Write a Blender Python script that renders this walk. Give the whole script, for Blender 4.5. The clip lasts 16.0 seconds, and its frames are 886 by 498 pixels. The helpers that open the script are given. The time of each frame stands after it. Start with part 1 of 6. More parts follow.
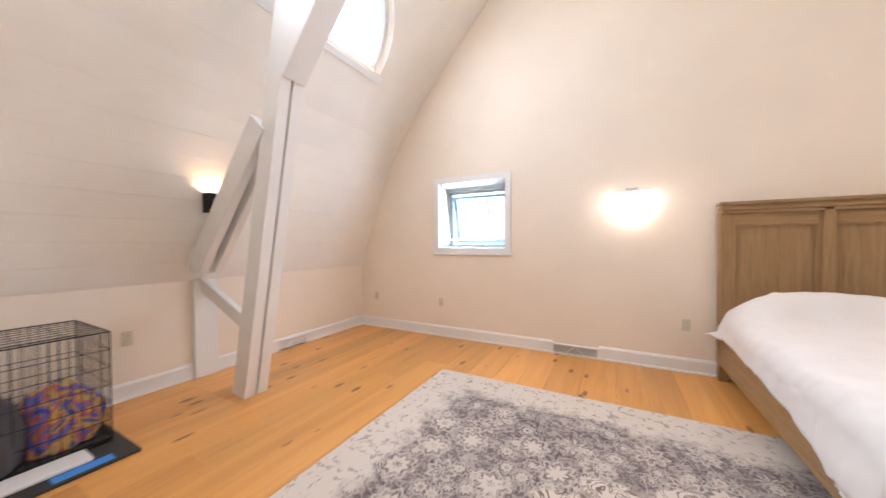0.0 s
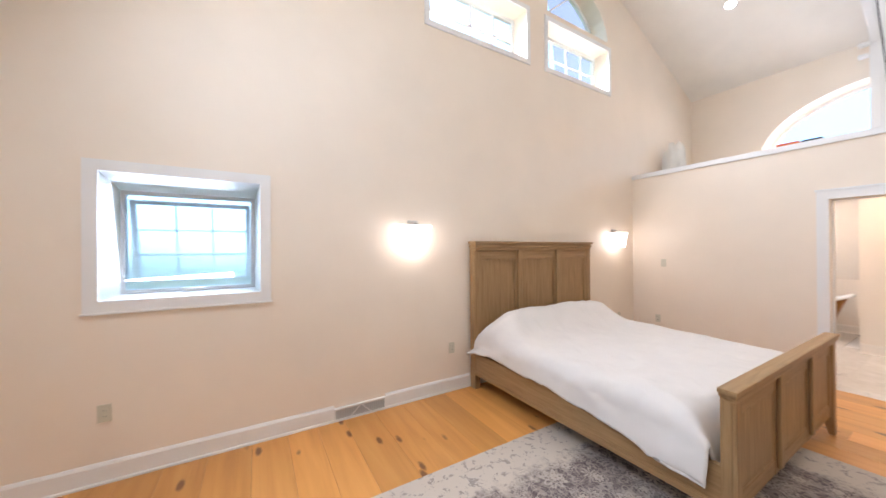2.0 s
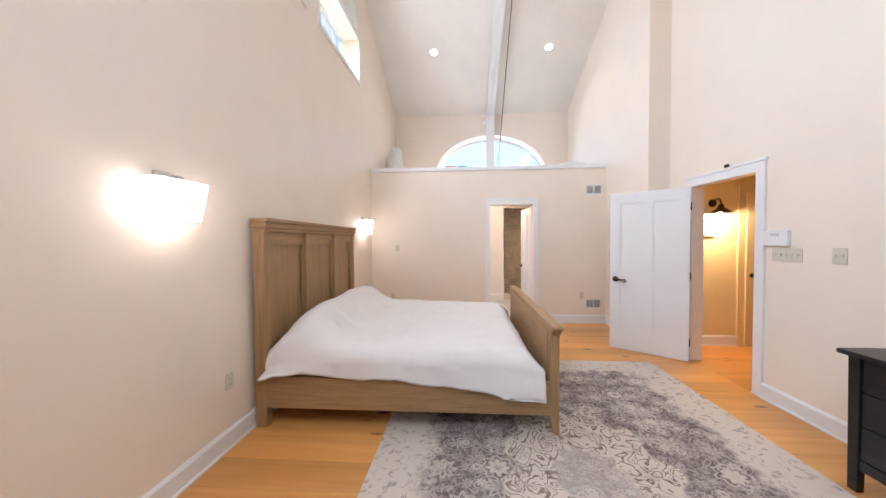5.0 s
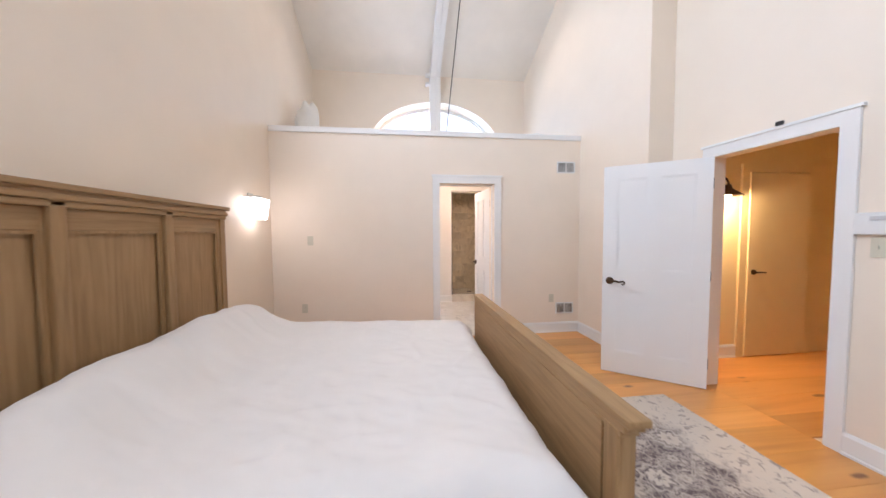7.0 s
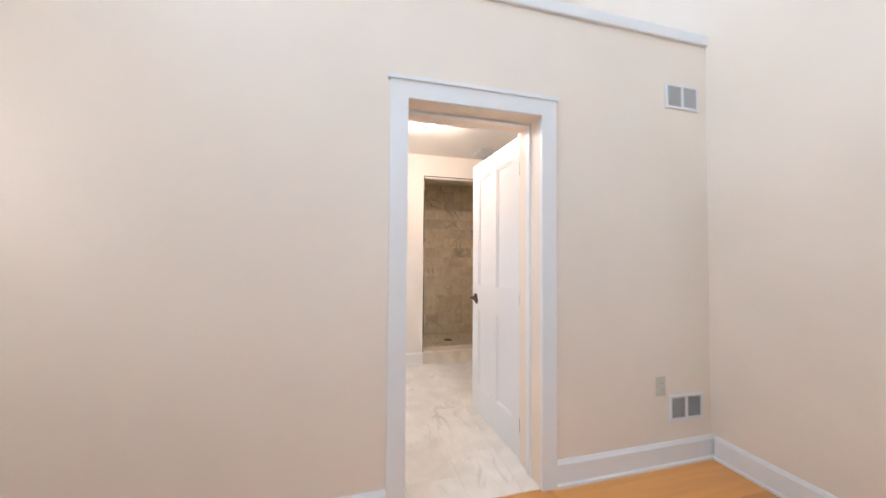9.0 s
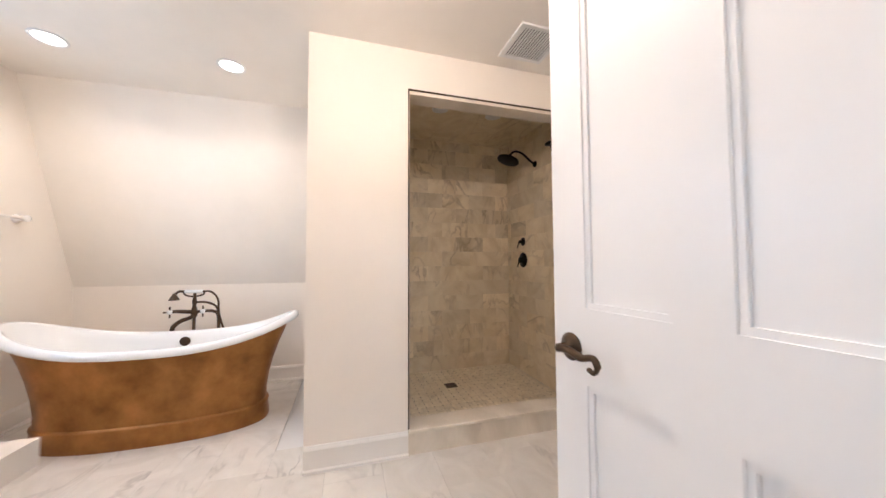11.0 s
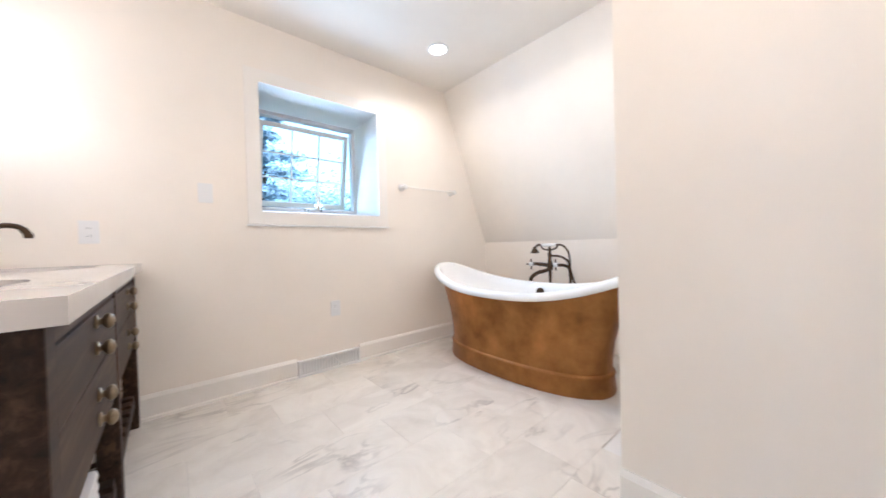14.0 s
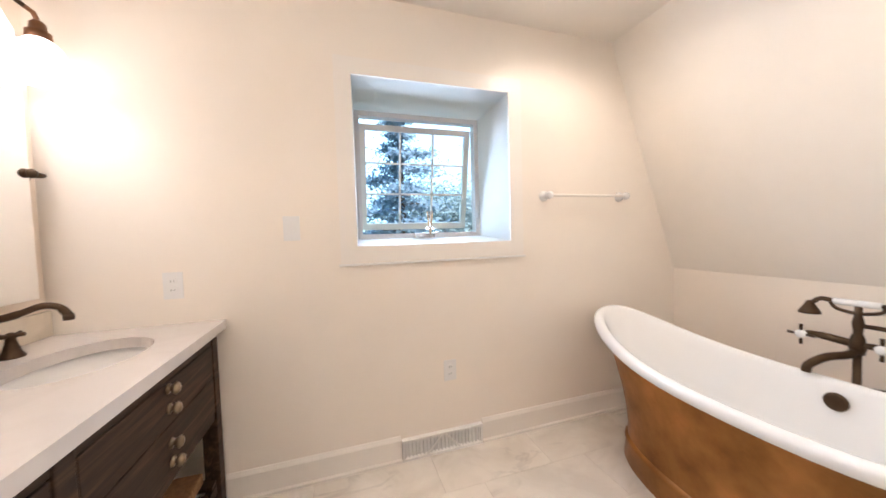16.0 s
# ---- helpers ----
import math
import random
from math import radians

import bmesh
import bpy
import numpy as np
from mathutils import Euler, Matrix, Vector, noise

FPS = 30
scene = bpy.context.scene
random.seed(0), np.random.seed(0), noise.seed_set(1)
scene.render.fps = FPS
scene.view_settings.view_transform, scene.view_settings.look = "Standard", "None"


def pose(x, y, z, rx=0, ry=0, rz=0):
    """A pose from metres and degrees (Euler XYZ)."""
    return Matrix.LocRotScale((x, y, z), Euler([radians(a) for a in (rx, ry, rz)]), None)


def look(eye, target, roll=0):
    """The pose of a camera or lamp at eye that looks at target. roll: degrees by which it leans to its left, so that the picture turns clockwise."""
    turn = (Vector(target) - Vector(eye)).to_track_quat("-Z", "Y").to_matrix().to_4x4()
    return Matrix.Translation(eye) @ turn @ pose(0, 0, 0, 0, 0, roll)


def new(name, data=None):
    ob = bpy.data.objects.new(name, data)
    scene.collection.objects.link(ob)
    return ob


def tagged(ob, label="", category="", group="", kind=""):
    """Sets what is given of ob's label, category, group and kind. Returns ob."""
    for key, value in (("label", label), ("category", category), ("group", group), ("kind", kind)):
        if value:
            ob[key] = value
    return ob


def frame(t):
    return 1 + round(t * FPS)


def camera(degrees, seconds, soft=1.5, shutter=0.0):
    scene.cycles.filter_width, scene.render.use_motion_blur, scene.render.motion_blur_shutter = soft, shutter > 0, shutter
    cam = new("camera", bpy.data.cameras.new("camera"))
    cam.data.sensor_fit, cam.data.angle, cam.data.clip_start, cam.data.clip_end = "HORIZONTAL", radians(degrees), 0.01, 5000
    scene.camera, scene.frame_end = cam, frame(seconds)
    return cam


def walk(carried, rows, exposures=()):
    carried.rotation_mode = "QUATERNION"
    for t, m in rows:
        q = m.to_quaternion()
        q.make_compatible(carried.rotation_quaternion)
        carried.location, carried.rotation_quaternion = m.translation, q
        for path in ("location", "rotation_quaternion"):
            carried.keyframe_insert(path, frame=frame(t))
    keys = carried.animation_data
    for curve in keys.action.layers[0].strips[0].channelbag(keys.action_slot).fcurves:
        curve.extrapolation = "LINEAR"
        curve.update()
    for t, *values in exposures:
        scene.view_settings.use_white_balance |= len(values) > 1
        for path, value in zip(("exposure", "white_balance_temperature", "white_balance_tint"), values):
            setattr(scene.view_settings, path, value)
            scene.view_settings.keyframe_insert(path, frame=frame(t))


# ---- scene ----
from mathutils.geometry import tessellate_polygon

cam = camera(108.2, 16.0, 1.5, 0.3)
PATH = [
    (0, (-4.147, -3.859, 1.269), (-5.093, -2.097, 1.233), -0.3),
    (0.5, (-4.498, -3.68, 1.36), (-4.947, -1.731, 1.325), -0.2),
    (1, (-4.77, -3.476, 1.452), (-4.713, -1.477, 1.422), -0.6),
    (1.5, (-5.138, -3.237, 1.477), (-4.545, -1.327, 1.482), -0.8),
    (2, (-5.38, -2.985, 1.529), (-4.37, -1.259, 1.535), -0.4),
    (2.5, (-5.61, -2.769, 1.526), (-4.259, -1.296, 1.57), -0.7),
    (3, (-5.758, -2.516, 1.633), (-4.15, -1.326, 1.649), -0.7),
    (3.5, (-5.876, -2.221, 1.704), (-4.073, -1.354, 1.686), -0.7),
    (4, (-5.917, -1.993, 1.67), (-4.004, -1.412, 1.632), -0.4),
    (4.5, (-5.852, -1.8, 1.581), (-3.881, -1.467, 1.528), -0.3),
    (5, (-5.658, -1.658, 1.442), (-3.663, -1.523, 1.388), -0.4),
    (7.5, (-3.625, -1.596, 1.373), (-1.655, -1.935, 1.31), 0.1),
    (8, (-2.924, -1.613, 1.279), (-0.971, -2.044, 1.272), 0.4),
    (8.5, (-2.226, -1.72, 1.317), (-0.284, -2.201, 1.316), 0.0),
    (9, (-1.591, -1.879, 1.254), (0.346, -2.376, 1.309), 0.4),
    (11.5, (0.5, -2.319, 1.144), (2.414, -2.89, 1.229), -0.3),
    (12, (0.711, -2.402, 1.161), (2.648, -2.895, 1.24), -0.3),
    (12.5, (0.834, -2.486, 1.089), (2.829, -2.602, 1.156), -0.7),
    (13, (0.922, -2.542, 0.981), (2.86, -2.054, 1.048), -0.8),
    (13.5, (0.929, -2.522, 0.959), (2.615, -1.447, 0.957), -1.0),
    (14, (0.976, -2.469, 0.937), (2.282, -0.955, 0.912), -1.6),
    (14.5, (1.058, -2.365, 0.963), (2.018, -0.611, 0.921), -1.4),
    (15, (1.142, -2.232, 1.081), (1.911, -0.387, 1.01), -1.5),
    (15.5, (1.257, -2.027, 1.169), (1.938, -0.148, 1.084), -1.6),
    (16, (1.393, -1.736, 1.246), (2.003, 0.166, 1.159), -1.7),
]
walk(cam, [(t, look(eye, target, roll)) for t, eye, target, roll in PATH], [(0, 1.52, 7520, 27), (1, 1.40, 7420, 26), (1.6, 1.44, 7370, 25), (2.5, 1.30, 7020, 24), (4.5, 1.24, 7070, 25), (8, 1.24, 6870, 24), (8.5, 1.34, 6770, 22), (9, 1.33, 6470, 19), (11.5, 1.33, 6300, 18), (12, 1.32, 6250, 18), (12.5, 1.50, 6100, 16), (13.3, 1.50, 5900, 14), (14.2, 1.36, 5800, 14), (15, 1.27, 6000, 16), (15.6, 1.22, 6000, 16), (16, 1.19, 6700, 18)])


# ---- world, sun and the large lights ----
world = bpy.data.worlds.new("sky")
scene.world = world
world.use_nodes = True
wt = world.node_tree
sky = wt.nodes.new("ShaderNodeTexSky")
sky.sky_type, sky.sun_disc = "NISHITA", False
sky.sun_elevation, sky.sun_rotation = radians(48), radians(138)
sky.dust_density = 2.0
bg = wt.nodes["Background"]
bg.inputs["Strength"].default_value = 0.15
wt.links.new(sky.outputs["Color"], bg.inputs["Color"])

sun_data = bpy.data.lights.new("sun", "SUN")
sun_data.energy, sun_data.angle, sun_data.color = 4.0, radians(3), (1.0, 0.96, 0.90)
sun = new("sun", sun_data)
sun.matrix_world = look((18, -20, 29.6), (0, 0, 0))


def area_lamp(name, eye, target, sx, sy, watts, colour):
    d = bpy.data.lights.new(name, "AREA")
    d.shape, d.size, d.size_y, d.energy, d.color = "RECTANGLE", sx, sy, watts, colour
    ob = new(name, d)
    ob.matrix_world = look(eye, target)
    return ob


def bulb_lamp(name, at, watts, colour, radius):
    d = bpy.data.lights.new(name, "POINT")
    d.energy, d.color, d.shadow_soft_size = watts, colour, radius
    ob = new(name, d)
    ob.location = at
    return ob


def spot_lamp(name, eye, target, watts, colour, degrees):
    d = bpy.data.lights.new(name, "SPOT")
    d.energy, d.color, d.spot_size, d.spot_blend, d.shadow_soft_size = watts, colour, radians(degrees), 0.6, 0.06
    ob = new(name, d)
    ob.matrix_world = look(eye, target)
    return ob


DAY = (0.60, 0.80, 1.0)
WARM = (1.0, 0.74, 0.48)
SOFT = (1.0, 0.91, 0.80)
# skylight in the window openings
area_lamp("window_light", (-5.90, 0.19, 1.66), (-5.88, -3, 1.2), 0.72, 0.7, 9, (0.45, 0.71, 1.0))
area_lamp("window_light", (-3.08, 0.09, 4.28), (-3.08, -4, 2.6), 1.2, 0.5, 24, DAY)
area_lamp("window_light", (-1.32, 0.09, 4.28), (-1.32, -4, 2.6), 1.2, 0.5, 24, DAY)
area_lamp("window_light", (-6.10, -2.15, 3.72), (-3, -2.15, 1.5), 2.0, 0.7, 34, DAY)
area_lamp("window_light", (2.38, -2.28, 3.40), (-1, -2.6, 2.9), 1.9, 0.55, 9, (0.34, 0.61, 1.0))
area_lamp("window_light", (1.90, 0.19, 1.62), (1.92, -3, 1.0), 0.7, 0.68, 6, (0.50, 0.74, 1.0))

# lamps that are switched on
for x in (-4.0, -0.56):
    bulb_lamp("sconce_bulb", (x, -0.085, 1.70), 0.55, (1.0, 0.96, 0.91), 0.03)
bulb_lamp("uplight_bulb", (-7.30, -2.29, 1.66), 2.0, WARM, 0.03)
for x, y in ((0.64, -1.08), (0.64, -3.27)):
    spot_lamp("downlight_beam", (x - 0.01, y, 5.02), (x - 0.6, y, 0), 9, SOFT, 120)
for x, y in ((2.665, -1.475), (2.655, -0.53)):
    spot_lamp("downlight_beam", (x, y, 2.47), (x, y, 0), 11, SOFT, 160)
for y in (-0.60, -0.37, -0.14):
    bulb_lamp("vanity_bulb", (0.375, y, 1.91), 0.5, (1.0, 0.96, 0.92), 0.05)
bulb_lamp("flush_mount_bulb", (1.05, -2.40, 2.36), 12, SOFT, 0.08)
bulb_lamp("barn_light_bulb", (-1.29, -4.95, 1.76), 24, (1.0, 0.80, 0.52), 0.04)


# ---- materials ----
def mat_base(name, colour, rough, metal=0.0):
    m = bpy.data.materials.new(name)
    m.use_nodes = True
    b = m.node_tree.nodes["Principled BSDF"]
    b.inputs["Base Color"].default_value = (*colour, 1)
    b.inputs["Roughness"].default_value = rough
    b.inputs["Metallic"].default_value = metal
    return m, m.node_tree, b


def coords(nt, scale=(1, 1, 1), generated=False):
    c = nt.nodes.new("ShaderNodeTexCoord")
    mp = nt.nodes.new("ShaderNodeMapping")
    mp.inputs["Scale"].default_value = scale
    if generated:
        g = nt.nodes.new("ShaderNodeNewGeometry")
        nt.links.new(g.outputs["Position"], mp.inputs["Vector"])
    else:
        nt.links.new(c.outputs["Object"], mp.inputs["Vector"])
    return mp.outputs["Vector"]


def noise_tex(nt, vec, scale, detail=4, rough=0.55, dist=0.0):
    n = nt.nodes.new("ShaderNodeTexNoise")
    n.inputs["Scale"].default_value, n.inputs["Detail"].default_value = scale, detail
    n.inputs["Roughness"].default_value, n.inputs["Distortion"].default_value = rough, dist
    nt.links.new(vec, n.inputs["Vector"])
    return n.outputs["Fac"]


def ramp(nt, fac, stops):
    r = nt.nodes.new("ShaderNodeValToRGB")
    e = r.color_ramp.elements
    while len(e) < len(stops):
        e.new(0.5)
    for el, (p, c) in zip(e, stops):
        el.position, el.color = p, (*c, 1)
    nt.links.new(fac, r.inputs["Fac"])
    return r.outputs["Color"]


def mix(nt, fac, a, b, kind="MIX"):
    n = nt.nodes.new("ShaderNodeMix")
    n.data_type, n.blend_type = "RGBA", kind
    for sock, v in ((n.inputs[0], fac), (n.inputs[6], a), (n.inputs[7], b)):
        if isinstance(v, (int, float)):
            sock.default_value = v
        elif isinstance(v, tuple):
            sock.default_value = (*v, 1)
        else:
            nt.links.new(v, sock)
    return n.outputs[2]


def bump(nt, b, height, strength, dist=0.01):
    n = nt.nodes.new("ShaderNodeBump")
    n.inputs["Strength"].default_value, n.inputs["Distance"].default_value = strength, dist
    nt.links.new(height, n.inputs["Height"])
    nt.links.new(n.outputs["Normal"], b.inputs["Normal"])


def paint(name, colour, rough=0.5, vary=0.04, grain=0.08):
    """Rolled wall paint or brushed trim paint: faint blotches and a fine stipple."""
    m, nt, b = mat_base(name, colour, rough)
    v = coords(nt, generated=True)
    n1 = noise_tex(nt, v, 1.7, 5)
    lo = tuple(c * (1 - vary) for c in colour)
    hi = tuple(min(1, c * (1 + vary)) for c in colour)
    nt.links.new(ramp(nt, n1, [(0.3, lo), (0.7, hi)]), b.inputs["Base Color"])
    bump(nt, b, noise_tex(nt, v, 260, 3), grain, 0.002)
    return m


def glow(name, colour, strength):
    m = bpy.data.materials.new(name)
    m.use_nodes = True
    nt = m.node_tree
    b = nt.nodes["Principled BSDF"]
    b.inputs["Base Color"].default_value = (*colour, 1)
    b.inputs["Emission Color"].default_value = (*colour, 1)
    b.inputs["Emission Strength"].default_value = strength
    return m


def metal(name, colour, rough, vary=0.3, scale=14):
    m, nt, b = mat_base(name, colour, rough, 1.0)
    v = coords(nt, generated=True)
    n = noise_tex(nt, v, scale, 5)
    nt.links.new(ramp(nt, n, [(0.3, tuple(c * (1 - vary) for c in colour)), (0.7, tuple(min(1, c * (1 + vary)) for c in colour))]), b.inputs["Base Color"])
    r = nt.nodes.new("ShaderNodeMapRange")
    r.inputs["To Min"].default_value, r.inputs["To Max"].default_value = rough * 0.7, min(1, rough * 1.4)
    nt.links.new(noise_tex(nt, v, scale * 2.3, 4), r.inputs["Value"])
    nt.links.new(r.outputs["Result"], b.inputs["Roughness"])
    return m


def wood(name, dark, mid, light, grain_axis, rough=0.45, knots=0.0, per_piece=True, fine=22, vary=0.16):
    """Sawn boards: stretched grain, growth bands and, where asked, dark knots."""
    m, nt, b = mat_base(name, mid, rough)
    st = [fine, fine, fine]
    st["xyz".index(grain_axis)] = fine * 0.06
    g = nt.nodes.new("ShaderNodeNewGeometry")
    info = nt.nodes.new("ShaderNodeObjectInfo")
    off = nt.nodes.new("ShaderNodeVectorMath")
    off.operation = "SCALE"
    off.inputs[0].default_value = (37.0, 23.0, 11.0)
    nt.links.new(info.outputs["Random"], off.inputs["Scale"])
    add = nt.nodes.new("ShaderNodeVectorMath")
    nt.links.new(g.outputs["Position"], add.inputs[0])
    nt.links.new(off.outputs["Vector"], add.inputs[1])
    mp = nt.nodes.new("ShaderNodeMapping")
    mp.inputs["Scale"].default_value = st
    nt.links.new(add.outputs["Vector"], mp.inputs["Vector"])
    n1 = noise_tex(nt, mp.outputs["Vector"], 1.0, 6, 0.6, 0.6)
    col = ramp(nt, n1, [(0.28, dark), (0.5, mid), (0.72, light)])
    if per_piece:
        hs = nt.nodes.new("ShaderNodeHueSaturation")
        mr = nt.nodes.new("ShaderNodeMapRange")
        mr.inputs["To Min"].default_value, mr.inputs["To Max"].default_value = 1 - vary, 1 + vary
        nt.links.new(info.outputs["Random"], mr.inputs["Value"])
        nt.links.new(mr.outputs["Result"], hs.inputs["Value"])
        nt.links.new(col, hs.inputs["Color"])
        col = hs.outputs["Color"]
    if knots:
        mk = nt.nodes.new("ShaderNodeMapping")
        ks = [7.0, 7.0, 7.0]
        ks["xyz".index(grain_axis)] = 2.6
        mk.inputs["Scale"].default_value = ks
        nt.links.new(add.outputs["Vector"], mk.inputs["Vector"])
        vo = nt.nodes.new("ShaderNodeTexVoronoi")
        vo.inputs["Scale"].default_value = 1.0
        nt.links.new(mk.outputs["Vector"], vo.inputs["Vector"])
        wob = noise_tex(nt, add.outputs["Vector"], 30, 3)
        ad = nt.nodes.new("ShaderNodeMath")
        ad.operation = "MULTIPLY_ADD"
        nt.links.new(wob, ad.inputs[0])
        ad.inputs[1].default_value = 0.10
        nt.links.new(vo.outputs["Distance"], ad.inputs[2])
        kf = ramp(nt, ad.outputs[0], [(0.155, (1, 1, 1)), (0.24, (0, 0, 0))])
        pick = nt.nodes.new("ShaderNodeMath")
        pick.operation = "GREATER_THAN"
        sp = nt.nodes.new("ShaderNodeSeparateColor")
        nt.links.new(vo.outputs["Color"], sp.inputs["Color"])
        nt.links.new(sp.outputs[0], pick.inputs[0])
        pick.inputs[1].default_value = 1 - knots
        mu = nt.nodes.new("ShaderNodeMath")
        mu.operation = "MULTIPLY"
        nt.links.new(kf, mu.inputs[0])
        nt.links.new(pick.outputs[0], mu.inputs[1])
        col = mix(nt, mu.outputs[0], col, (0.24, 0.09, 0.03))
    nt.links.new(col, b.inputs["Base Color"])
    bump(nt, b, n1, 0.12, 0.003)
    return m


def marble(name, light, mid, vein, scale=1.0, rough=0.22, vary=0.1, wide=0.04, amount=0.62):
    """Pale veined stone; each tile takes its own cut of the block."""
    m, nt, b = mat_base(name, light, rough)
    g = nt.nodes.new("ShaderNodeNewGeometry")
    info = nt.nodes.new("ShaderNodeObjectInfo")
    off = nt.nodes.new("ShaderNodeVectorMath")
    off.operation = "SCALE"
    off.inputs[0].default_value = (19.0, 31.0, 7.0)
    nt.links.new(info.outputs["Random"], off.inputs["Scale"])
    add = nt.nodes.new("ShaderNodeVectorMath")
    nt.links.new(g.outputs["Position"], add.inputs[0])
    nt.links.new(off.outputs["Vector"], add.inputs[1])
    v = add.outputs["Vector"]
    cloud = noise_tex(nt, v, 2.6 * scale, 6, 0.6, 1.2)
    col = ramp(nt, cloud, [(0.35, mid), (0.62, light)])
    mp = nt.nodes.new("ShaderNodeMapping")
    mp.inputs["Rotation"].default_value = (0.3, 0.5, radians(38))
    mp.inputs["Scale"].default_value = (0.7, 1.9, 1.0)
    nt.links.new(v, mp.inputs["Vector"])
    vn = noise_tex(nt, mp.outputs["Vector"], 2.0 * scale, 4, 0.5, 1.3)
    vf = ramp(nt, vn, [(0.5 - wide * 1.1, (0, 0, 0)), (0.5, (1, 1, 1)), (0.5 + wide * 0.75, (0, 0, 0))])
    gate = ramp(nt, noise_tex(nt, v, 1.7 * scale, 3), [(0.50 - (amount - 0.62) * 0.4, (0, 0, 0)), (0.7 - (amount - 0.62) * 0.5, (amount, amount, amount))])
    mu = nt.nodes.new("ShaderNodeMath")
    mu.operation = "MULTIPLY"
    nt.links.new(vf, mu.inputs[0])
    nt.links.new(gate, mu.inputs[1])
    col = mix(nt, mu.outputs[0], col, vein)
    hs = nt.nodes.new("ShaderNodeHueSaturation")
    mr = nt.nodes.new("ShaderNodeMapRange")
    mr.inputs["To Min"].default_value, mr.inputs["To Max"].default_value = 1 - vary, 1 + vary * 0.5
    nt.links.new(info.outputs["Random"], mr.inputs["Value"])
    nt.links.new(mr.outputs["Result"], hs.inputs["Value"])
    nt.links.new(col, hs.inputs["Color"])
    nt.links.new(hs.outputs["Color"], b.inputs["Base Color"])
    return m


def cloth(name, colour, rough=0.9, scale=420, vary=0.04):
    m, nt, b = mat_base(name, colour, rough)
    v = coords(nt, generated=True)
    n = noise_tex(nt, v, 5, 4)
    nt.links.new(ramp(nt, n, [(0.3, tuple(c * (1 - vary) for c in colour)), (0.7, colour)]), b.inputs["Base Color"])
    bump(nt, b, noise_tex(nt, v, scale, 2), 0.2, 0.002)
    return m


def glass(name, tint=(0.9, 0.96, 1.0)):
    m, nt, b = mat_base(name, tint, 0.02)
    b.inputs["Transmission Weight"].default_value = 1.0
    b.inputs["IOR"].default_value = 1.1
    return m


def mth(nt, op, a, b=None, c=None):
    n = nt.nodes.new("ShaderNodeMath")
    n.operation = op
    for sock, v in zip(n.inputs, (a, b, c)):
        if v is None:
            continue
        if isinstance(v, (int, float)):
            sock.default_value = v
        else:
            nt.links.new(v, sock)
    return n.outputs[0]


def step(nt, v, lo, hi):
    n = nt.nodes.new("ShaderNodeMapRange")
    n.interpolation_type = "SMOOTHSTEP"
    n.inputs["From Min"].default_value, n.inputs["From Max"].default_value = lo, hi
    nt.links.new(v, n.inputs["Value"])
    return n.outputs["Result"]


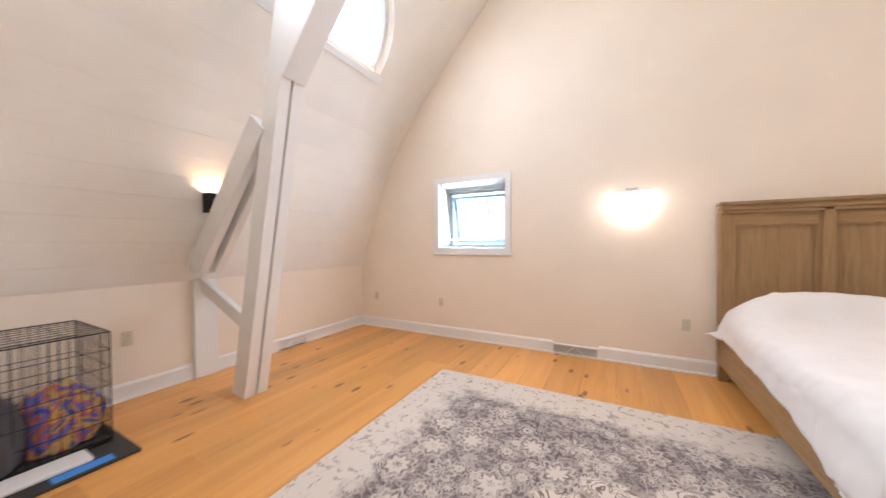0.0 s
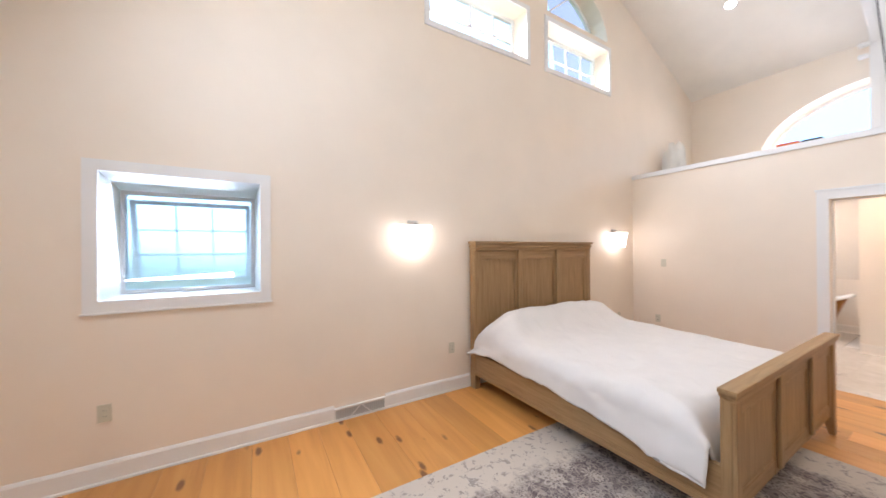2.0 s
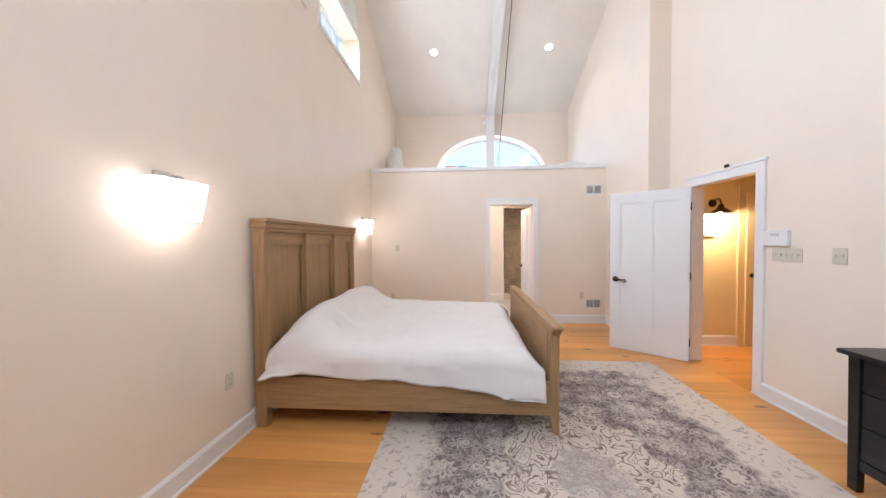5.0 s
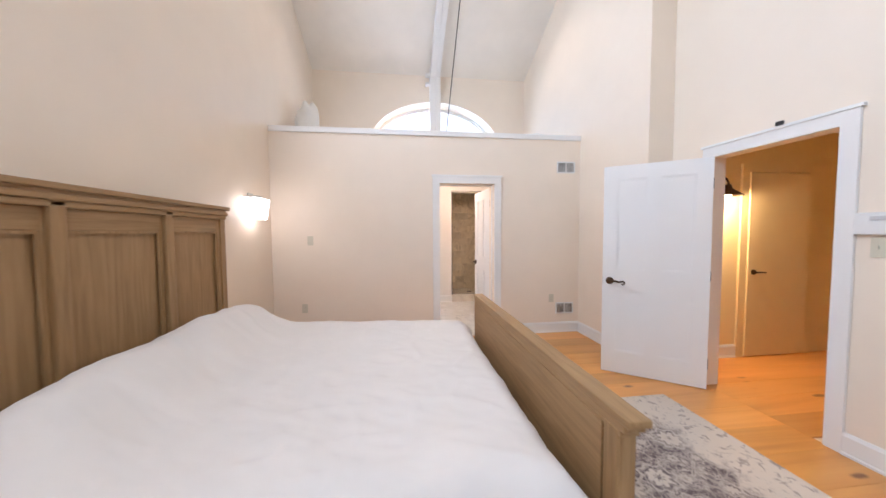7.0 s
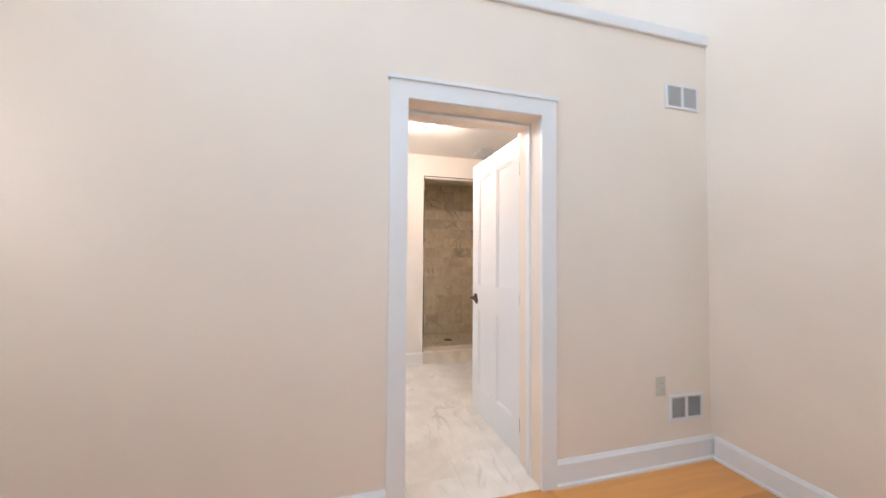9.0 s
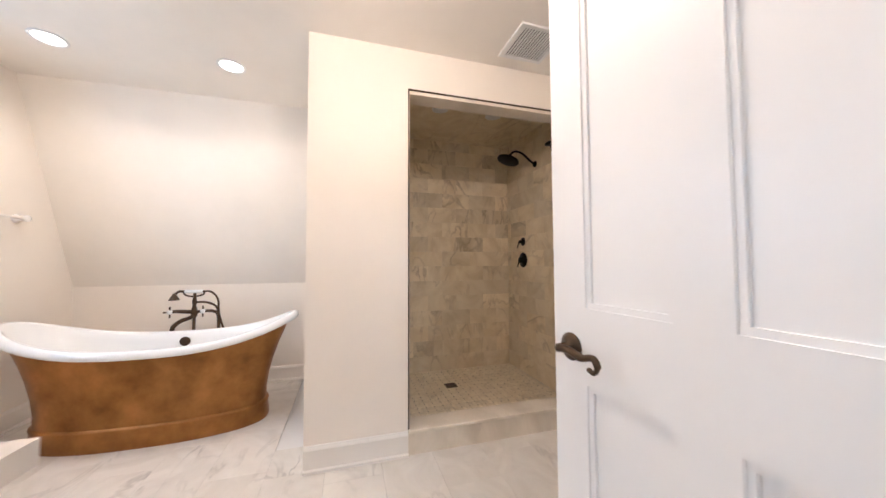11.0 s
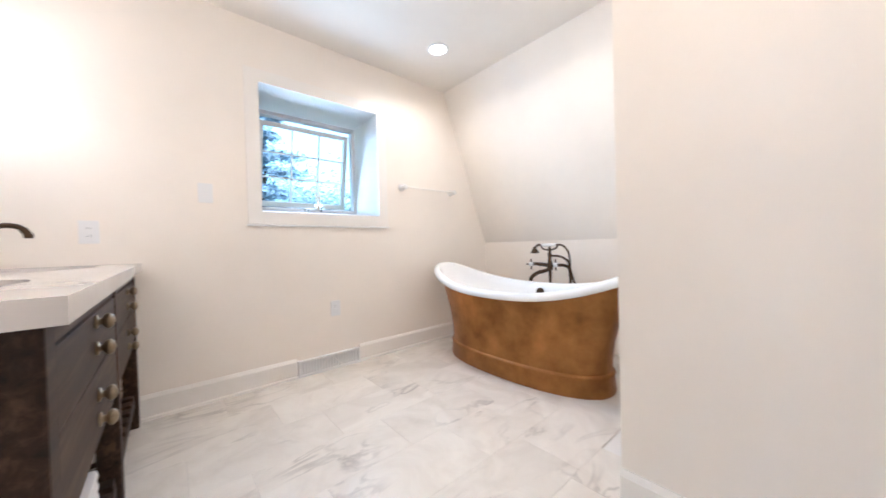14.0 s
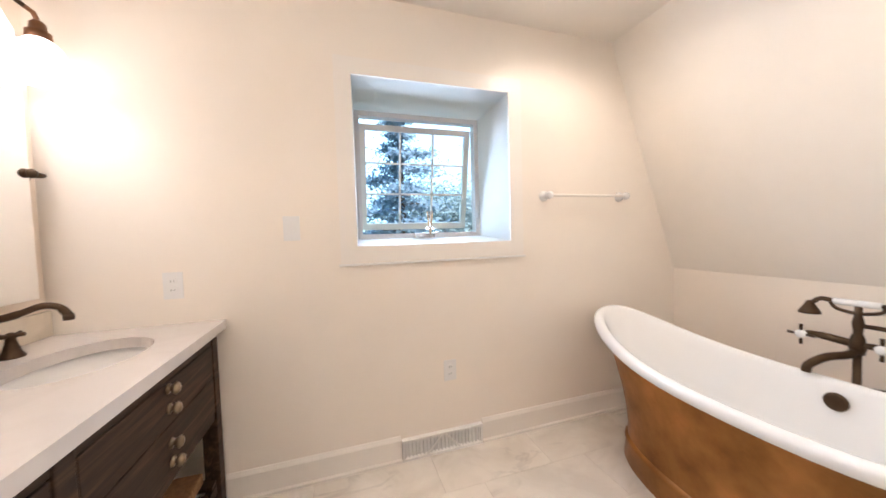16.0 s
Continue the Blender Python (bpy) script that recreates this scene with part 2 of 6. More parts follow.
def rug_material():
    """Faded carpet: cream border with specks, grey-violet field with pale flowers, a lobed cream medallion with brown scrolls."""
    m, nt, b = mat_base("rug_pile", (0.6, 0.55, 0.5), 0.95)
    g = nt.nodes.new("ShaderNodeNewGeometry")
    mp = nt.nodes.new("ShaderNodeMapping")
    mp.inputs["Location"].default_value = (3.73, 2.43, 0)
    nt.links.new(g.outputs["Position"], mp.inputs["Vector"])
    v = mp.outputs["Vector"]
    nz = nt.nodes.new("ShaderNodeTexNoise")
    nz.inputs["Scale"].default_value, nz.inputs["Detail"].default_value = 5.0, 3
    nt.links.new(v, nz.inputs["Vector"])
    sub = nt.nodes.new("ShaderNodeVectorMath")
    sub.operation = "SUBTRACT"
    nt.links.new(nz.outputs["Color"], sub.inputs[0])
    sub.inputs[1].default_value = (0.5, 0.5, 0.5)
    sc = nt.nodes.new("ShaderNodeVectorMath")
    sc.operation = "SCALE"
    sc.inputs["Scale"].default_value = 0.16
    nt.links.new(sub.outputs["Vector"], sc.inputs[0])
    wv = nt.nodes.new("ShaderNodeVectorMath")
    nt.links.new(v, wv.inputs[0])
    nt.links.new(sc.outputs["Vector"], wv.inputs[1])
    w = wv.outputs["Vector"]
    sep = nt.nodes.new("ShaderNodeSeparateXYZ")
    nt.links.new(w, sep.inputs[0])
    ax, ay = mth(nt, "ABSOLUTE", sep.outputs[0]), mth(nt, "ABSOLUTE", sep.outputs[1])
    e = mth(nt, "MINIMUM", mth(nt, "SUBTRACT", 1.975, ax), mth(nt, "SUBTRACT", 1.385, ay))
    soft = mth(nt, "SUBTRACT", noise_tex(nt, v, 6, 5, 0.65), 0.5)
    field = step(nt, mth(nt, "MULTIPLY_ADD", soft, 0.5, e), 0.30, 0.44)
    px, py = mth(nt, "MULTIPLY", sep.outputs[0], 0.66), sep.outputs[1]
    r = mth(nt, "SQRT", mth(nt, "ADD", mth(nt, "MULTIPLY", px, px), mth(nt, "MULTIPLY", py, py)))
    th = mth(nt, "ARCTAN2", py, px)
    lobe = mth(nt, "MULTIPLY_ADD", mth(nt, "SINE", mth(nt, "MULTIPLY", th, 12.0)), 0.05, 0.52)
    med = step(nt, mth(nt, "SUBTRACT", lobe, r), -0.015, 0.02)
    heart = step(nt, mth(nt, "SUBTRACT", mth(nt, "MULTIPLY", lobe, 0.40), r), -0.012, 0.015)

    def rosettes(scale, size):
        """Scattered eight-petalled flowers: petal disc, eye, and an outline ring."""
        vo = nt.nodes.new("ShaderNodeTexVoronoi")
        vo.inputs["Scale"].default_value, vo.inputs["Randomness"].default_value = scale, 0.75
        nt.links.new(v, vo.inputs["Vector"])
        df = nt.nodes.new("ShaderNodeVectorMath")
        df.operation = "SUBTRACT"
        nt.links.new(v, df.inputs[0])
        nt.links.new(vo.outputs["Position"], df.inputs[1])
        ds = nt.nodes.new("ShaderNodeSeparateXYZ")
        nt.links.new(df.outputs["Vector"], ds.inputs[0])
        an = mth(nt, "ARCTAN2", ds.outputs[1], ds.outputs[0])
        d = mth(nt, "MULTIPLY_ADD", mth(nt, "COSINE", mth(nt, "MULTIPLY", an, 8.0)), -0.045, vo.outputs["Distance"])
        d = mth(nt, "MULTIPLY_ADD", mth(nt, "SUBTRACT", noise_tex(nt, v, 40, 2), 0.5), 0.16, d)
        disc = mth(nt, "SUBTRACT", 1.0, step(nt, d, size, size + 0.04))
        eye = mth(nt, "SUBTRACT", 1.0, step(nt, d, size * 0.30, size * 0.42))
        ring = mth(nt, "MULTIPLY", step(nt, d, size * 1.45, size * 1.55), mth(nt, "SUBTRACT", 1.0, step(nt, d, size * 1.75, size * 1.85)))
        return mth(nt, "MAXIMUM", mth(nt, "SUBTRACT", disc, eye), mth(nt, "MULTIPLY", ring, 0.75))

    def contours(scale, bands, width):
        """Curling lines that follow the level lines of a soft noise."""
        f = mth(nt, "SINE", mth(nt, "MULTIPLY", noise_tex(nt, v, scale, 1.5, 0.5, 0.8), bands))
        return step(nt, f, 1 - width, 1 - width * 0.5)

    vine = mth(nt, "MAXIMUM", contours(7.0, 34.0, 0.30), mth(nt, "MULTIPLY", contours(15.0, 26.0, 0.35), 0.7))
    leafy = step(nt, noise_tex(nt, w, 30, 3, 0.6), 0.55, 0.60)
    pale = mth(nt, "MAXIMUM", mth(nt, "MAXIMUM", mth(nt, "MULTIPLY", rosettes(3.9, 0.23), 0.9), mth(nt, "MULTIPLY", rosettes(8.0, 0.25), 0.75)), mth(nt, "MULTIPLY", vine, 0.42))
    pale = mth(nt, "MAXIMUM", pale, mth(nt, "MULTIPLY", leafy, 0.28))
    wear = step(nt, noise_tex(nt, v, 2.3, 6, 0.65), 0.32, 0.60)
    worn2 = step(nt, noise_tex(nt, v, 45, 3, 0.7), 0.36, 0.56)
    nofield = mth(nt, "MULTIPLY", field, mth(nt, "SUBTRACT", 1.0, mth(nt, "SUBTRACT", med, mth(nt, "MULTIPLY", heart, 0.55))))
    dark = mth(nt, "MULTIPLY", nofield, mth(nt, "SUBTRACT", 1.0, pale))
    speck = mth(nt, "MULTIPLY", mth(nt, "SUBTRACT", 1.0, field), mth(nt, "MULTIPLY", step(nt, noise_tex(nt, w, 20, 4, 0.65), 0.55, 0.62), 0.55))
    dark = mth(nt, "MAXIMUM", dark, speck)
    dark = mth(nt, "MULTIPLY", dark, mth(nt, "MULTIPLY_ADD", wear, 0.15, 0.85))
    dark = mth(nt, "MULTIPLY", dark, mth(nt, "MULTIPLY_ADD", worn2, 0.28, 0.72))
    col = mix(nt, dark, (0.64, 0.55, 0.465), (0.118, 0.082, 0.088))
    scroll = mth(nt, "MAXIMUM", contours(8.0, 44.0, 0.5), mth(nt, "MULTIPLY", rosettes(5.0, 0.2), 0.7))
    lines = mth(nt, "MULTIPLY", scroll, mth(nt, "SUBTRACT", med, heart))
    lines = mth(nt, "MULTIPLY", lines, mth(nt, "MULTIPLY", mth(nt, "MULTIPLY_ADD", worn2, 0.4, 0.6), mth(nt, "MULTIPLY_ADD", wear, 0.25, 0.75)))
    col = mix(nt, lines, col, (0.19, 0.12, 0.095))
    nt.links.new(col, b.inputs["Base Color"])
    bump(nt, b, noise_tex(nt, v, 300, 2), 0.4, 0.004)
    return m


M_WALL = paint("wall_paint", (0.88, 0.755, 0.625), 0.55, 0.025)
M_BTRIM = paint("bath_trim_paint", (0.87, 0.82, 0.755), 0.35, 0.02, 0.03)
M_BATH = paint("bath_paint", (0.88, 0.805, 0.715), 0.5, 0.025)
M_CEIL = paint("ceiling_paint", (0.87, 0.81, 0.73), 0.6)
M_TRIM = paint("trim_paint", (0.84, 0.82, 0.79), 0.35, 0.02, 0.03)
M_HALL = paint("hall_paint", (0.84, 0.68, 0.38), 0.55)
M_FLOOR = wood("pine_floor", (0.64, 0.27, 0.072), (0.75, 0.335, 0.092), (0.82, 0.395, 0.12), "y", 0.3, 0.6, True, 9, 0.16)
M_BED = wood("bed_oak", (0.27, 0.15, 0.062), (0.36, 0.205, 0.090), (0.42, 0.255, 0.12), "z", 0.5, 0.0, False, 40)
M_BEDY = wood("bed_oak_side", (0.27, 0.15, 0.062), (0.36, 0.205, 0.090), (0.42, 0.255, 0.12), "y", 0.5, 0.0, False, 40)
M_BEDX = wood("bed_oak_rail", (0.27, 0.15, 0.062), (0.36, 0.205, 0.090), (0.42, 0.255, 0.12), "x", 0.5, 0.0, False, 40)
M_VAN = wood("vanity_wood", (0.014, 0.007, 0.004), (0.042, 0.022, 0.012), (0.10, 0.056, 0.032), "y", 0.55, 0.0, True, 34)
M_VAN.node_tree.nodes["Principled BSDF"].inputs["Specular IOR Level"].default_value = 0.22
M_BLACK = wood("dresser_black", (0.012, 0.010, 0.009), (0.020, 0.017, 0.015), (0.03, 0.026, 0.023), "x", 0.35, 0.0, False, 40)
M_BRONZE = metal("oil_bronze", (0.085, 0.055, 0.035), 0.42)
M_BLACKM = metal("black_metal", (0.02, 0.018, 0.016), 0.45)
M_COPPER = metal("aged_copper", (0.36, 0.165, 0.058), 0.40, 0.38, 5)
M_STEEL = metal("brushed_nickel", (0.62, 0.60, 0.57), 0.3, 0.08)
M_ENAMEL, _, _ = mat_base("white_enamel", (0.88, 0.88, 0.87), 0.12)
M_MARBLE = marble("floor_marble", (0.83, 0.775, 0.70), (0.72, 0.66, 0.585), (0.36, 0.32, 0.29), 1.2, 0.24, 0.03)
M_SHOWER = marble("shower_marble", (0.90, 0.77, 0.57), (0.74, 0.60, 0.40), (0.42, 0.31, 0.19), 1.2, 0.3, 0.14, 0.058, 0.72)
M_CURB = marble("curb_marble", (0.86, 0.77, 0.65), (0.72, 0.63, 0.51), (0.38, 0.31, 0.25), 1.0, 0.25, 0.04)
M_COUNTER = marble("counter_quartz", (0.67, 0.615, 0.57), (0.63, 0.575, 0.53), (0.66, 0.63, 0.60), 1.2, 0.12, 0.0)
M_GROUT = paint("grout", (0.74, 0.71, 0.67), 0.9)
M_LINEN = cloth("white_linen", (0.78, 0.73, 0.685))
M_RUG = rug_material()
M_GLASS = glass("window_glass")
M_HAZE = glass("hazy_glass", (0.79, 0.90, 1.0))
M_HAZE.node_tree.nodes["Principled BSDF"].inputs["Roughness"].default_value = 0.6
M_SHADE = glow("sconce_glass", (0.93, 0.97, 1.0), 1.1)
M_BULB = glow("lamp_glass", (0.96, 0.98, 1.0), 1.3)
M_DOME = glow("dome_glass", (1.0, 0.95, 0.88), 1.6)
M_SPOT = glow("downlight_lens", (1.0, 0.95, 0.88), 4.0)
M_PLATE = paint("almond_plastic", (0.66, 0.60, 0.47), 0.35, 0.01, 0.0)
M_WHITEP = paint("white_plastic", (0.80, 0.79, 0.77), 0.35, 0.01, 0.0)
M_GRILLE = paint("grille_paint", (0.62, 0.61, 0.59), 0.4, 0.02, 0.0)
M_DARK = paint("dark_void", (0.03, 0.028, 0.026), 0.8, 0.02, 0.0)
M_MIRROR, _, _ = mat_base("mirror_silver", (0.93, 0.93, 0.93), 0.015, 1.0)
M_FRAME = paint("window_alloy", (0.56, 0.55, 0.55), 0.4, 0.03, 0.0)


# ---- mesh helpers ----
def part(name, bm, material, parent=None, label="", smooth=False):
    bmesh.ops.recalc_face_normals(bm, faces=bm.faces)
    me = bpy.data.meshes.new(name)
    bm.to_mesh(me)
    bm.free()
    for m in (material if isinstance(material, (list, tuple)) else [material]):
        me.materials.append(m)
    if smooth:
        for p in me.polygons:
            p.use_smooth = True
    ob = new(name, me)
    if parent is not None:
        ob.parent = parent
    if label:
        ob["label"] = label
    return ob


def thing(name, label, category, group="", at=(0, 0, 0), rz=0):
    ob = new(name)
    ob.empty_display_size = 0.1
    ob.matrix_world = pose(*at, 0, 0, rz)
    return tagged(ob, label, category, group)


def structure(ob, label=""):
    return tagged(ob, label, "", "", "structure")


def box(bm, x0, y0, z0, x1, y1, z1, bevel=0.0, m=None, segs=2):
    r = bmesh.ops.create_cube(bm, size=1.0)
    vs = r["verts"]
    for v in vs:
        v.co = Vector(((x0 + x1) / 2 + v.co.x * (x1 - x0), (y0 + y1) / 2 + v.co.y * (y1 - y0), (z0 + z1) / 2 + v.co.z * (z1 - z0)))
    if bevel:
        es = list({e for v in vs for e in v.link_edges})
        r2 = bmesh.ops.bevel(bm, geom=es, offset=bevel, segments=segs, affect="EDGES", profile=0.6)
        vs = list({v for f in r2["faces"] for v in f.verts} | {v for v in vs if v.is_valid})
    if m is not None:
        bmesh.ops.transform(bm, matrix=m, verts=[v for v in vs if v.is_valid])
    return bm


def boxes(*specs, bevel=0.0):
    bm = bmesh.new()
    for s in specs:
        box(bm, *s[:6], bevel=s[6] if len(s) > 6 else bevel)
    return bm


def lathe(bm, profile, centre=(0, 0, 0), n=24, axis="z"):
    """Turn (radius, height) pairs about an axis through centre."""
    rings = []
    for r, h in profile:
        ring = []
        for i in range(n):
            a = 2 * math.pi * i / n
            c, s = r * math.cos(a), r * math.sin(a)
            co = {"z": (c, s, h), "x": (h, c, s), "y": (c, h, s)}[axis]
            ring.append(bm.verts.new(Vector(centre) + Vector(co)))
        rings.append(ring)
    for a, b in zip(rings, rings[1:]):
        for i in range(n):
            bm.faces.new((a[i], a[(i + 1) % n], b[(i + 1) % n], b[i]))
    for ring in (rings[0], rings[-1]):
        bm.faces.new(ring)
    return bm


def tube(bm, pts, radius, n=10):
    """A round bar along points; radius may be one number or one for each point."""
    pts = [Vector(p) for p in pts]
    rad = radius if isinstance(radius, (list, tuple)) else [radius] * len(pts)
    rings, side = [], None
    for i, p in enumerate(pts):
        d = (pts[min(i + 1, len(pts) - 1)] - pts[max(i - 1, 0)]).normalized()
        if side is None:
            side = d.orthogonal().normalized()
        side = (side - d * side.dot(d)).normalized()
        up = d.cross(side)
        rings.append([bm.verts.new(p + rad[i] * (math.cos(2 * math.pi * k / n) * side + math.sin(2 * math.pi * k / n) * up)) for k in range(n)])
    for a, b in zip(rings, rings[1:]):
        for k in range(n):
            bm.faces.new((a[k], a[(k + 1) % n], b[(k + 1) % n], b[k]))
    bm.faces.new(rings[0])
    bm.faces.new(rings[-1])
    return bm


def spline(pts, n=6):
    """Points of a smooth line through pts."""
    pts = [Vector(p) for p in pts]
    out = []
    for i in range(len(pts) - 1):
        p0, p1, p2, p3 = pts[max(i - 1, 0)], pts[i], pts[i + 1], pts[min(i + 2, len(pts) - 1)]
        for k in range(n):
            t = k / n
            out.append(0.5 * ((2 * p1) + (p2 - p0) * t + (2 * p0 - 5 * p1 + 4 * p2 - p3) * t * t + (3 * p1 - p0 - 3 * p2 + p3) * t ** 3))
    return out + [pts[-1]]


def slab(bm, outer, holes, thick, m):
    """A flat wall with openings: loops in (u, v), thickened along w, placed by the matrix m."""
    loops = [[Vector((u, v, 0)) for u, v in loop] for loop in [outer, *holes]]
    flat = [p for loop in loops for p in loop]
    tris = tessellate_polygon(loops)
    front = [bm.verts.new(m @ p) for p in flat]
    back = [bm.verts.new(m @ (p + Vector((0, 0, thick)))) for p in flat]
    for a, b, c in tris:
        bm.faces.new((front[a], front[b], front[c]))
        bm.faces.new((back[c], back[b], back[a]))
    i = 0
    for loop in loops:
        n = len(loop)
        for k in range(n):
            a, b = i + k, i + (k + 1) % n
            bm.faces.new((front[a], front[b], back[b], back[a]))
        i += n
    return bm


def rect(u0, v0, u1, v1):
    return [(u0, v0), (u1, v0), (u1, v1), (u0, v1)]


def axes(origin, u, v, w):
    """The matrix that carries (u, v, w) to the world."""
    m = Matrix.Identity(4)
    for i, c in enumerate((u, v, w)):
        for r in range(3):
            m[r][i] = c[r]
    for r in range(3):
        m[r][3] = origin[r]
    return m


XZ = axes((0, 0, 0), (1, 0, 0), (0, 0, 1), (0, 1, 0))   # (x, z) walls, thickness to +y
YZ = axes((0, 0, 0), (0, 1, 0), (0, 0, 1), (1, 0, 0))   # (y, z) walls, thickness to +x
XY = axes((0, 0, 0), (1, 0, 0), (0, 1, 0), (0, 0, 1))   # floors, thickness up


def at_y(y):
    return Matrix.Translation((0, y, 0)) @ XZ


def at_x(x):
    return Matrix.Translation((x, 0, 0)) @ YZ


def at_z(z):
    return Matrix.Translation((0, 0, z)) @ XY


# ---- the large structure ----
XC = -1.97                      # ridge line
WEST, EAST = -7.68, 3.74        # feet of the curved roof
Y_S, Y_S2 = -4.07, -4.34        # south wall beside the loft, and set back by the door
JOG = -1.25                     # where the south wall steps back
# half profile of the roof: (distance from the ridge line, height)
ROOF = [(5.71, 0.93), (5.30, 2.02), (5.155, 2.36), (4.978, 2.68), (4.60, 3.20), (3.60, 4.30), (0.0, 6.30)]
# half profile, a little outside, for the gable walls
GABLE = [(5.71, -0.3), (5.71, 0.93), (5.13, 2.47), (4.60, 3.20), (3.60, 4.30), (0.0, 6.30)]


def gable_loop(grow):
    left = [(XC - d - (grow if d else 0), z + (grow if i > 0 else 0)) for i, (d, z) in enumerate(GABLE)]
    # the east side rises over the loft
    right = [(XC + 4.10, 4.66), (XC + 5.71 + grow, 4.66), (XC + 5.71 + grow, -0.3)]
    return left + right


def quarter(cx, z0, a, b, x_in, sign, n=12):
    """A fan light: flat foot at z0, a straight inner side at x_in and a flattened arc round cx."""
    a0 = math.acos(min(1, abs(x_in - cx) / a))
    arc = [(cx + sign * a * math.cos(a0 * k / n), z0 + b * math.sin(a0 * k / n)) for k in range(n + 1)]
    return [(x_in, z0)] + arc


FAN_L = quarter(-2.18, 4.73, 1.56, 0.85, -2.37, -1)
FAN_R = quarter(-2.18, 4.73, 1.52, 0.85, -1.98, 1)
HIGH_L = rect(-3.78, 3.96, -2.38, 4.59)
HIGH_R = rect(-1.99, 3.96, -0.65, 4.59)
BED_WIN = rect(-6.275, 1.205, -5.345, 2.07)
BATH_WIN = rect(1.48, 1.20, 2.38, 2.08)

bm = bmesh.new()
slab(bm, gable_loop(0.02), [BED_WIN, HIGH_L, HIGH_R, FAN_L, FAN_R, BATH_WIN], 0.30, at_y(0))
wall_north = structure(part("wall_north", bm, M_WALL), "cream painted gable wall with deep windows")

# plasterboard on the bathroom side of the gable wall
bm = bmesh.new()
slab(bm, rect(0.24, 0.0, 3.74, 2.49), [BATH_WIN], 0.003, at_y(-0.003))
structure(part("wall_bath_north", bm, M_BATH), "pale cream bathroom wall around the window")

SX = 2.165                      # face of the shower wall
BY = -3.95                      # bathroom side of the south wall
# south wall: gable over the loft side, set back by the entry door
bm = bmesh.new()
slab(bm, [(JOG, -0.3), (SX, -0.3), (SX, 2.49), (4.2, 2.49), (4.2, 6.6), (JOG, 6.6)], [], 0.12, at_y(Y_S - 0.12))
slab(bm, rect(-8.0, -0.3, JOG, 6.6), [rect(-2.52, -0.01, -1.69, 2.05)], 0.12, at_y(Y_S2 - 0.12))
box(bm, JOG, Y_S2, -0.3, JOG + 0.10, Y_S - 0.12, 6.6)
wall_south = structure(part("wall_south", bm, M_WALL), "cream painted wall with the entry door opening")

# west and east knee walls
bm = boxes((WEST - 0.15, -4.5, -0.3, WEST, 0, 0.93))
structure(part("wall_west", bm, M_WALL), "low cream knee wall under the roof slope")
bm = boxes((EAST, -4.4, -0.3, EAST + 0.15, 0, 0.97))
structure(part("wall_east", bm, M_BATH), "low knee wall behind the bathtub")

# partition between bedroom and bathroom, with the ledge of the loft on it
PT = 0.24
bm = bmesh.new()
slab(bm, rect(Y_S, -0.3, 0, 2.655), [rect(-2.845, -0.01, -2.10, 2.05)], PT, at_x(0))
structure(part("wall_partition", bm, M_WALL), "cream partition wall under the loft")
bm = boxes((-0.02, Y_S, 2.655, PT + 0.02, 0, 2.725, 0.008))
structure(part("trim_ledge", bm, M_TRIM), "white painted ledge board of the loft")


def roof_piece(bm, side, a, b, holes=(), y0=-4.5, y1=0.1):
    """One facet of the roof between two points of the profile; holes in (distance along y, height up the slope)."""
    (d0, z0), (d1, z1) = a, b
    p0, p1 = Vector((XC + side * d0, 0, z0)), Vector((XC + side * d1, 0, z1))
    up = (p1 - p0).normalized()
    out = Vector((up.z * side, 0, abs(up.x)))
    slab(bm, rect(y0, 0, y1, (p1 - p0).length), holes, 0.24, axes(p0, (0, 1, 0), up, out))


# half-round windows: one in the west slope, one in the upright wall at the back of the loft
LOFT_X, LOFT_Z = 2.10, 4.42    # back wall of the loft, and where the roof meets it
HALF_W = [(-2.15 + 1.25 * math.cos(math.pi * k / 24), 0.0 + 1.0 * math.sin(math.pi * k / 24) + 0.02) for k in range(25)]
HALF_E = [(-2.28 + 1.30 * math.cos(math.pi * k / 24), 3.0 + 0.93 * math.sin(math.pi * k / 24)) for k in range(25)]
bm = bmesh.new()
for i in range(6):
    roof_piece(bm, -1, ROOF[i], ROOF[i + 1], [HALF_W] if i == 4 else [])
# painted boards line the lower west slope
for i in range(4):
    (d0, z0), (d1, z1) = ROOF[i], ROOF[i + 1]
    q0, q1 = Vector((XC - d0, 0, z0)), Vector((XC - d1, 0, z1))
    rise = (q1 - q0).normalized()
    span = (q1 - q0).length
    rows = max(1, round(span / 0.19))
    for k in range(rows):
        a, b = span * k / rows + (0.014 if i + k == 0 else 0.0006), span * (k + 1) / rows - 0.0006
        slab(bm, rect(-4.34, a, 0.0, b), [], 0.005, axes(q0 + Vector((rise.z, 0, -rise.x)) * 0.005, (0, 1, 0), rise, (-rise.z, 0, rise.x)))
roof_piece(bm, 1, (5.71, 0.95), (5.10, 2.60), (), -2.10)
roof_piece(bm, 1, (LOFT_X - XC, LOFT_Z), ROOF[-1])
structure(part("ceiling", bm, M_CEIL), "off-white curved barn roof ceiling")
bm = bmesh.new()
slab(bm, rect(-4.5, 2.642, 0.1, LOFT_Z + 0.2), [HALF_E], 0.40, at_x(LOFT_X))
structure(part("wall_loft", bm, M_WALL), "cream wall with a half-round window behind the loft")

# bathroom ceiling with the loft floor on it
bm = bmesh.new()
slab(bm, [(PT, -4.2), (EAST, -4.2), (EAST, -2.03), (3.28, -2.03), (3.28, 0), (PT, 0)], [], 0.15, at_z(2.49))
structure(part("ceiling_bathroom", bm, M_CEIL), "white bathroom ceiling")

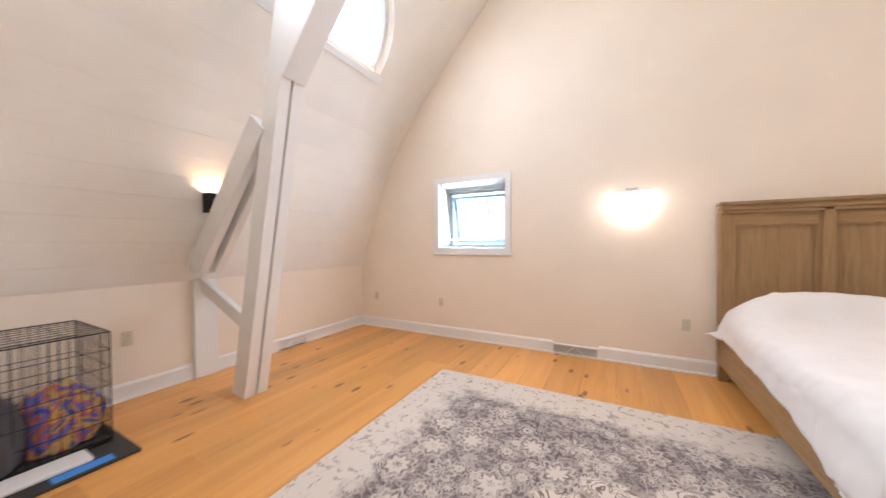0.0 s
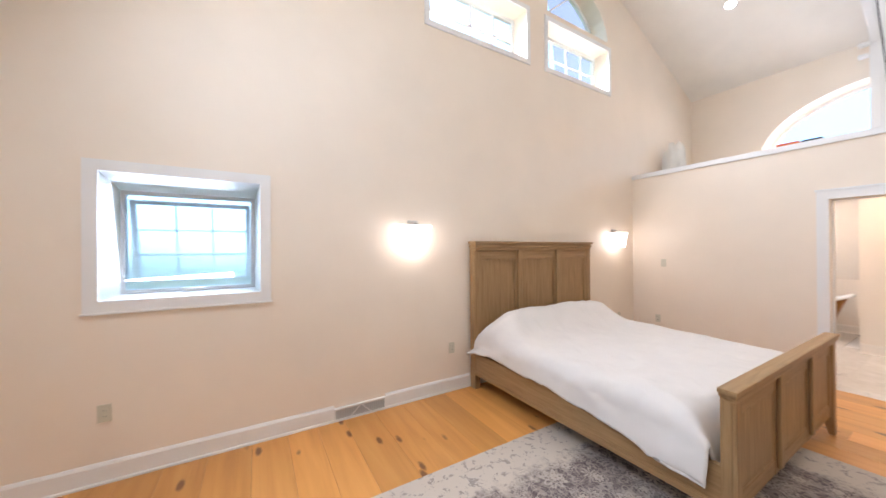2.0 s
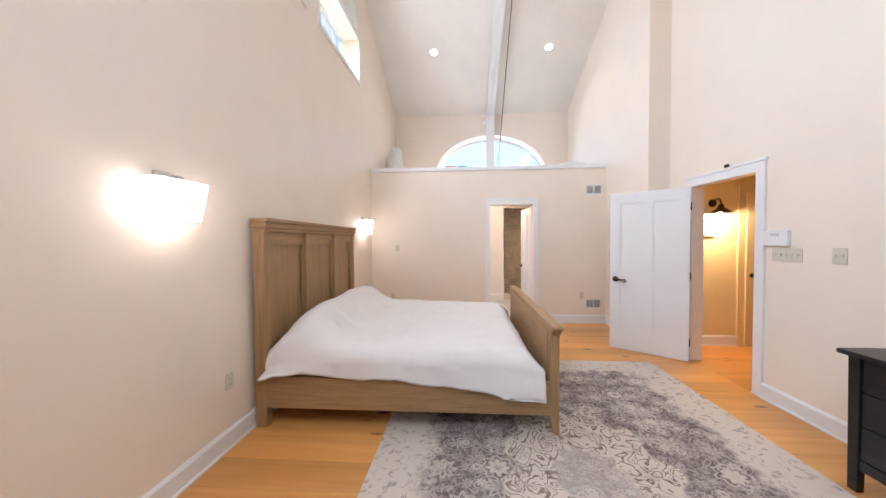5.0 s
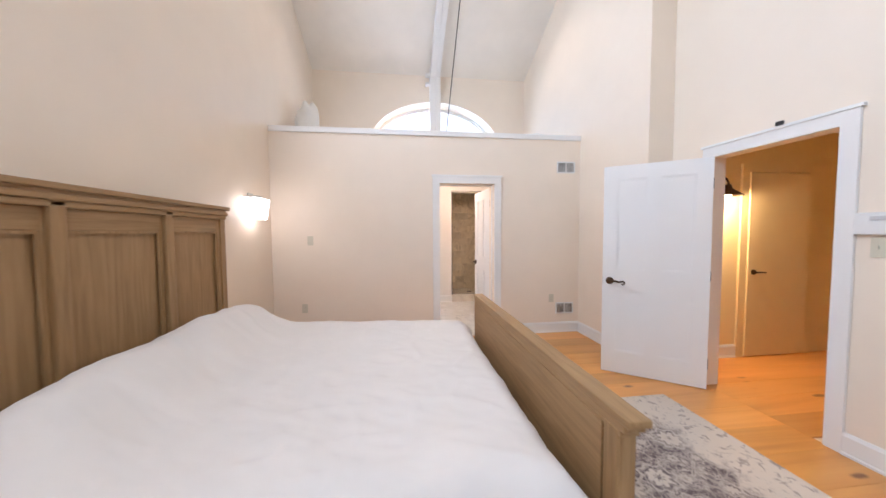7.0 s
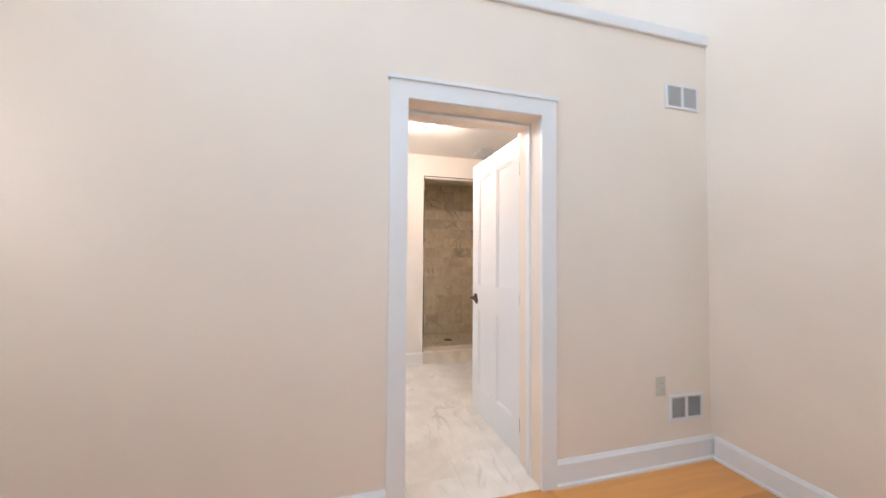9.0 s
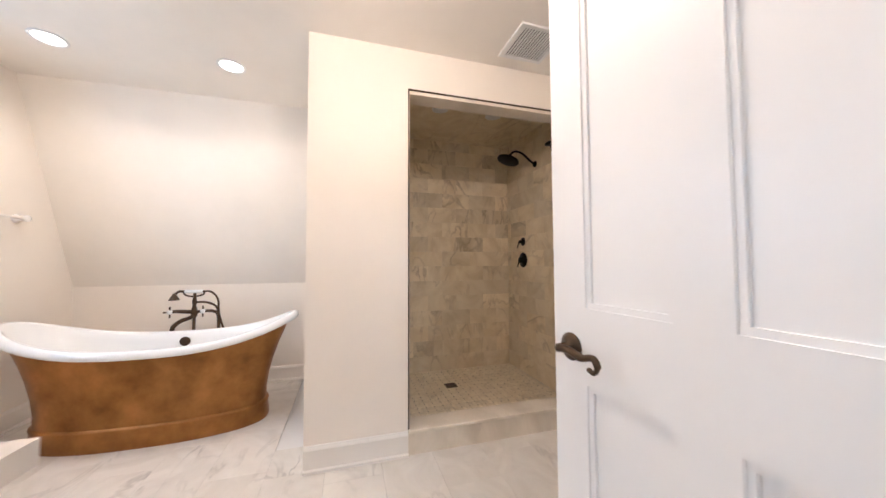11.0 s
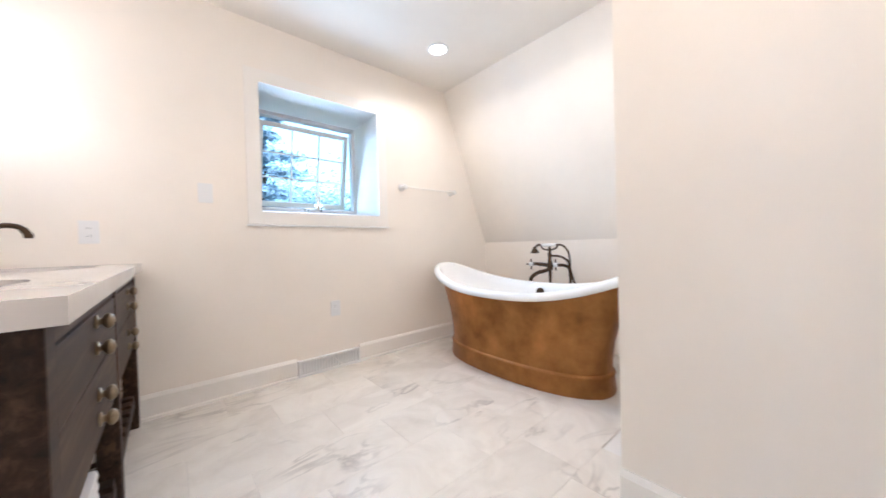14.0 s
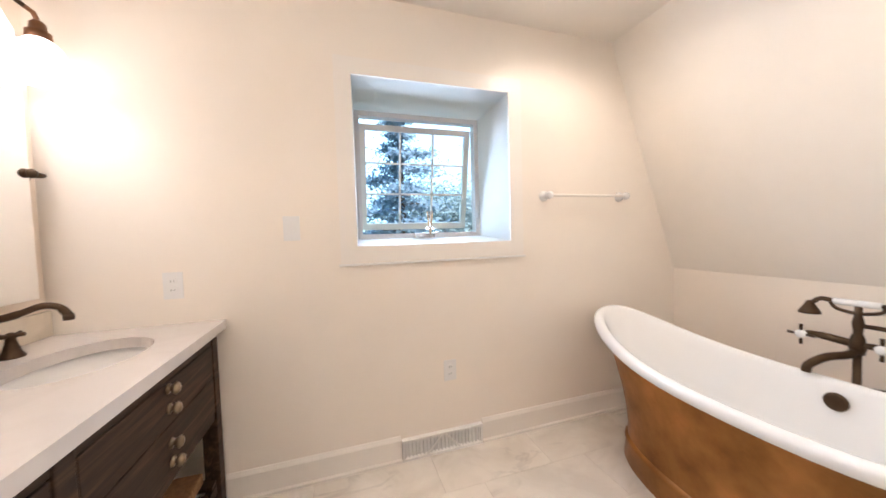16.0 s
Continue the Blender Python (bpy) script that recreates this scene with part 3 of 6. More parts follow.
# sub floors
bm = boxes((WEST - 0.1, -4.46, -0.3, 0.0, 0.0, -0.022))
floor = structure(part("floor", bm, M_DARK), "wide knotty pine plank floor")
bm = boxes((0.0, -4.3, -0.3, EAST + 0.1, 0.0, -0.012))
floor_bath = structure(part("floor_bathroom", bm, M_GROUT), "pale marble tile floor")

# walls of the shower and its pier
bm = bmesh.new()
slab(bm, rect(-4.2, -0.3, -2.02, 2.49), [rect(-3.77, 0.0, -2.60, 2.235)], 0.12, at_x(SX))
box(bm, SX + 0.12, -2.14, -0.3, EAST, -2.02, 2.49)
structure(part("wall_shower", bm, M_BATH), "cream wall around the shower opening")
bm = boxes((PT, Y_S + 0.002, -0.3, SX, BY, 2.489), (SX + 0.1, -4.2, -0.3, EAST, -4.08, 2.6))
structure(part("wall_bath_south", bm, M_BATH), "cream bathroom wall behind the door")

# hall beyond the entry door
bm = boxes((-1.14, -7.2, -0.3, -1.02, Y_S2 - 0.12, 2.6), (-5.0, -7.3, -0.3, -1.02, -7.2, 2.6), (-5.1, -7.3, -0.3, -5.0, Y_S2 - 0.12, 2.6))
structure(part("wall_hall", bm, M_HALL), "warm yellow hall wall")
bm = boxes((-5.1, -7.3, 2.5, -1.02, Y_S2 - 0.12, 2.6))
structure(part("ceiling_hall", bm, M_CEIL), "hall ceiling")
bm = boxes((-5.1, -7.3, -0.3, -1.02, -4.46, -0.022))
floor_hall = structure(part("floor_hall", bm, M_DARK), "pine plank hall floor")


# ---- trim: baseboards, casings ----
def baseboard(name, x0, y0, x1, y1, depth=0.018, h=0.14):
    """A board with a chamfered cap and a shoe strip along a wall; (x0, y0)-(x1, y1) is the wall's foot, the room to its left."""
    a, b = Vector((x0, y0, 0)), Vector((x1, y1, 0))
    d = (b - a).normalized()
    n = Vector((-d.y, d.x, 0))
    prof = [(0, 0), (depth + 0.010, 0), (depth + 0.010, 0.014), (depth, 0.02), (depth, h - 0.02), (depth * 0.45, h), (0, h)]
    bm = bmesh.new()
    ra = [bm.verts.new(a + n * u + Vector((0, 0, v))) for u, v in prof]
    rb = [bm.verts.new(b + n * u + Vector((0, 0, v))) for u, v in prof]
    k = len(prof)
    for i in range(k):
        bm.faces.new((ra[i], ra[(i + 1) % k], rb[(i + 1) % k], rb[i]))
    bm.faces.new(ra)
    bm.faces.new(rb)
    return structure(part(name, bm, M_BTRIM if min(x0, x1) > 0.2 else M_TRIM), "white painted baseboard")


baseboard("baseboard", -4.78, -0.001, WEST, -0.001)
baseboard("baseboard", -0.001, -0.001, -4.30, -0.001)
baseboard("baseboard", WEST + 0.001, -0.03, WEST + 0.001, Y_S2)
baseboard("baseboard", -0.001, Y_S, -0.001, -2.935)
baseboard("baseboard", -0.001, -2.01, -0.001, -0.03)
baseboard("baseboard", JOG, Y_S + 0.001, -0.03, Y_S + 0.001)
baseboard("baseboard", WEST + 0.03, Y_S2 + 0.001, -2.61, Y_S2 + 0.001)
# bathroom
baseboard("baseboard", 1.67, -0.001, PT, -0.001)
baseboard("baseboard", EAST, -0.001, 2.16, -0.001)
baseboard("baseboard", EAST - 0.001, -2.0, EAST - 0.001, -0.03)
baseboard("baseboard", SX - 0.001, -2.60, SX - 0.001, -2.02)
baseboard("baseboard", SX - 0.001, BY, SX - 0.001, -3.82)
baseboard("baseboard", PT, BY + 0.001, SX - 0.03, BY + 0.001)


def casing(name, u0, v0, u1, v1, m, side, width=0.085, depth=0.018, foot=False, head=0.0):
    """A flat casing round an opening in (u, v); side: the sign of w towards the room."""
    w0, w1 = (0, depth * side)
    bm = bmesh.new()
    lo, hi = sorted((w0, w1))
    outer = rect(u0 - width, v0 - (0 if foot else width), u1 + width, v1 + width)
    if foot:
        loop = [(u0 - width, v0), (u0, v0), (u0, v1), (u1, v1), (u1, v0), (u1 + width, v0), (u1 + width, v1 + width), (u0 - width, v1 + width)]
        slab(bm, loop, [], hi - lo, m @ Matrix.Translation((0, 0, lo)))
    else:
        slab(bm, outer, [rect(u0, v0, u1, v1)], hi - lo, m @ Matrix.Translation((0, 0, lo)))
    if head:
        p = m @ Vector((0, 0, 0))
        bmh = boxes((u0 - width - head, v1 + width, lo - 0.008 if side < 0 else lo, u1 + width + head, v1 + width + 0.02, hi + (0.008 if side > 0 else 0)))
        bmesh.ops.transform(bmh, matrix=m, verts=bmh.verts)
        me = bpy.data.meshes.new("tmp")
        bmh.to_mesh(me)
        bm.from_mesh(me)
        bmh.free()
    return structure(part(name, bm, M_BTRIM if u0 > 1 else M_TRIM), "white painted casing")


casing("trim_window", -6.275, 1.205, -5.345, 2.07, at_y(-0.001), -1, 0.075)
casing("trim_window", 1.48, 1.20, 2.38, 2.08, at_y(-0.001), -1, 0.085, 0.012)
casing("trim_window", -3.78, 3.96, -2.38, 4.59, at_y(-0.001), -1, 0.06, 0.014)
casing("trim_window", -1.99, 3.96, -0.65, 4.59, at_y(-0.001), -1, 0.06, 0.014)
casing("trim_door", -2.845, 0.0, -2.10, 2.05, at_x(-0.001), -1, 0.09, 0.02, True, 0.012)
casing("trim_door", -2.845, 0.0, -2.10, 2.05, at_x(PT + 0.001), 1, 0.09, 0.02, True)
casing("trim_door", -2.52, 0.0, -1.69, 2.05, at_y(Y_S2 + 0.001), 1, 0.09, 0.02, True, 0.015)
# bevelled sill board under the bathroom window, and a foot board under the west half-round
bm = boxes((1.385, -0.020, 1.098, 2.475, -0.0135, 1.112, 0.003))
structure(part("trim_sill", bm, M_TRIM), "white window apron")
bm = boxes((-6.36, -0.026, 1.116, -5.26, -0.0195, 1.130, 0.003))
structure(part("trim_sill", bm, M_TRIM), "white window apron")
p0 = Vector((XC - 4.60, 0, 3.20))
up = (Vector((XC - 3.60, 0, 4.30)) - p0).normalized()
inn = Vector((up.z, 0, -up.x))
bm = boxes((-3.45, -0.07, -0.005, -0.86, 0.0, 0.03, 0.006))
bmesh.ops.transform(bm, matrix=axes(p0, (0, 1, 0), up, inn), verts=bm.verts)
structure(part("trim_sill", bm, M_TRIM), "white sill of the half-round window")
# door stops inside the two frames
for y in (-2.845, -2.10 - 0.012):
    bm = boxes((0.10, y, 0, 0.14, y + 0.012, 2.05))
    structure(part("trim_stop", bm, M_TRIM), "white door stop")
bm = boxes((0.10, -2.845, 2.038, 0.14, -2.10, 2.05))
structure(part("trim_stop", bm, M_TRIM), "white door stop")


# ---- windows ----
def awning_window(name, x0, z0, x1, z1, tilt, label, screen):
    """A deep-set awning sash, hinged at its head and pushed out at its foot, three panes by three."""
    y = 0.24
    win = structure(thing(name, label, ""), label)
    fw = 0.028
    fr = bmesh.new()
    slab(fr, rect(x0, z0, x1, z1), [rect(x0 + fw, z0 + fw, x1 - fw, z1 - fw)], 0.06, at_y(y))
    part("window_frame", fr, M_FRAME, win)
    # the sash, built flat from its hinge line and then tilted out
    w, h = x1 - x0 - 2 * fw - 0.01, z1 - z0 - 2 * fw - 0.045
    m = Matrix.Translation((x0 + fw + 0.005, y + 0.05, z1 - fw - 0.03)) @ Matrix.Rotation(radians(tilt), 4, "X")
    sash = bmesh.new()
    slab(sash, rect(0, -h, w, 0), [rect(0.035, -h + 0.04, w - 0.035, -0.035)], 0.035, m @ XZ)
    s = part("sash", sash, M_GRILLE, win)
    for i in (1, 2):
        bm = bmesh.new()
        u = 0.035 + (w - 0.07) * i / 3
        box(bm, u - 0.006, 0.006, -h + 0.04, u + 0.006, 0.026, -0.035)
        bmesh.ops.transform(bm, matrix=m, verts=bm.verts)
        part("muntin", bm, M_GRILLE, s)
        bm = bmesh.new()
        v = -0.035 - (h - 0.075) * i / 3
        box(bm, 0.035, 0.006, v - 0.006, w - 0.035, 0.026, v + 0.006)
        bmesh.ops.transform(bm, matrix=m, verts=bm.verts)
        part("muntin", bm, M_GRILLE, s)
    bm = bmesh.new()
    box(bm, 0.03, 0.013, -h + 0.035, w - 0.03, 0.018, -0.03)
    bmesh.ops.transform(bm, matrix=m, verts=bm.verts)
    g = part("pane", bm, M_GLASS, s)
    g.visible_shadow = False
    # operator, locks
    bm = boxes(((x0 + x1) / 2 - 0.06, y - 0.03, z0 + 0.002, (x0 + x1) / 2 + 0.06, y, z0 + 0.03, 0.006))
    tube(bm, [((x0 + x1) / 2, y - 0.02, z0 + 0.025), ((x0 + x1) / 2 + 0.05, y - 0.045, z0 + 0.02), ((x0 + x1) / 2 + 0.09, y - 0.04, z0 + 0.03)], 0.006)
    part("crank", bm, M_STEEL, win, "metal window crank")
    for x in (x0 + 0.014, x1 - 0.014):
        bm = boxes((x - 0.008, y - 0.012, z0 + 0.12, x + 0.008, y, z0 + 0.19, 0.003))
        part("latch", bm, M_FRAME, win)
    if screen:
        # fitted in the frame, on the room side
        bm = boxes((x0 + fw, y - 0.004, z0 + fw, x1 - fw, y - 0.001, z1 - fw))
        sc = part("insect_screen", bm, screen, win, "fine pale insect screen")
        sc.visible_shadow = False
    return win


awning_window("window_1", -6.235, 1.22, -5.385, 1.985, 12, "awning window, pushed open, in a deep white reveal", M_HAZE)
awning_window("window_2", 1.50, 1.235, 2.29, 1.995, 12, "awning window, pushed open, over the bathroom sill", None)
# angled linings: the frame is smaller than the opening
def lining(name, hole, frame_rect, m):
    bm = bmesh.new()
    (a0, b0), _, (a1, b1), _ = hole
    c0, d0, c1, d1 = frame_rect
    f = [bm.verts.new(m @ Vector(p)) for p in ((a0, b0, 0.002), (a1, b0, 0.002), (a1, b1, 0.002), (a0, b1, 0.002))]
    k = [bm.verts.new(m @ Vector(p)) for p in ((c0, d0, 0.245), (c1, d0, 0.245), (c1, d1, 0.245), (c0, d1, 0.245))]
    for i in range(4):
        bm.faces.new((f[i], f[(i + 1) % 4], k[(i + 1) % 4], k[i]))
    # thickness towards the masonry
    r = bmesh.ops.solidify(bm, geom=bm.faces[:], thickness=0.004)
    structure(part(name, bm, M_TRIM), "white plastered window reveal")


lining("trim_reveal", BED_WIN, (-6.235, 1.22, -5.385, 1.985), at_y(0))
lining("trim_reveal", BATH_WIN, (1.50, 1.235, 2.29, 1.995), at_y(0))


def inset(loop, d):
    """The loop drawn in by d, mitred at its corners."""
    n = len(loop)
    area = sum(loop[i][0] * loop[(i + 1) % n][1] - loop[(i + 1) % n][0] * loop[i][1] for i in range(n))
    sg = 1 if area > 0 else -1
    out = []
    for i in range(n):
        p, q, r = Vector(loop[i - 1]), Vector(loop[i]), Vector(loop[(i + 1) % n])
        a, b = (q - p).normalized(), (r - q).normalized()
        na, nb = Vector((-a.y, a.x)) * sg, Vector((-b.y, b.x)) * sg
        m = na + nb
        m *= min(2.0, 2 / max(m.length_squared, 0.5)) * d
        out.append((q.x + m.x, q.y + m.y))
    return out


def fixed_window(name, loop, m, depth, bars, label, fw=0.045):
    """A fixed light: frame along the loop, bars given as loops, one pane."""
    win = structure(thing(name, label, ""), label)
    inner = inset(loop, fw)
    bm = bmesh.new()
    slab(bm, loop, [inner], 0.05, m @ Matrix.Translation((0, 0, depth)))
    part("window_frame", bm, M_TRIM, win)
    for b in bars:
        bm = bmesh.new()
        slab(bm, b, [], 0.03, m @ Matrix.Translation((0, 0, depth + 0.01)))
        part("muntin", bm, M_TRIM, win)
    bm = bmesh.new()
    slab(bm, inner, [], 0.006, m @ Matrix.Translation((0, 0, depth + 0.022)))
    g = part("pane", bm, M_GLASS, win)
    g.visible_shadow = False
    return win


def bar(u0, v0, u1, v1, w=0.022):
    d = Vector((u1 - u0, v1 - v0)).normalized()
    n = Vector((-d.y, d.x)) * w / 2
    return [(u0 + n.x, v0 + n.y), (u1 + n.x, v1 + n.y), (u1 - n.x, v1 - n.y), (u0 - n.x, v0 - n.y)]


def high_bars(x0, x1):
    return [bar(x0 + (x1 - x0) * i / 4, 3.98, x0 + (x1 - x0) * i / 4, 4.57) for i in (1, 2, 3)] + [bar(x0, 4.28, x1, 4.28)]


fixed_window("window_3", HIGH_L, at_y(0), 0.22, high_bars(-3.78, -2.38), "high gable window with white muntins")
fixed_window("window_4", HIGH_R, at_y(0), 0.22, high_bars(-1.99, -0.65), "high gable window with white muntins")
fixed_window("window_5", FAN_L, at_y(0), 0.22, [bar(-2.37, 4.74, -3.17, 5.42)], "quarter fan light under the ridge")
fixed_window("window_6", FAN_R, at_y(0), 0.22, [bar(-1.98, 4.74, -1.17, 5.40)], "quarter fan light under the ridge")
fixed_window("window_7", HALF_E, at_x(LOFT_X), 0.33, [bar(-2.28, 3.0, -2.28, 3.93, 0.05)], "half-round window at the back of the loft")
out_w = Vector((-up.z, 0, up.x))
fixed_window("window_8", HALF_W, axes(p0, (0, 1, 0), up, out_w), 0.10, [bar(-2.15, 0.04, -1.5, 0.82, 0.02), bar(-2.15, 0.04, -2.8, 0.82, 0.02)], "half-round window in the roof slope")


# ---- bedroom ----
BX0, BX1 = -3.31, -1.30         # bed, from its near side to its far side


def bed():
    b = thing("bed", "grey-brown oak panel bed standing half on the rug", "bed", at=(-2.39, -1.18, 0))
    inv = Matrix.Translation((2.39, 1.18, 0))

    def add(name, bm, mat, parent, label=""):
        if parent is b:
            bmesh.ops.transform(bm, matrix=inv, verts=bm.verts)
        return part(name, bm, mat, parent, label)

    def panel_board(name, y0, y1, z0, z1, cap, room):
        """A row of three framed panels; room: the sign of y on the show side."""
        ym = (y0 + y1) / 2
        hb = add(name, boxes((BX0 + 0.05, ym - 0.012, z0, BX1 - 0.05, ym + 0.012, z1)), M_BED, b)
        hb_m = Matrix.Translation((2.39, 1.18, 0))

        def sub(n, bm, mat=M_BED):
            bmesh.ops.transform(bm, matrix=hb_m, verts=bm.verts)
            return part(n, bm, mat, hb)

        xs = [BX0 + 0.05, BX0 + 0.05 + 0.62, BX1 - 0.05 - 0.62, BX1 - 0.05]
        for i, x in enumerate(xs):
            w = 0.05 if 0 < i < 3 else 0.055
            sub("stile", boxes((x - w, y0 + 0.012, z0, x + w, y1 - 0.012, z1, 0.006)))
        sub("rail", boxes((xs[0], y0 + 0.014, z0, xs[3], y1 - 0.014, z0 + 0.09, 0.004)), M_BEDX)
        sub("rail", boxes((xs[0], y0 + 0.014, z1 - 0.10, xs[3], y1 - 0.014, z1, 0.004)), M_BEDX)
        for a, c in zip(xs, xs[1:]):
            for s in (y0 + 0.018, y1 - 0.024):
                bm = bmesh.new()
                slab(bm, rect(a + 0.045, z0 + 0.085, c - 0.045, z1 - 0.095), [rect(a + 0.065, z0 + 0.105, c - 0.065, z1 - 0.115)], 0.006, at_y(s))
                sub("bead", bm)
        return hb, sub, xs

    hb, sub, xs = panel_board("headboard", -0.125, -0.03, 0.30, 1.52, True, -1)
    for i, (g, zz) in enumerate(((0.010, 1.52), (0.022, 1.55), (0.012, 1.575), (0.034, 1.595))):
        sub("crown", boxes((BX0 - g + 0.02, -0.13 - g, zz, BX1 + g - 0.02, -0.025, zz + (0.03 if i < 3 else 0.028), 0.007)), M_BEDX)
    for a in (xs[1], xs[2]):
        sub("pilaster", boxes((a - 0.035, -0.140, 0.4, a + 0.035, -0.112, 1.585, 0.008)))
    _, sub, xs = panel_board("footboard", -2.335, -2.27, 0.16, 0.77, True, -1)
    for i, (g, zz) in enumerate(((0.012, 0.750), (0.028, 0.771), (0.046, 0.794))):
        sub("cap", boxes((BX0 - g, -2.338 - g * 0.4, zz, BX1 + g, -2.2735, zz + 0.026, 0.006)), M_BEDX)
    sub("inner_panel", boxes((BX0 + 0.075, -2.2815, 0.18, BX1 - 0.075, -2.267, 0.755)), M_BEDX)
    for a in (xs[1], xs[2]):
        sub("pilaster", boxes((a - 0.03, -2.347, 0.2, a + 0.03, -2.325, 0.76, 0.008)))
    for x in (BX0, BX1 - 0.07):
        bm = boxes((x, -0.125, 0.0, x + 0.07, -0.035, 1.53, 0.006))
        add("leg", bm, M_BED, b)
        bm = bmesh.new()
        box(bm, x, -2.34, 0.16, x + 0.07, -2.27, 0.77, 0.006)
        # splayed foot
        r = bmesh.ops.create_cube(bm, size=1.0)
        for v in r["verts"]:
            t = 1.0 if v.co.z > 0 else 0.55
            v.co = Vector((x + 0.035 + v.co.x * 0.07 * t, -2.305 - (0 if t == 1 else 0.02) + v.co.y * 0.068 * t, 0.16 if v.co.z > 0 else 0.012))
        add("leg", bm, M_BED, b)
        bm = boxes((x + 0.018, -2.343, 0.0105, x + 0.052, -2.307, 0.0125))
        add("glide", bm, M_DARK, b)
    for x in (BX0 + 0.005, BX1 - 0.04):
        rail = add("side_rail", boxes((x, -2.275, 0.16, x + 0.035, -0.12, 0.40, 0.006)), M_BEDY, b)
        bm = boxes((x - 0.008, -2.275, 0.16, x + 0.043, -0.12, 0.195, 0.004), (x - 0.004, -2.275, 0.195, x + 0.039, -0.12, 0.21, 0.003))
        bmesh.ops.transform(bm, matrix=inv, verts=bm.verts)
        part("moulding", bm, M_BEDY, rail)
    add("slat_base", boxes((BX0 + 0.05, -2.265, 0.22, BX1 - 0.05, -0.13, 0.27)), M_BEDX, b)
    add("mattress", boxes((BX0 + 0.06, -2.13, 0.275, BX1 - 0.06, -0.14, 0.54, 0.06)), M_LINEN, b)
    add("centre_leg", boxes((-2.42, -1.3, 0.012, -2.37, -1.25, 0.22)), M_STEEL, b)
    return b


def wobble(x, y, s, k=0.0):
    return noise.noise(Vector((x * s + k, y * s, k)))


def duvet():
    """White duvet over the pillows, hanging over both rails and tucked behind the footboard."""
    bm = bmesh.new()
    nx, ny = 130, 120
    xc, half = (BX0 + BX1) / 2, 0.985
    grid = []
    for j in range(ny + 1):
        v = j / ny
        y0 = -0.13 - v * 2.10
        row = []
        for i in range(nx + 1):
            u = -1 + 2 * i / nx
            near = u < 0
            hang = 0.13 + 0.15 * v ** 0.7 + 0.014 * math.sin(9.0 * v + 0.4) + 0.010 * math.sin(23 * v) + 0.05 * max(0, 1 - abs(v - 0.93) / 0.09) + 0.09 * max(0, 1 - v / 0.14) if near else 0.20
            s = abs(u) * (half + hang)
            top = 0.618 - 0.02 * v + 0.02 * math.sin(math.pi * v)
            top += 0.018 * wobble(u * 1.2, v * 2, 1.7, 3) + 0.006 * wobble(u * 3, v * 5, 2.2, 9)
            # pillows under the head end
            p = math.exp(-((v - 0.12) / 0.10) ** 2) * (0.5 + 0.5 * math.tanh((0.93 - abs(u) * (half + hang) / half) * 6))
            top += 0.24 * p * (1 + 0.12 * wobble(u * 3, 1, 1.0, 5))
            top -= 0.05 * max(0, 1 - v / 0.05)
            if s <= half - 0.10:
                x, z = s, top
            else:
                e = s - (half - 0.10)
                r = 0.13
                if e < r * math.pi / 2:
                    a = e / r
                    x, z = half - 0.10 + r * math.sin(a), top - r * (1 - math.cos(a))
                else:
                    d = e - r * math.pi / 2
                    flare = 0.10 * d if v > 0.2 else (0.10 + 0.8 * (1 - v / 0.2)) * d
                    x, z = half - 0.10 + r + flare, top - r - d * (1 if v > 0.2 else 0.25 + 0.75 * v / 0.2)
                    x += 0.05 * max(0, 1 - abs(v - 0.92) / 0.13) * min(1, d * 8) if near else 0
                    x += 0.012 * wobble(v * 7, d * 2, 2.0, 7) + 0.012 * math.sin(v * 21 + 2 * u) * min(1, d * 5)
            if v > 0.92:
                q = (v - 0.92) / 0.08
                roll = 0.36 * (1 - math.sqrt(max(0.0, 1 - q * q)))
                z -= roll if s < half - 0.1 else roll * max(0.12, 1 - (s - half + 0.1) / 0.16)
                x += 0.015 * q if s > half - 0.1 else 0
            z = max(z, 0.29)
            z += 0.006 * wobble(u * 9, v * 11, 1.6, 1) + 0.004 * wobble(u * 20 + v * 9, v * 8, 2.0, 4)
            # soft creases
            z += 0.010 * (1 - abs(wobble(u * 2 + v, v * 2.4 - u, 1.9, 6))) ** 9 + 0.006 * (1 - abs(wobble(u * 3 - v * 2, v * 4 + u, 2.1, 11))) ** 12
            row.append(bm.verts.new((xc + math.copysign(x, u) if u else xc, y0 + 0.012 * wobble(u * 4, v, 2, 2), z)))
        grid.append(row)
    for a, b in zip(grid, grid[1:]):
        for i in range(nx):
            bm.faces.new((a[i], a[i + 1], b[i + 1], b[i]))
    ob = part("duvet", bm, M_LINEN, None, "", True)
    s = ob.modifiers.new("thickness", "SOLIDIFY")
    s.thickness, s.offset = 0.018, 0.0
    return tagged(ob, "smooth white cotton duvet pulled over pillows on the bed", "duvet")


bed()
duvet()

# rug
bm = boxes((-5.66, -3.81, 0.0, -1.80, -1.05, 0.010, 0.004))
tagged(part("rug", bm, M_RUG), "faded cream and grey-violet medallion rug on the pine floor", "rug")


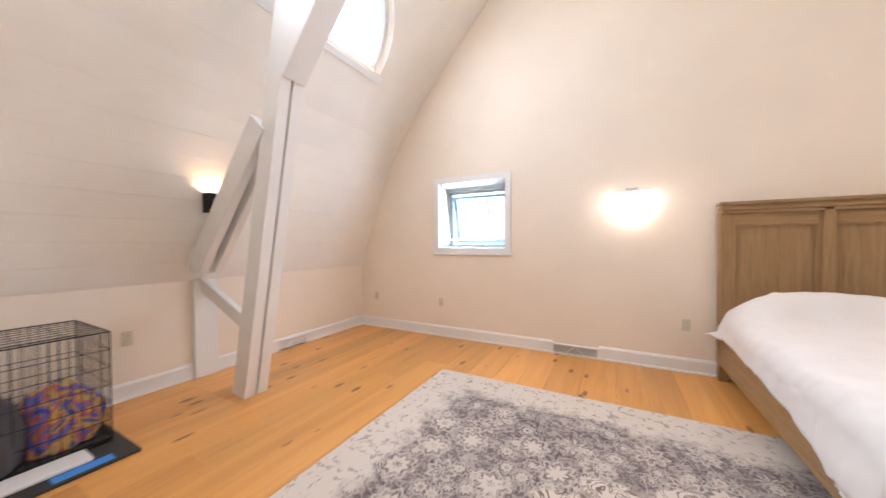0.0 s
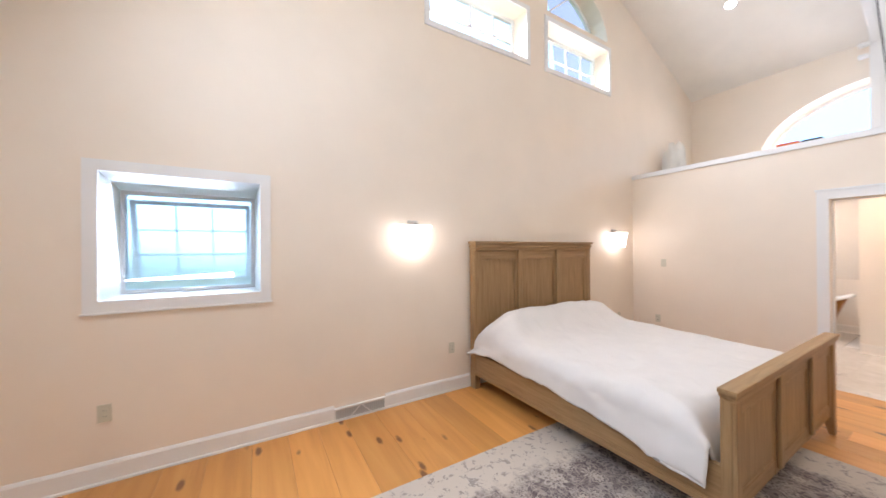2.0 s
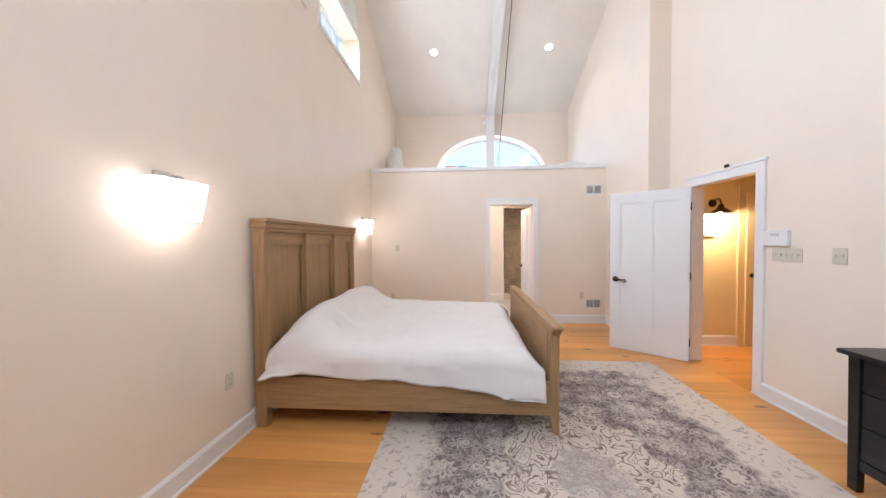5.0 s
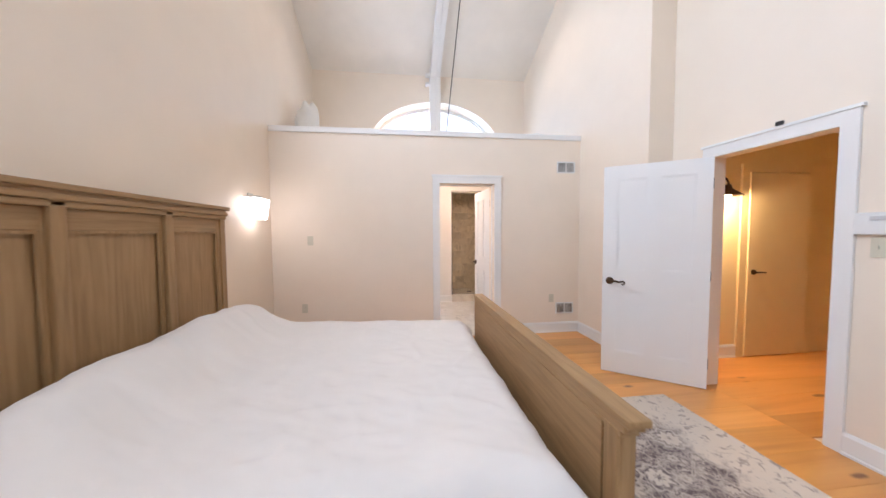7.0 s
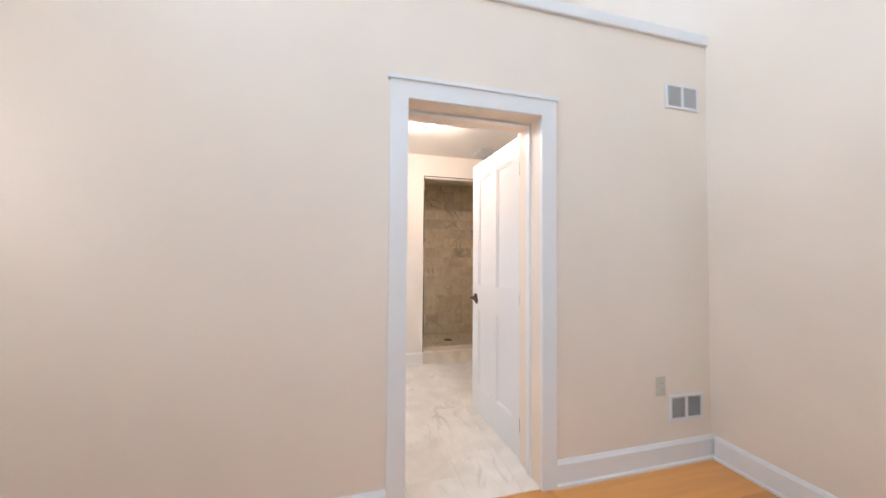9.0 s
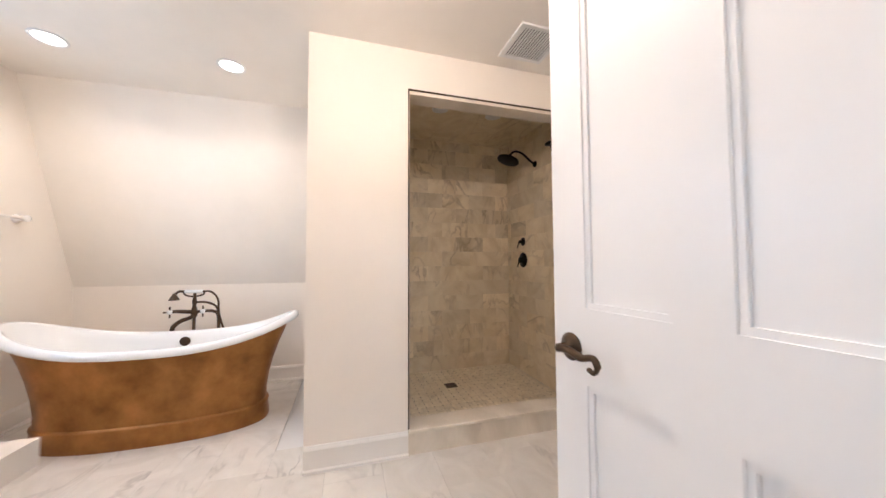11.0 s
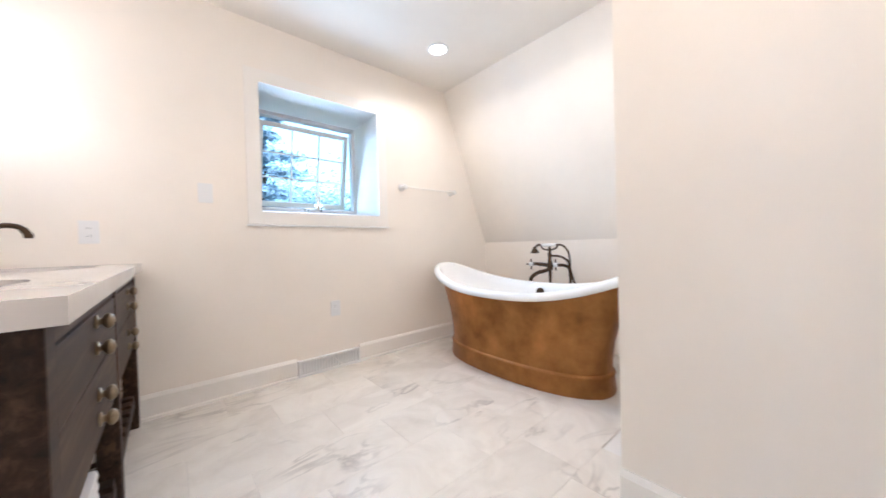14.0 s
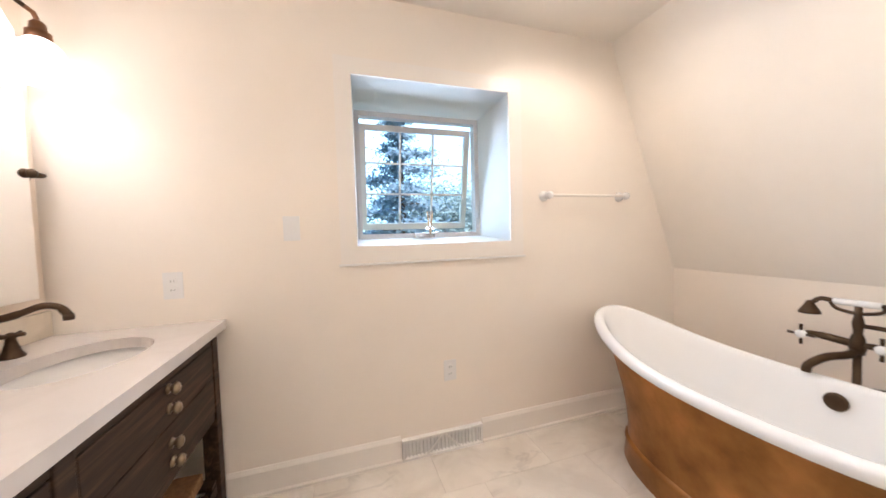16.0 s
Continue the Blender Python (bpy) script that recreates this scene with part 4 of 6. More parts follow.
def sconce(x, lit):
    s = thing("wall_sconce", "lit wall sconce with a flared white glass shade", "wall lamp", "sconces beside the bed", at=(x, 0, 1.68))
    bm = boxes((-0.055, -0.022, -0.02, 0.055, -0.002, 0.15, 0.006))
    part("wall_plate", bm, M_STEEL, s)
    bm = bmesh.new()
    tube(bm, [(0, -0.02, 0.10), (0, -0.07, 0.125), (0, -0.10, 0.11)], 0.008)
    lathe(bm, [(0.004, 0.125), (0.022, 0.12), (0.03, 0.105), (0.03, 0.098)], (0, -0.10, 0), 14)
    part("arm", bm, M_STEEL, s)
    # three flared glass panes open above and below
    bm = bmesh.new()
    top = [(-0.17, -0.012), (-0.15, -0.15), (0.15, -0.15), (0.17, -0.012)]
    bot = [(-0.135, -0.02), (-0.115, -0.125), (0.115, -0.125), (0.135, -0.02)]
    vt = [bm.verts.new((a, b, 0.095)) for a, b in top]
    vb = [bm.verts.new((a, b, -0.125)) for a, b in bot]
    for i in range(3):
        bm.faces.new((vt[i], vt[i + 1], vb[i + 1], vb[i]))
    bmesh.ops.solidify(bm, geom=bm.faces[:], thickness=0.006)
    part("cap", boxes((-0.135, -0.128, 0.090, 0.135, -0.004, 0.096, 0.002)), M_WHITEP, s, "flat white metal cap")
    sh = part("shade", bm, M_SHADE, s, "glowing white glass shade")
    sh.visible_shadow = False
    bm = bmesh.new()
    tube(bm, [(bot[0][0], bot[0][1], -0.128), (bot[1][0], bot[1][1], -0.128), (bot[2][0], bot[2][1], -0.128), (bot[3][0], bot[3][1], -0.128)], 0.003, 6)
    tube(bm, [(0, -0.127, -0.13), (0, -0.14, -0.06)], 0.003, 6)
    part("rim", bm, M_STEEL, s)
    bm = bmesh.new()
    lathe(bm, [(0.012, 0.08), (0.014, 0.04), (0.03, 0.0), (0.022, -0.03), (0.004, -0.045)], (0, -0.08, 0.0), 12)
    bb = part("bulb", bm, M_SHADE, s)
    bb.visible_shadow = False


sconce(-4.0, True)
sconce(-0.56, True)


def panel_door(name, hinge, rz, width, height, label, handle_h, flip=1):
    """A four-panel door that stands open; x runs from the hinge to the free edge."""
    d = thing(name, label, "door", at=hinge, rz=rz)
    structure(d)
    th = 0.036
    bm = bmesh.new()
    st, mid = 0.115, width / 2
    holes = [rect(st, 0.22, mid - 0.05, 0.84), rect(mid + 0.05, 0.22, width - st, 0.84), rect(st, 1.03, mid - 0.05, height - 0.13), rect(mid + 0.05, 1.03, width - st, height - 0.13)]
    slab(bm, rect(0, 0.008, width, height), holes, th, at_y(-th / 2))
    part("leaf", bm, M_TRIM, d)
    for h in holes:
        (a, b), _, (c, e), _ = h
        bm = boxes((a - 0.005, -0.006, b - 0.005, c + 0.005, 0.006, e + 0.005))
        for s in (-1, 1):
            slab(bm, rect(a, b, c, e), [rect(a + 0.014, b + 0.014, c - 0.014, e - 0.014)], 0.007, at_y(0.006 if s > 0 else -0.013))
        part("panel", bm, M_TRIM, d)
    for s in (-1, 1):
        bm = bmesh.new()
        x = width - 0.065
        lathe(bm, [(0.0355, 0), (0.036, 0.005 * s), (0.024, 0.012 * s), (0.012, 0.016 * s), (0.011, 0.045 * s)], (x, s * th / 2, handle_h), 18, "y")
        y = s * (th / 2 + 0.045)
        pts = [(x, y, handle_h), (x - 0.035, y, handle_h + 0.004), (x - 0.08, y, handle_h - 0.004), (x - 0.115, y, handle_h + 0.004), (x - 0.128, y, handle_h - 0.012), (x - 0.118, y, handle_h - 0.028), (x - 0.102, y, handle_h - 0.024)]
        tube(bm, spline(pts, 4), [0.010] * 9 + [0.008] * 8 + [0.006] * 8, 8)
        part("handle", bm, M_BRONZE, d, "dark bronze curled lever handle", True)
    bm = boxes((width - 0.001, -0.011, handle_h - 0.03, width + 0.002, 0.011, handle_h + 0.03))
    part("latch_plate", bm, M_BRONZE, d)
    for z in (0.22, 1.0, height - 0.22):
        bm = bmesh.new()
        lathe(bm, [(0.006, z - 0.045), (0.007, z - 0.044), (0.007, z + 0.044), (0.004, z + 0.05)], (-0.004, flip * (th / 2 + 0.003), 0), 8)
        box(bm, 0.0, flip * th / 2 - 0.001, z - 0.044, 0.008, flip * th / 2 + 0.002, z + 0.044)
        part("hinge", bm, M_BRONZE, d, "dark bronze hinge")
    return d


panel_door("door_1", (-1.762, -4.262, 0), 52.5, 0.84, 2.035, "white four-panel entry door, standing wide open", 0.92, -1)
panel_door("door_2", (0.245, -2.872, 0), 3.4, 0.76, 2.035, "white panelled bathroom door, standing open", 0.925, 1)


def plate(name, m, w, h, kind, label, cat, mat=None):
    """A cover plate on a wall: m carries its middle, x to the right, z out of the wall (as u, v, w)."""
    ob = new(name)
    ob.matrix_world = m
    tagged(ob, label, cat)
    mat = mat or M_PLATE
    part("cover", boxes((-w / 2, -h / 2, 0, w / 2, h / 2, 0.006, 0.002)), mat, ob)
    if kind == "outlet":
        for s in (-1, 1):
            bm = bmesh.new()
            lathe(bm, [(0.0165, 0.006), (0.0165, 0.0085), (0.015, 0.009)], (0, s * 0.02, 0), 14)
            o = part("socket", bm, mat, ob)
            part("slots", boxes((-0.007, s * 0.02 - 0.004, 0.0088, -0.005, s * 0.02 + 0.005, 0.0095), (0.005, s * 0.02 - 0.004, 0.0088, 0.007, s * 0.02 + 0.005, 0.0095)), M_DARK, o)
    elif kind == "switch":
        n = max(1, round(w / 0.055))
        for i in range(n):
            x = (i - (n - 1) / 2) * 0.046
            part("toggle", boxes((x - 0.005, -0.010, 0.005, x + 0.005, 0.012, 0.014, 0.001)), mat, ob)
    return ob


def on_north(x, z, y=-0.001):
    return axes((x, y, z), (1, 0, 0), (0, 0, 1), (0, -1, 0))


def on_part(y, z):
    return axes((-0.001, y, z), (0, -1, 0), (0, 0, 1), (-1, 0, 0))


def on_south(x, z, y=Y_S2 + 0.001):
    return axes((x, y, z), (-1, 0, 0), (0, 0, 1), (0, 1, 0))


def on_west(y, z):
    return axes((WEST + 0.001, y, z), (0, 1, 0), (0, 0, 1), (1, 0, 0))


OUT = "almond duplex outlet on the cream wall"
plate("wall_outlet", on_north(-6.25, 0.46), 0.07, 0.115, "outlet", OUT, "outlet")
plate("wall_outlet", on_north(-7.38, 0.47), 0.07, 0.115, "outlet", OUT, "outlet")
plate("wall_outlet", on_north(-3.535, 0.462), 0.07, 0.115, "outlet", OUT, "outlet")
plate("wall_outlet", on_north(-0.42, 0.47), 0.07, 0.115, "outlet", OUT, "outlet")
plate("wall_outlet", on_part(-0.374, 0.45), 0.07, 0.115, "outlet", OUT, "outlet")
plate("wall_outlet", on_part(-3.665, 0.48), 0.07, 0.115, "outlet", OUT, "outlet")
plate("wall_outlet", on_west(-2.78, 0.50), 0.07, 0.115, "outlet", OUT, "outlet")
plate("light_switch", on_part(-0.46, 1.309), 0.07, 0.115, "switch", "almond light switch beside the bed", "switch")
plate("light_switch", on_south(-2.80, 1.30), 0.25, 0.115, "switch", "almond four-gang switch plate beside the door", "switch")
plate("light_switch", on_south(-3.18, 1.31), 0.09, 0.115, "switch", "almond dimmer plate on the cream wall", "switch")

# keypad by the entry door
ob = new("alarm_keypad")
ob.matrix_world = on_south(-2.72, 1.44)
tagged(ob, "white wall keypad with a small grey display", "keypad")
part("case", boxes((-0.11, -0.065, 0, 0.11, 0.065, 0.028, 0.006)), M_WHITEP, ob)
part("display", boxes((-0.04, 0.018, 0.027, 0.04, 0.042, 0.030)), M_FRAME, ob)
# small sensor over the door head
ob = new("door_sensor")
ob.matrix_world = on_south(-2.20, 2.175, Y_S2 + 0.02)
tagged(ob, "tiny dark door sensor on the casing", "sensor")
part("case", boxes((-0.022, -0.015, 0, 0.022, 0.015, 0.02, 0.004)), M_DARK, ob)


def floor_grille(name, m, w, h, label, slat_mat):
    """A sloped baseboard register with a diamond fret and fine slats."""
    ob = new(name)
    ob.matrix_world = m
    tagged(ob, label, "vent")
    bm = bmesh.new()
    slab(bm, rect(-w / 2, 0, w / 2, h), [rect(-w / 2 + 0.012, 0.014, w / 2 - 0.012, h - 0.014)], 0.028, Matrix.Identity(4))
    part("frame", bm, M_TRIM, ob)
    part("backing", boxes((-w / 2 + 0.01, 0.012, 0.002, w / 2 - 0.01, h - 0.012, 0.006)), slat_mat, ob)
    n = 22
    for i in range(n):
        x = -w / 2 + 0.018 + (w - 0.036) * i / (n - 1)
        part("slat", boxes((x - 0.003, 0.014, 0.006, x + 0.003, h - 0.014, 0.020)), slat_mat, ob)
    for a, b in ((-1, 1), (1, -1)):
        bm = bmesh.new()
        slab(bm, bar(a * 0.10, 0.012, a * 0.005, h - 0.012, 0.010), [], 0.006, Matrix.Translation((0, 0, 0.021)))
        part("fret", bm, M_TRIM, ob)
    return ob


floor_grille("floor_register", on_north(-4.54, 0.0), 0.478, 0.115, "white baseboard air register with a diamond fret", M_GRILLE)
floor_grille("floor_register", on_west(-1.25, 0.0), 0.36, 0.115, "white baseboard air register on the knee wall", M_GRILLE)


def wall_grille(y, z, label):
    ob = new("wall_vent")
    ob.matrix_world = on_part(y, z)
    tagged(ob, label, "vent")
    bm = bmesh.new()
    slab(bm, rect(-0.13, -0.078, 0.13, 0.078), [rect(-0.115, -0.063, -0.008, 0.063), rect(0.008, -0.063, 0.115, 0.063)], 0.010, Matrix.Identity(4))
    part("frame", bm, M_WHITEP, ob)
    part("backing", boxes((-0.12, -0.068, 0.0005, 0.12, 0.068, 0.002)), M_DARK, ob)
    for s in (-1, 1):
        for i in range(11):
            v = -0.056 + i * 0.0112
            bm = bmesh.new()
            box(bm, s * 0.0615 - 0.053, -0.0045, -0.001, s * 0.0615 + 0.053, 0.0045, 0.001, 0, Matrix.Translation((0, v, 0.006)) @ Matrix.Rotation(radians(35), 4, "X"))
            part("slat", bm, M_GRILLE, ob)


wall_grille(-3.858, 2.290, "white louvred wall vent near the ledge")
wall_grille(-3.86, 0.337, "white louvred wall vent near the floor")


def dresser():
    d = thing("dresser", "black-stained wooden dresser against the cream wall", "dresser", at=(-4.28, -4.04, 0))
    x0, x1, y0, y1, h = -0.62, 0.60, -0.275, 0.185, 0.80
    part("top", boxes((x0 - 0.035, y0 - 0.005, h - 0.028, x1 + 0.035, y1 + 0.03, h, 0.006)), M_BLACK, d)
    for x in (x0, x1 - 0.055):
        for y in (y0, y1 - 0.05):
            bm = bmesh.new()
            r = bmesh.ops.create_cube(bm, size=1.0)
            for v in r["verts"]:
                z = h - 0.028 if v.co.z > 0 else 0.0
                t = 1.0 if v.co.z > 0 else 0.8
                v.co = Vector((x + 0.0275 + v.co.x * 0.055 * t, y + 0.025 + v.co.y * 0.05 * t, z))
            part("leg", bm, M_BLACK, d)
    part("carcass", boxes((x0 + 0.01, y0 + 0.01, 0.14, x1 - 0.01, y1 - 0.03, h - 0.03)), M_BLACK, d)
    part("apron", boxes((x0 + 0.055, y1 - 0.04, 0.13, x1 - 0.055, y1 - 0.012, 0.19, 0.003)), M_BLACK, d)
    for i in range(3):
        z = 0.20 + i * 0.192
        dr = part("drawer", boxes((x0 + 0.062, y1 - 0.04, z, x1 - 0.062, y1 - 0.008, z + 0.182, 0.006)), M_BLACK, d)
        for x in (-0.3, 0.28):
            bm = bmesh.new()
            lathe(bm, [(0.006, 0), (0.006, 0.012), (0.015, 0.018), (0.016, 0.024), (0.008, 0.03)], (x, y1 - 0.008, z + 0.1), 12, "y")
            part("knob", bm, M_BLACKM, dr)
    return d


dresser()


def crate():
    """Wire dog crate with its tray, blankets and a basket inside."""
    c = thing("dog_crate", "black wire dog crate against the knee wall", "pet crate", at=(-7.26, -3.50, 0.022))
    x0, x1, y0, y1, h = -0.34, 0.30, -0.42, 0.42, 0.70

    def wires(name, pts_list, r=0.0022):
        bm = bmesh.new()
        for a, b in pts_list:
            tube(bm, [a, b], r, 5)
        return part(name, bm, M_BLACKM, c)

    for x, nm in ((x1, "front_panel"), (x0, "back_panel")):
        w = [((x, y0 + (y1 - y0) * i / 20, 0.03), (x, y0 + (y1 - y0) * i / 20, h)) for i in range(21)]
        w += [((x, y0, 0.03 + (h - 0.03) * i / 6), (x, y1, 0.03 + (h - 0.03) * i / 6)) for i in range(7)]
        wires(nm, w)
    for y, nm in ((y0, "side_panel"), (y1, "side_panel")):
        w = [((x0 + (x1 - x0) * i / 15, y, 0.03), (x0 + (x1 - x0) * i / 15, y, h)) for i in range(16)]
        w += [((x0, y, 0.03 + (h - 0.03) * i / 6), (x1, y, 0.03 + (h - 0.03) * i / 6)) for i in range(7)]
        wires(nm, w)
    w = [((x0 + (x1 - x0) * i / 8, y0, h), (x0 + (x1 - x0) * i / 8, y1, h)) for i in range(9)]
    w += [((x0, y0 + (y1 - y0) * i / 5, h), (x1, y0 + (y1 - y0) * i / 5, h)) for i in range(6)]
    wires("top_panel", w)
    edges = [((x, y, 0.0), (x, y, h)) for x in (x0, x1) for y in (y0, y1)] + [((x, y0, z), (x, y1, z)) for x in (x0, x1) for z in (0.02, h)] + [((x0, y, z), (x1, y, z)) for y in (y0, y1) for z in (0.02, h)]
    for e in edges:
        bm = bmesh.new()
        tube(bm, list(e), 0.0042, 6)
        part("corner_wire", bm, M_BLACKM, c)
    part("tray", boxes((x0 + 0.01, y0 + 0.01, 0.004, x1 - 0.01, y1 - 0.01, 0.035, 0.006)), M_DARK, c)


crate()


def heap(name, at, size, mat, label, cat, seed, squash=1.0):
    """A crumpled soft heap of cloth."""
    bm = bmesh.new()
    bmesh.ops.create_icosphere(bm, subdivisions=4, radius=1.0)
    for v in bm.verts:
        d = v.co.copy()
        k = 1 + 0.22 * noise.noise(d * 1.7 + Vector((seed, 0, 0))) + 0.10 * noise.noise(d * 4.3 + Vector((0, seed, 0)))
        v.co = Vector((d.x * size[0] * k, d.y * size[1] * k, max(-0.2, d.z) * size[2] * k * squash))
    lo = min(v.co.z for v in bm.verts)
    for v in bm.verts:
        v.co.z -= lo
    ob = part(name, bm, mat, None, "", True)
    ob.location = at
    return tagged(ob, label, cat)


def patch_cloth(name, stops, scale):
    m, nt, b = mat_base(name, (0.3, 0.3, 0.3), 0.95)
    v = coords(nt, generated=True)
    n = noise_tex(nt, v, scale, 3, 0.5, 1.5)
    c = ramp(nt, n, stops)
    nt.links.new(c, b.inputs["Base Color"])
    bump(nt, b, noise_tex(nt, v, 120, 3), 0.3, 0.004)
    return m


M_PATCH = patch_cloth("patterned_fleece", [(0.30, (0.05, 0.05, 0.22)), (0.42, (0.10, 0.13, 0.40)), (0.50, (0.45, 0.10, 0.06)), (0.56, (0.50, 0.33, 0.08)), (0.66, (0.08, 0.08, 0.25))], 9)
M_GREY = cloth("charcoal_fleece", (0.075, 0.07, 0.075))
M_WICK = wood("wicker", (0.15, 0.07, 0.03), (0.28, 0.14, 0.06), (0.38, 0.2, 0.09), "z", 0.7, 0, False, 60)
M_TAPE = paint("blue_tape", (0.03, 0.28, 0.72), 0.5, 0.03, 0.1)
M_MAT = cloth("black_rubber", (0.035, 0.033, 0.033), 0.7)
heap("fleece_blanket", (-7.18, -3.26, 0.055), (0.20, 0.19, 0.28), M_PATCH, "crumpled blue and orange patterned blanket in the crate", "blanket", 1.3)
heap("dog_cushion", (-7.10, -3.52, 0.055), (0.15, 0.14, 0.30), M_GREY, "dark grey cushion leaning in the crate", "cushion", 4.1)
bm = bmesh.new()
lathe(bm, [(0.09, 0.0), (0.12, 0.03), (0.14, 0.20), (0.145, 0.205), (0.13, 0.20), (0.11, 0.04), (0.08, 0.02)], (0, 0, 0), 22)
ob = part("wicker_basket", bm, M_WICK, None, "", True)
ob.location = (-7.14, -3.76, 0.057)
tagged(ob, "brown wicker basket inside the crate", "basket")
tagged(part("floor_mat", boxes((-7.62, -4.0, 0.0005, -6.71, -3.02, 0.020, 0.004)), M_MAT), "flat black rubber mat under the crate", "mat")
tagged(part("tape_strip", boxes((-6.80, -3.37, 0.0205, -6.725, -3.13, 0.0215)), M_TAPE), "strip of bright blue tape on the mat", "tape")
ob = part("folded_towel", boxes((-6.958, -3.92, 0.022, -6.80, -3.20, 0.045, 0.01)), M_LINEN)
tagged(ob, "folded pale towel beside the crate on the mat", "towel")


def beam(bm, a, b, w, d, groove=0.0):
    """A square timber from a to b in a plane of constant y; w across y, d in the plane."""
    a, b = Vector(a), Vector(b)
    u = (b - a).normalized()
    n = Vector((-u.z, 0, u.x))
    m = axes(a, u, (0, 1, 0), n)
    box(bm, 0, -w / 2, -d / 2, (b - a).length, w / 2, d / 2, 0.006, m)


def truss_west():
    t = thing("timber_truss", "white painted timber truss post with struts by the knee wall", "truss", at=(-6.9, -2.24, 0))
    inv = Matrix.Translation((6.9, 2.24, 0))

    def add(name, a, b, w, d, dy=0.0):
        bm = bmesh.new()
        beam(bm, (a[0], -2.24 + dy, a[1]), (b[0], -2.24 + dy, b[1]), w, d)
        bmesh.ops.transform(bm, matrix=inv, verts=bm.verts)
        return part(name, bm, M_TRIM, t)

    # twin post with a narrow gap
    add("post", (-6.90, 0.0), (-6.10, 3.85), 0.09, 0.17, 0.055)
    add("post", (-6.90, 0.0), (-6.10, 3.85), 0.09, 0.17, -0.055)
    add("strut", (-7.53, 1.08), (-6.57, 2.21), 0.07, 0.21, -0.08)
    add("strut", (-7.53, 1.08), (-6.57, 2.21), 0.07, 0.21, 0.05)
    add("brace", (-6.36, 2.56), (-4.50, 4.72), 0.20, 0.22, 0.0)
    add("tie", (-7.67, 0.90), (-6.95, 0.60), 0.05, 0.12, 0.0)
    add("block", (-7.665, 0.0), (-7.665, 0.93), 0.20, 0.08, 0.02)
    add("block", (-7.56, 1.02), (-7.50, 1.22), 0.18, 0.16, -0.03)


truss_west()


def uplight():
    u = thing("wall_uplight", "small black metal uplight on the roof slope", "wall lamp", at=(-7.30, -2.29, 1.56))
    bm = boxes((-0.06, -0.07, -0.01, 0.05, 0.07, 0.0), (-0.06, -0.07, 0, -0.05, 0.07, 0.16), (0.04, -0.07, 0, 0.05, 0.07, 0.16), (-0.05, -0.07, 0, 0.04, -0.062, 0.16), (-0.05, 0.062, 0, 0.04, 0.07, 0.16))
    part("housing", bm, M_BLACKM, u)
    bm = bmesh.new()
    lathe(bm, [(0.02, 0.01), (0.03, 0.05), (0.02, 0.08)], (0, 0, 0), 12)
    b = part("bulb", bm, M_SHADE, u)
    b.visible_shadow = False


uplight()


def loft_truss():
    t = thing("loft_truss", "white painted loft post and rafter with a steel tie", "truss", at=(1.95, -2.26, 2.64))
    inv = Matrix.Translation((-1.95, 2.26, -2.64))

    def add(name, a, b, w, d, dy=0.0, mat=None):
        bm = bmesh.new()
        beam(bm, (a[0], -2.26 + dy, a[1]), (b[0], -2.26 + dy, b[1]), w, d)
        bmesh.ops.transform(bm, matrix=inv, verts=bm.verts)
        return part(name, bm, mat or M_TRIM, t)

    add("post", (1.97, 2.64), (1.97, 4.50), 0.10, 0.14, 0.0505)
    add("post", (1.97, 2.64), (1.97, 4.50), 0.10, 0.14, -0.0505)
    add("rafter", (2.05, 4.34), (XC + 0.1, 6.12), 0.088, 0.16, 0.0445)
    add("rafter", (2.05, 4.34), (XC + 0.1, 6.12), 0.088, 0.16, -0.0445)
    add("tie_rod", (1.87, 2.64), (-1.2, 5.60), 0.012, 0.012, -0.13, M_BLACKM)
    for x, z in ((1.84, 4.30), (1.86, 4.15)):
        bm = boxes((x - 0.05, -2.16, z - 0.02, x + 0.05, -2.07, z + 0.02, 0.004))
        bmesh.ops.transform(bm, matrix=inv, verts=bm.verts)
        part("block", bm, M_TRIM, t)


loft_truss()


def downlight(at, normal, group, label="round recessed ceiling light, switched on"):
    """A lamp set flush in a ceiling, its face along normal."""
    d = new("recessed_light")
    d.matrix_world = Matrix.Translation(at) @ Vector(normal).to_track_quat("Z", "Y").to_matrix().to_4x4()
    tagged(d, label, "ceiling light", group)
    bm = bmesh.new()
    n = 28
    prof = [(0.085, 0.0), (0.085, 0.004), (0.078, 0.008), (0.068, 0.006), (0.066, 0.0)]
    rings = [[bm.verts.new((r * math.cos(2 * math.pi * i / n), r * math.sin(2 * math.pi * i / n), z)) for i in range(n)] for r, z in prof]
    for a, b in zip(rings, rings[1:]):
        for i in range(n):
            bm.faces.new((a[i], a[(i + 1) % n], b[(i + 1) % n], b[i]))
    part("trim_ring", bm, M_WHITEP, d, "", True)
    bm = bmesh.new()
    lathe(bm, [(0.066, 0.001), (0.066, 0.003), (0.03, 0.005)], (0, 0, 0), 24)
    part("lens", bm, M_SPOT, d)


slope_n = Vector((-(ROOF[-1][1] - LOFT_Z), 0, -(LOFT_X - XC))).normalized()


def ceil_z(x):
    return LOFT_Z + (LOFT_X - x) / (LOFT_X - XC) * (ROOF[-1][1] - LOFT_Z)


for x, y in ((0.64, -1.08), (0.64, -3.27)):
    downlight((x, y, ceil_z(x) - 0.001), slope_n, "sloped ceiling lights")

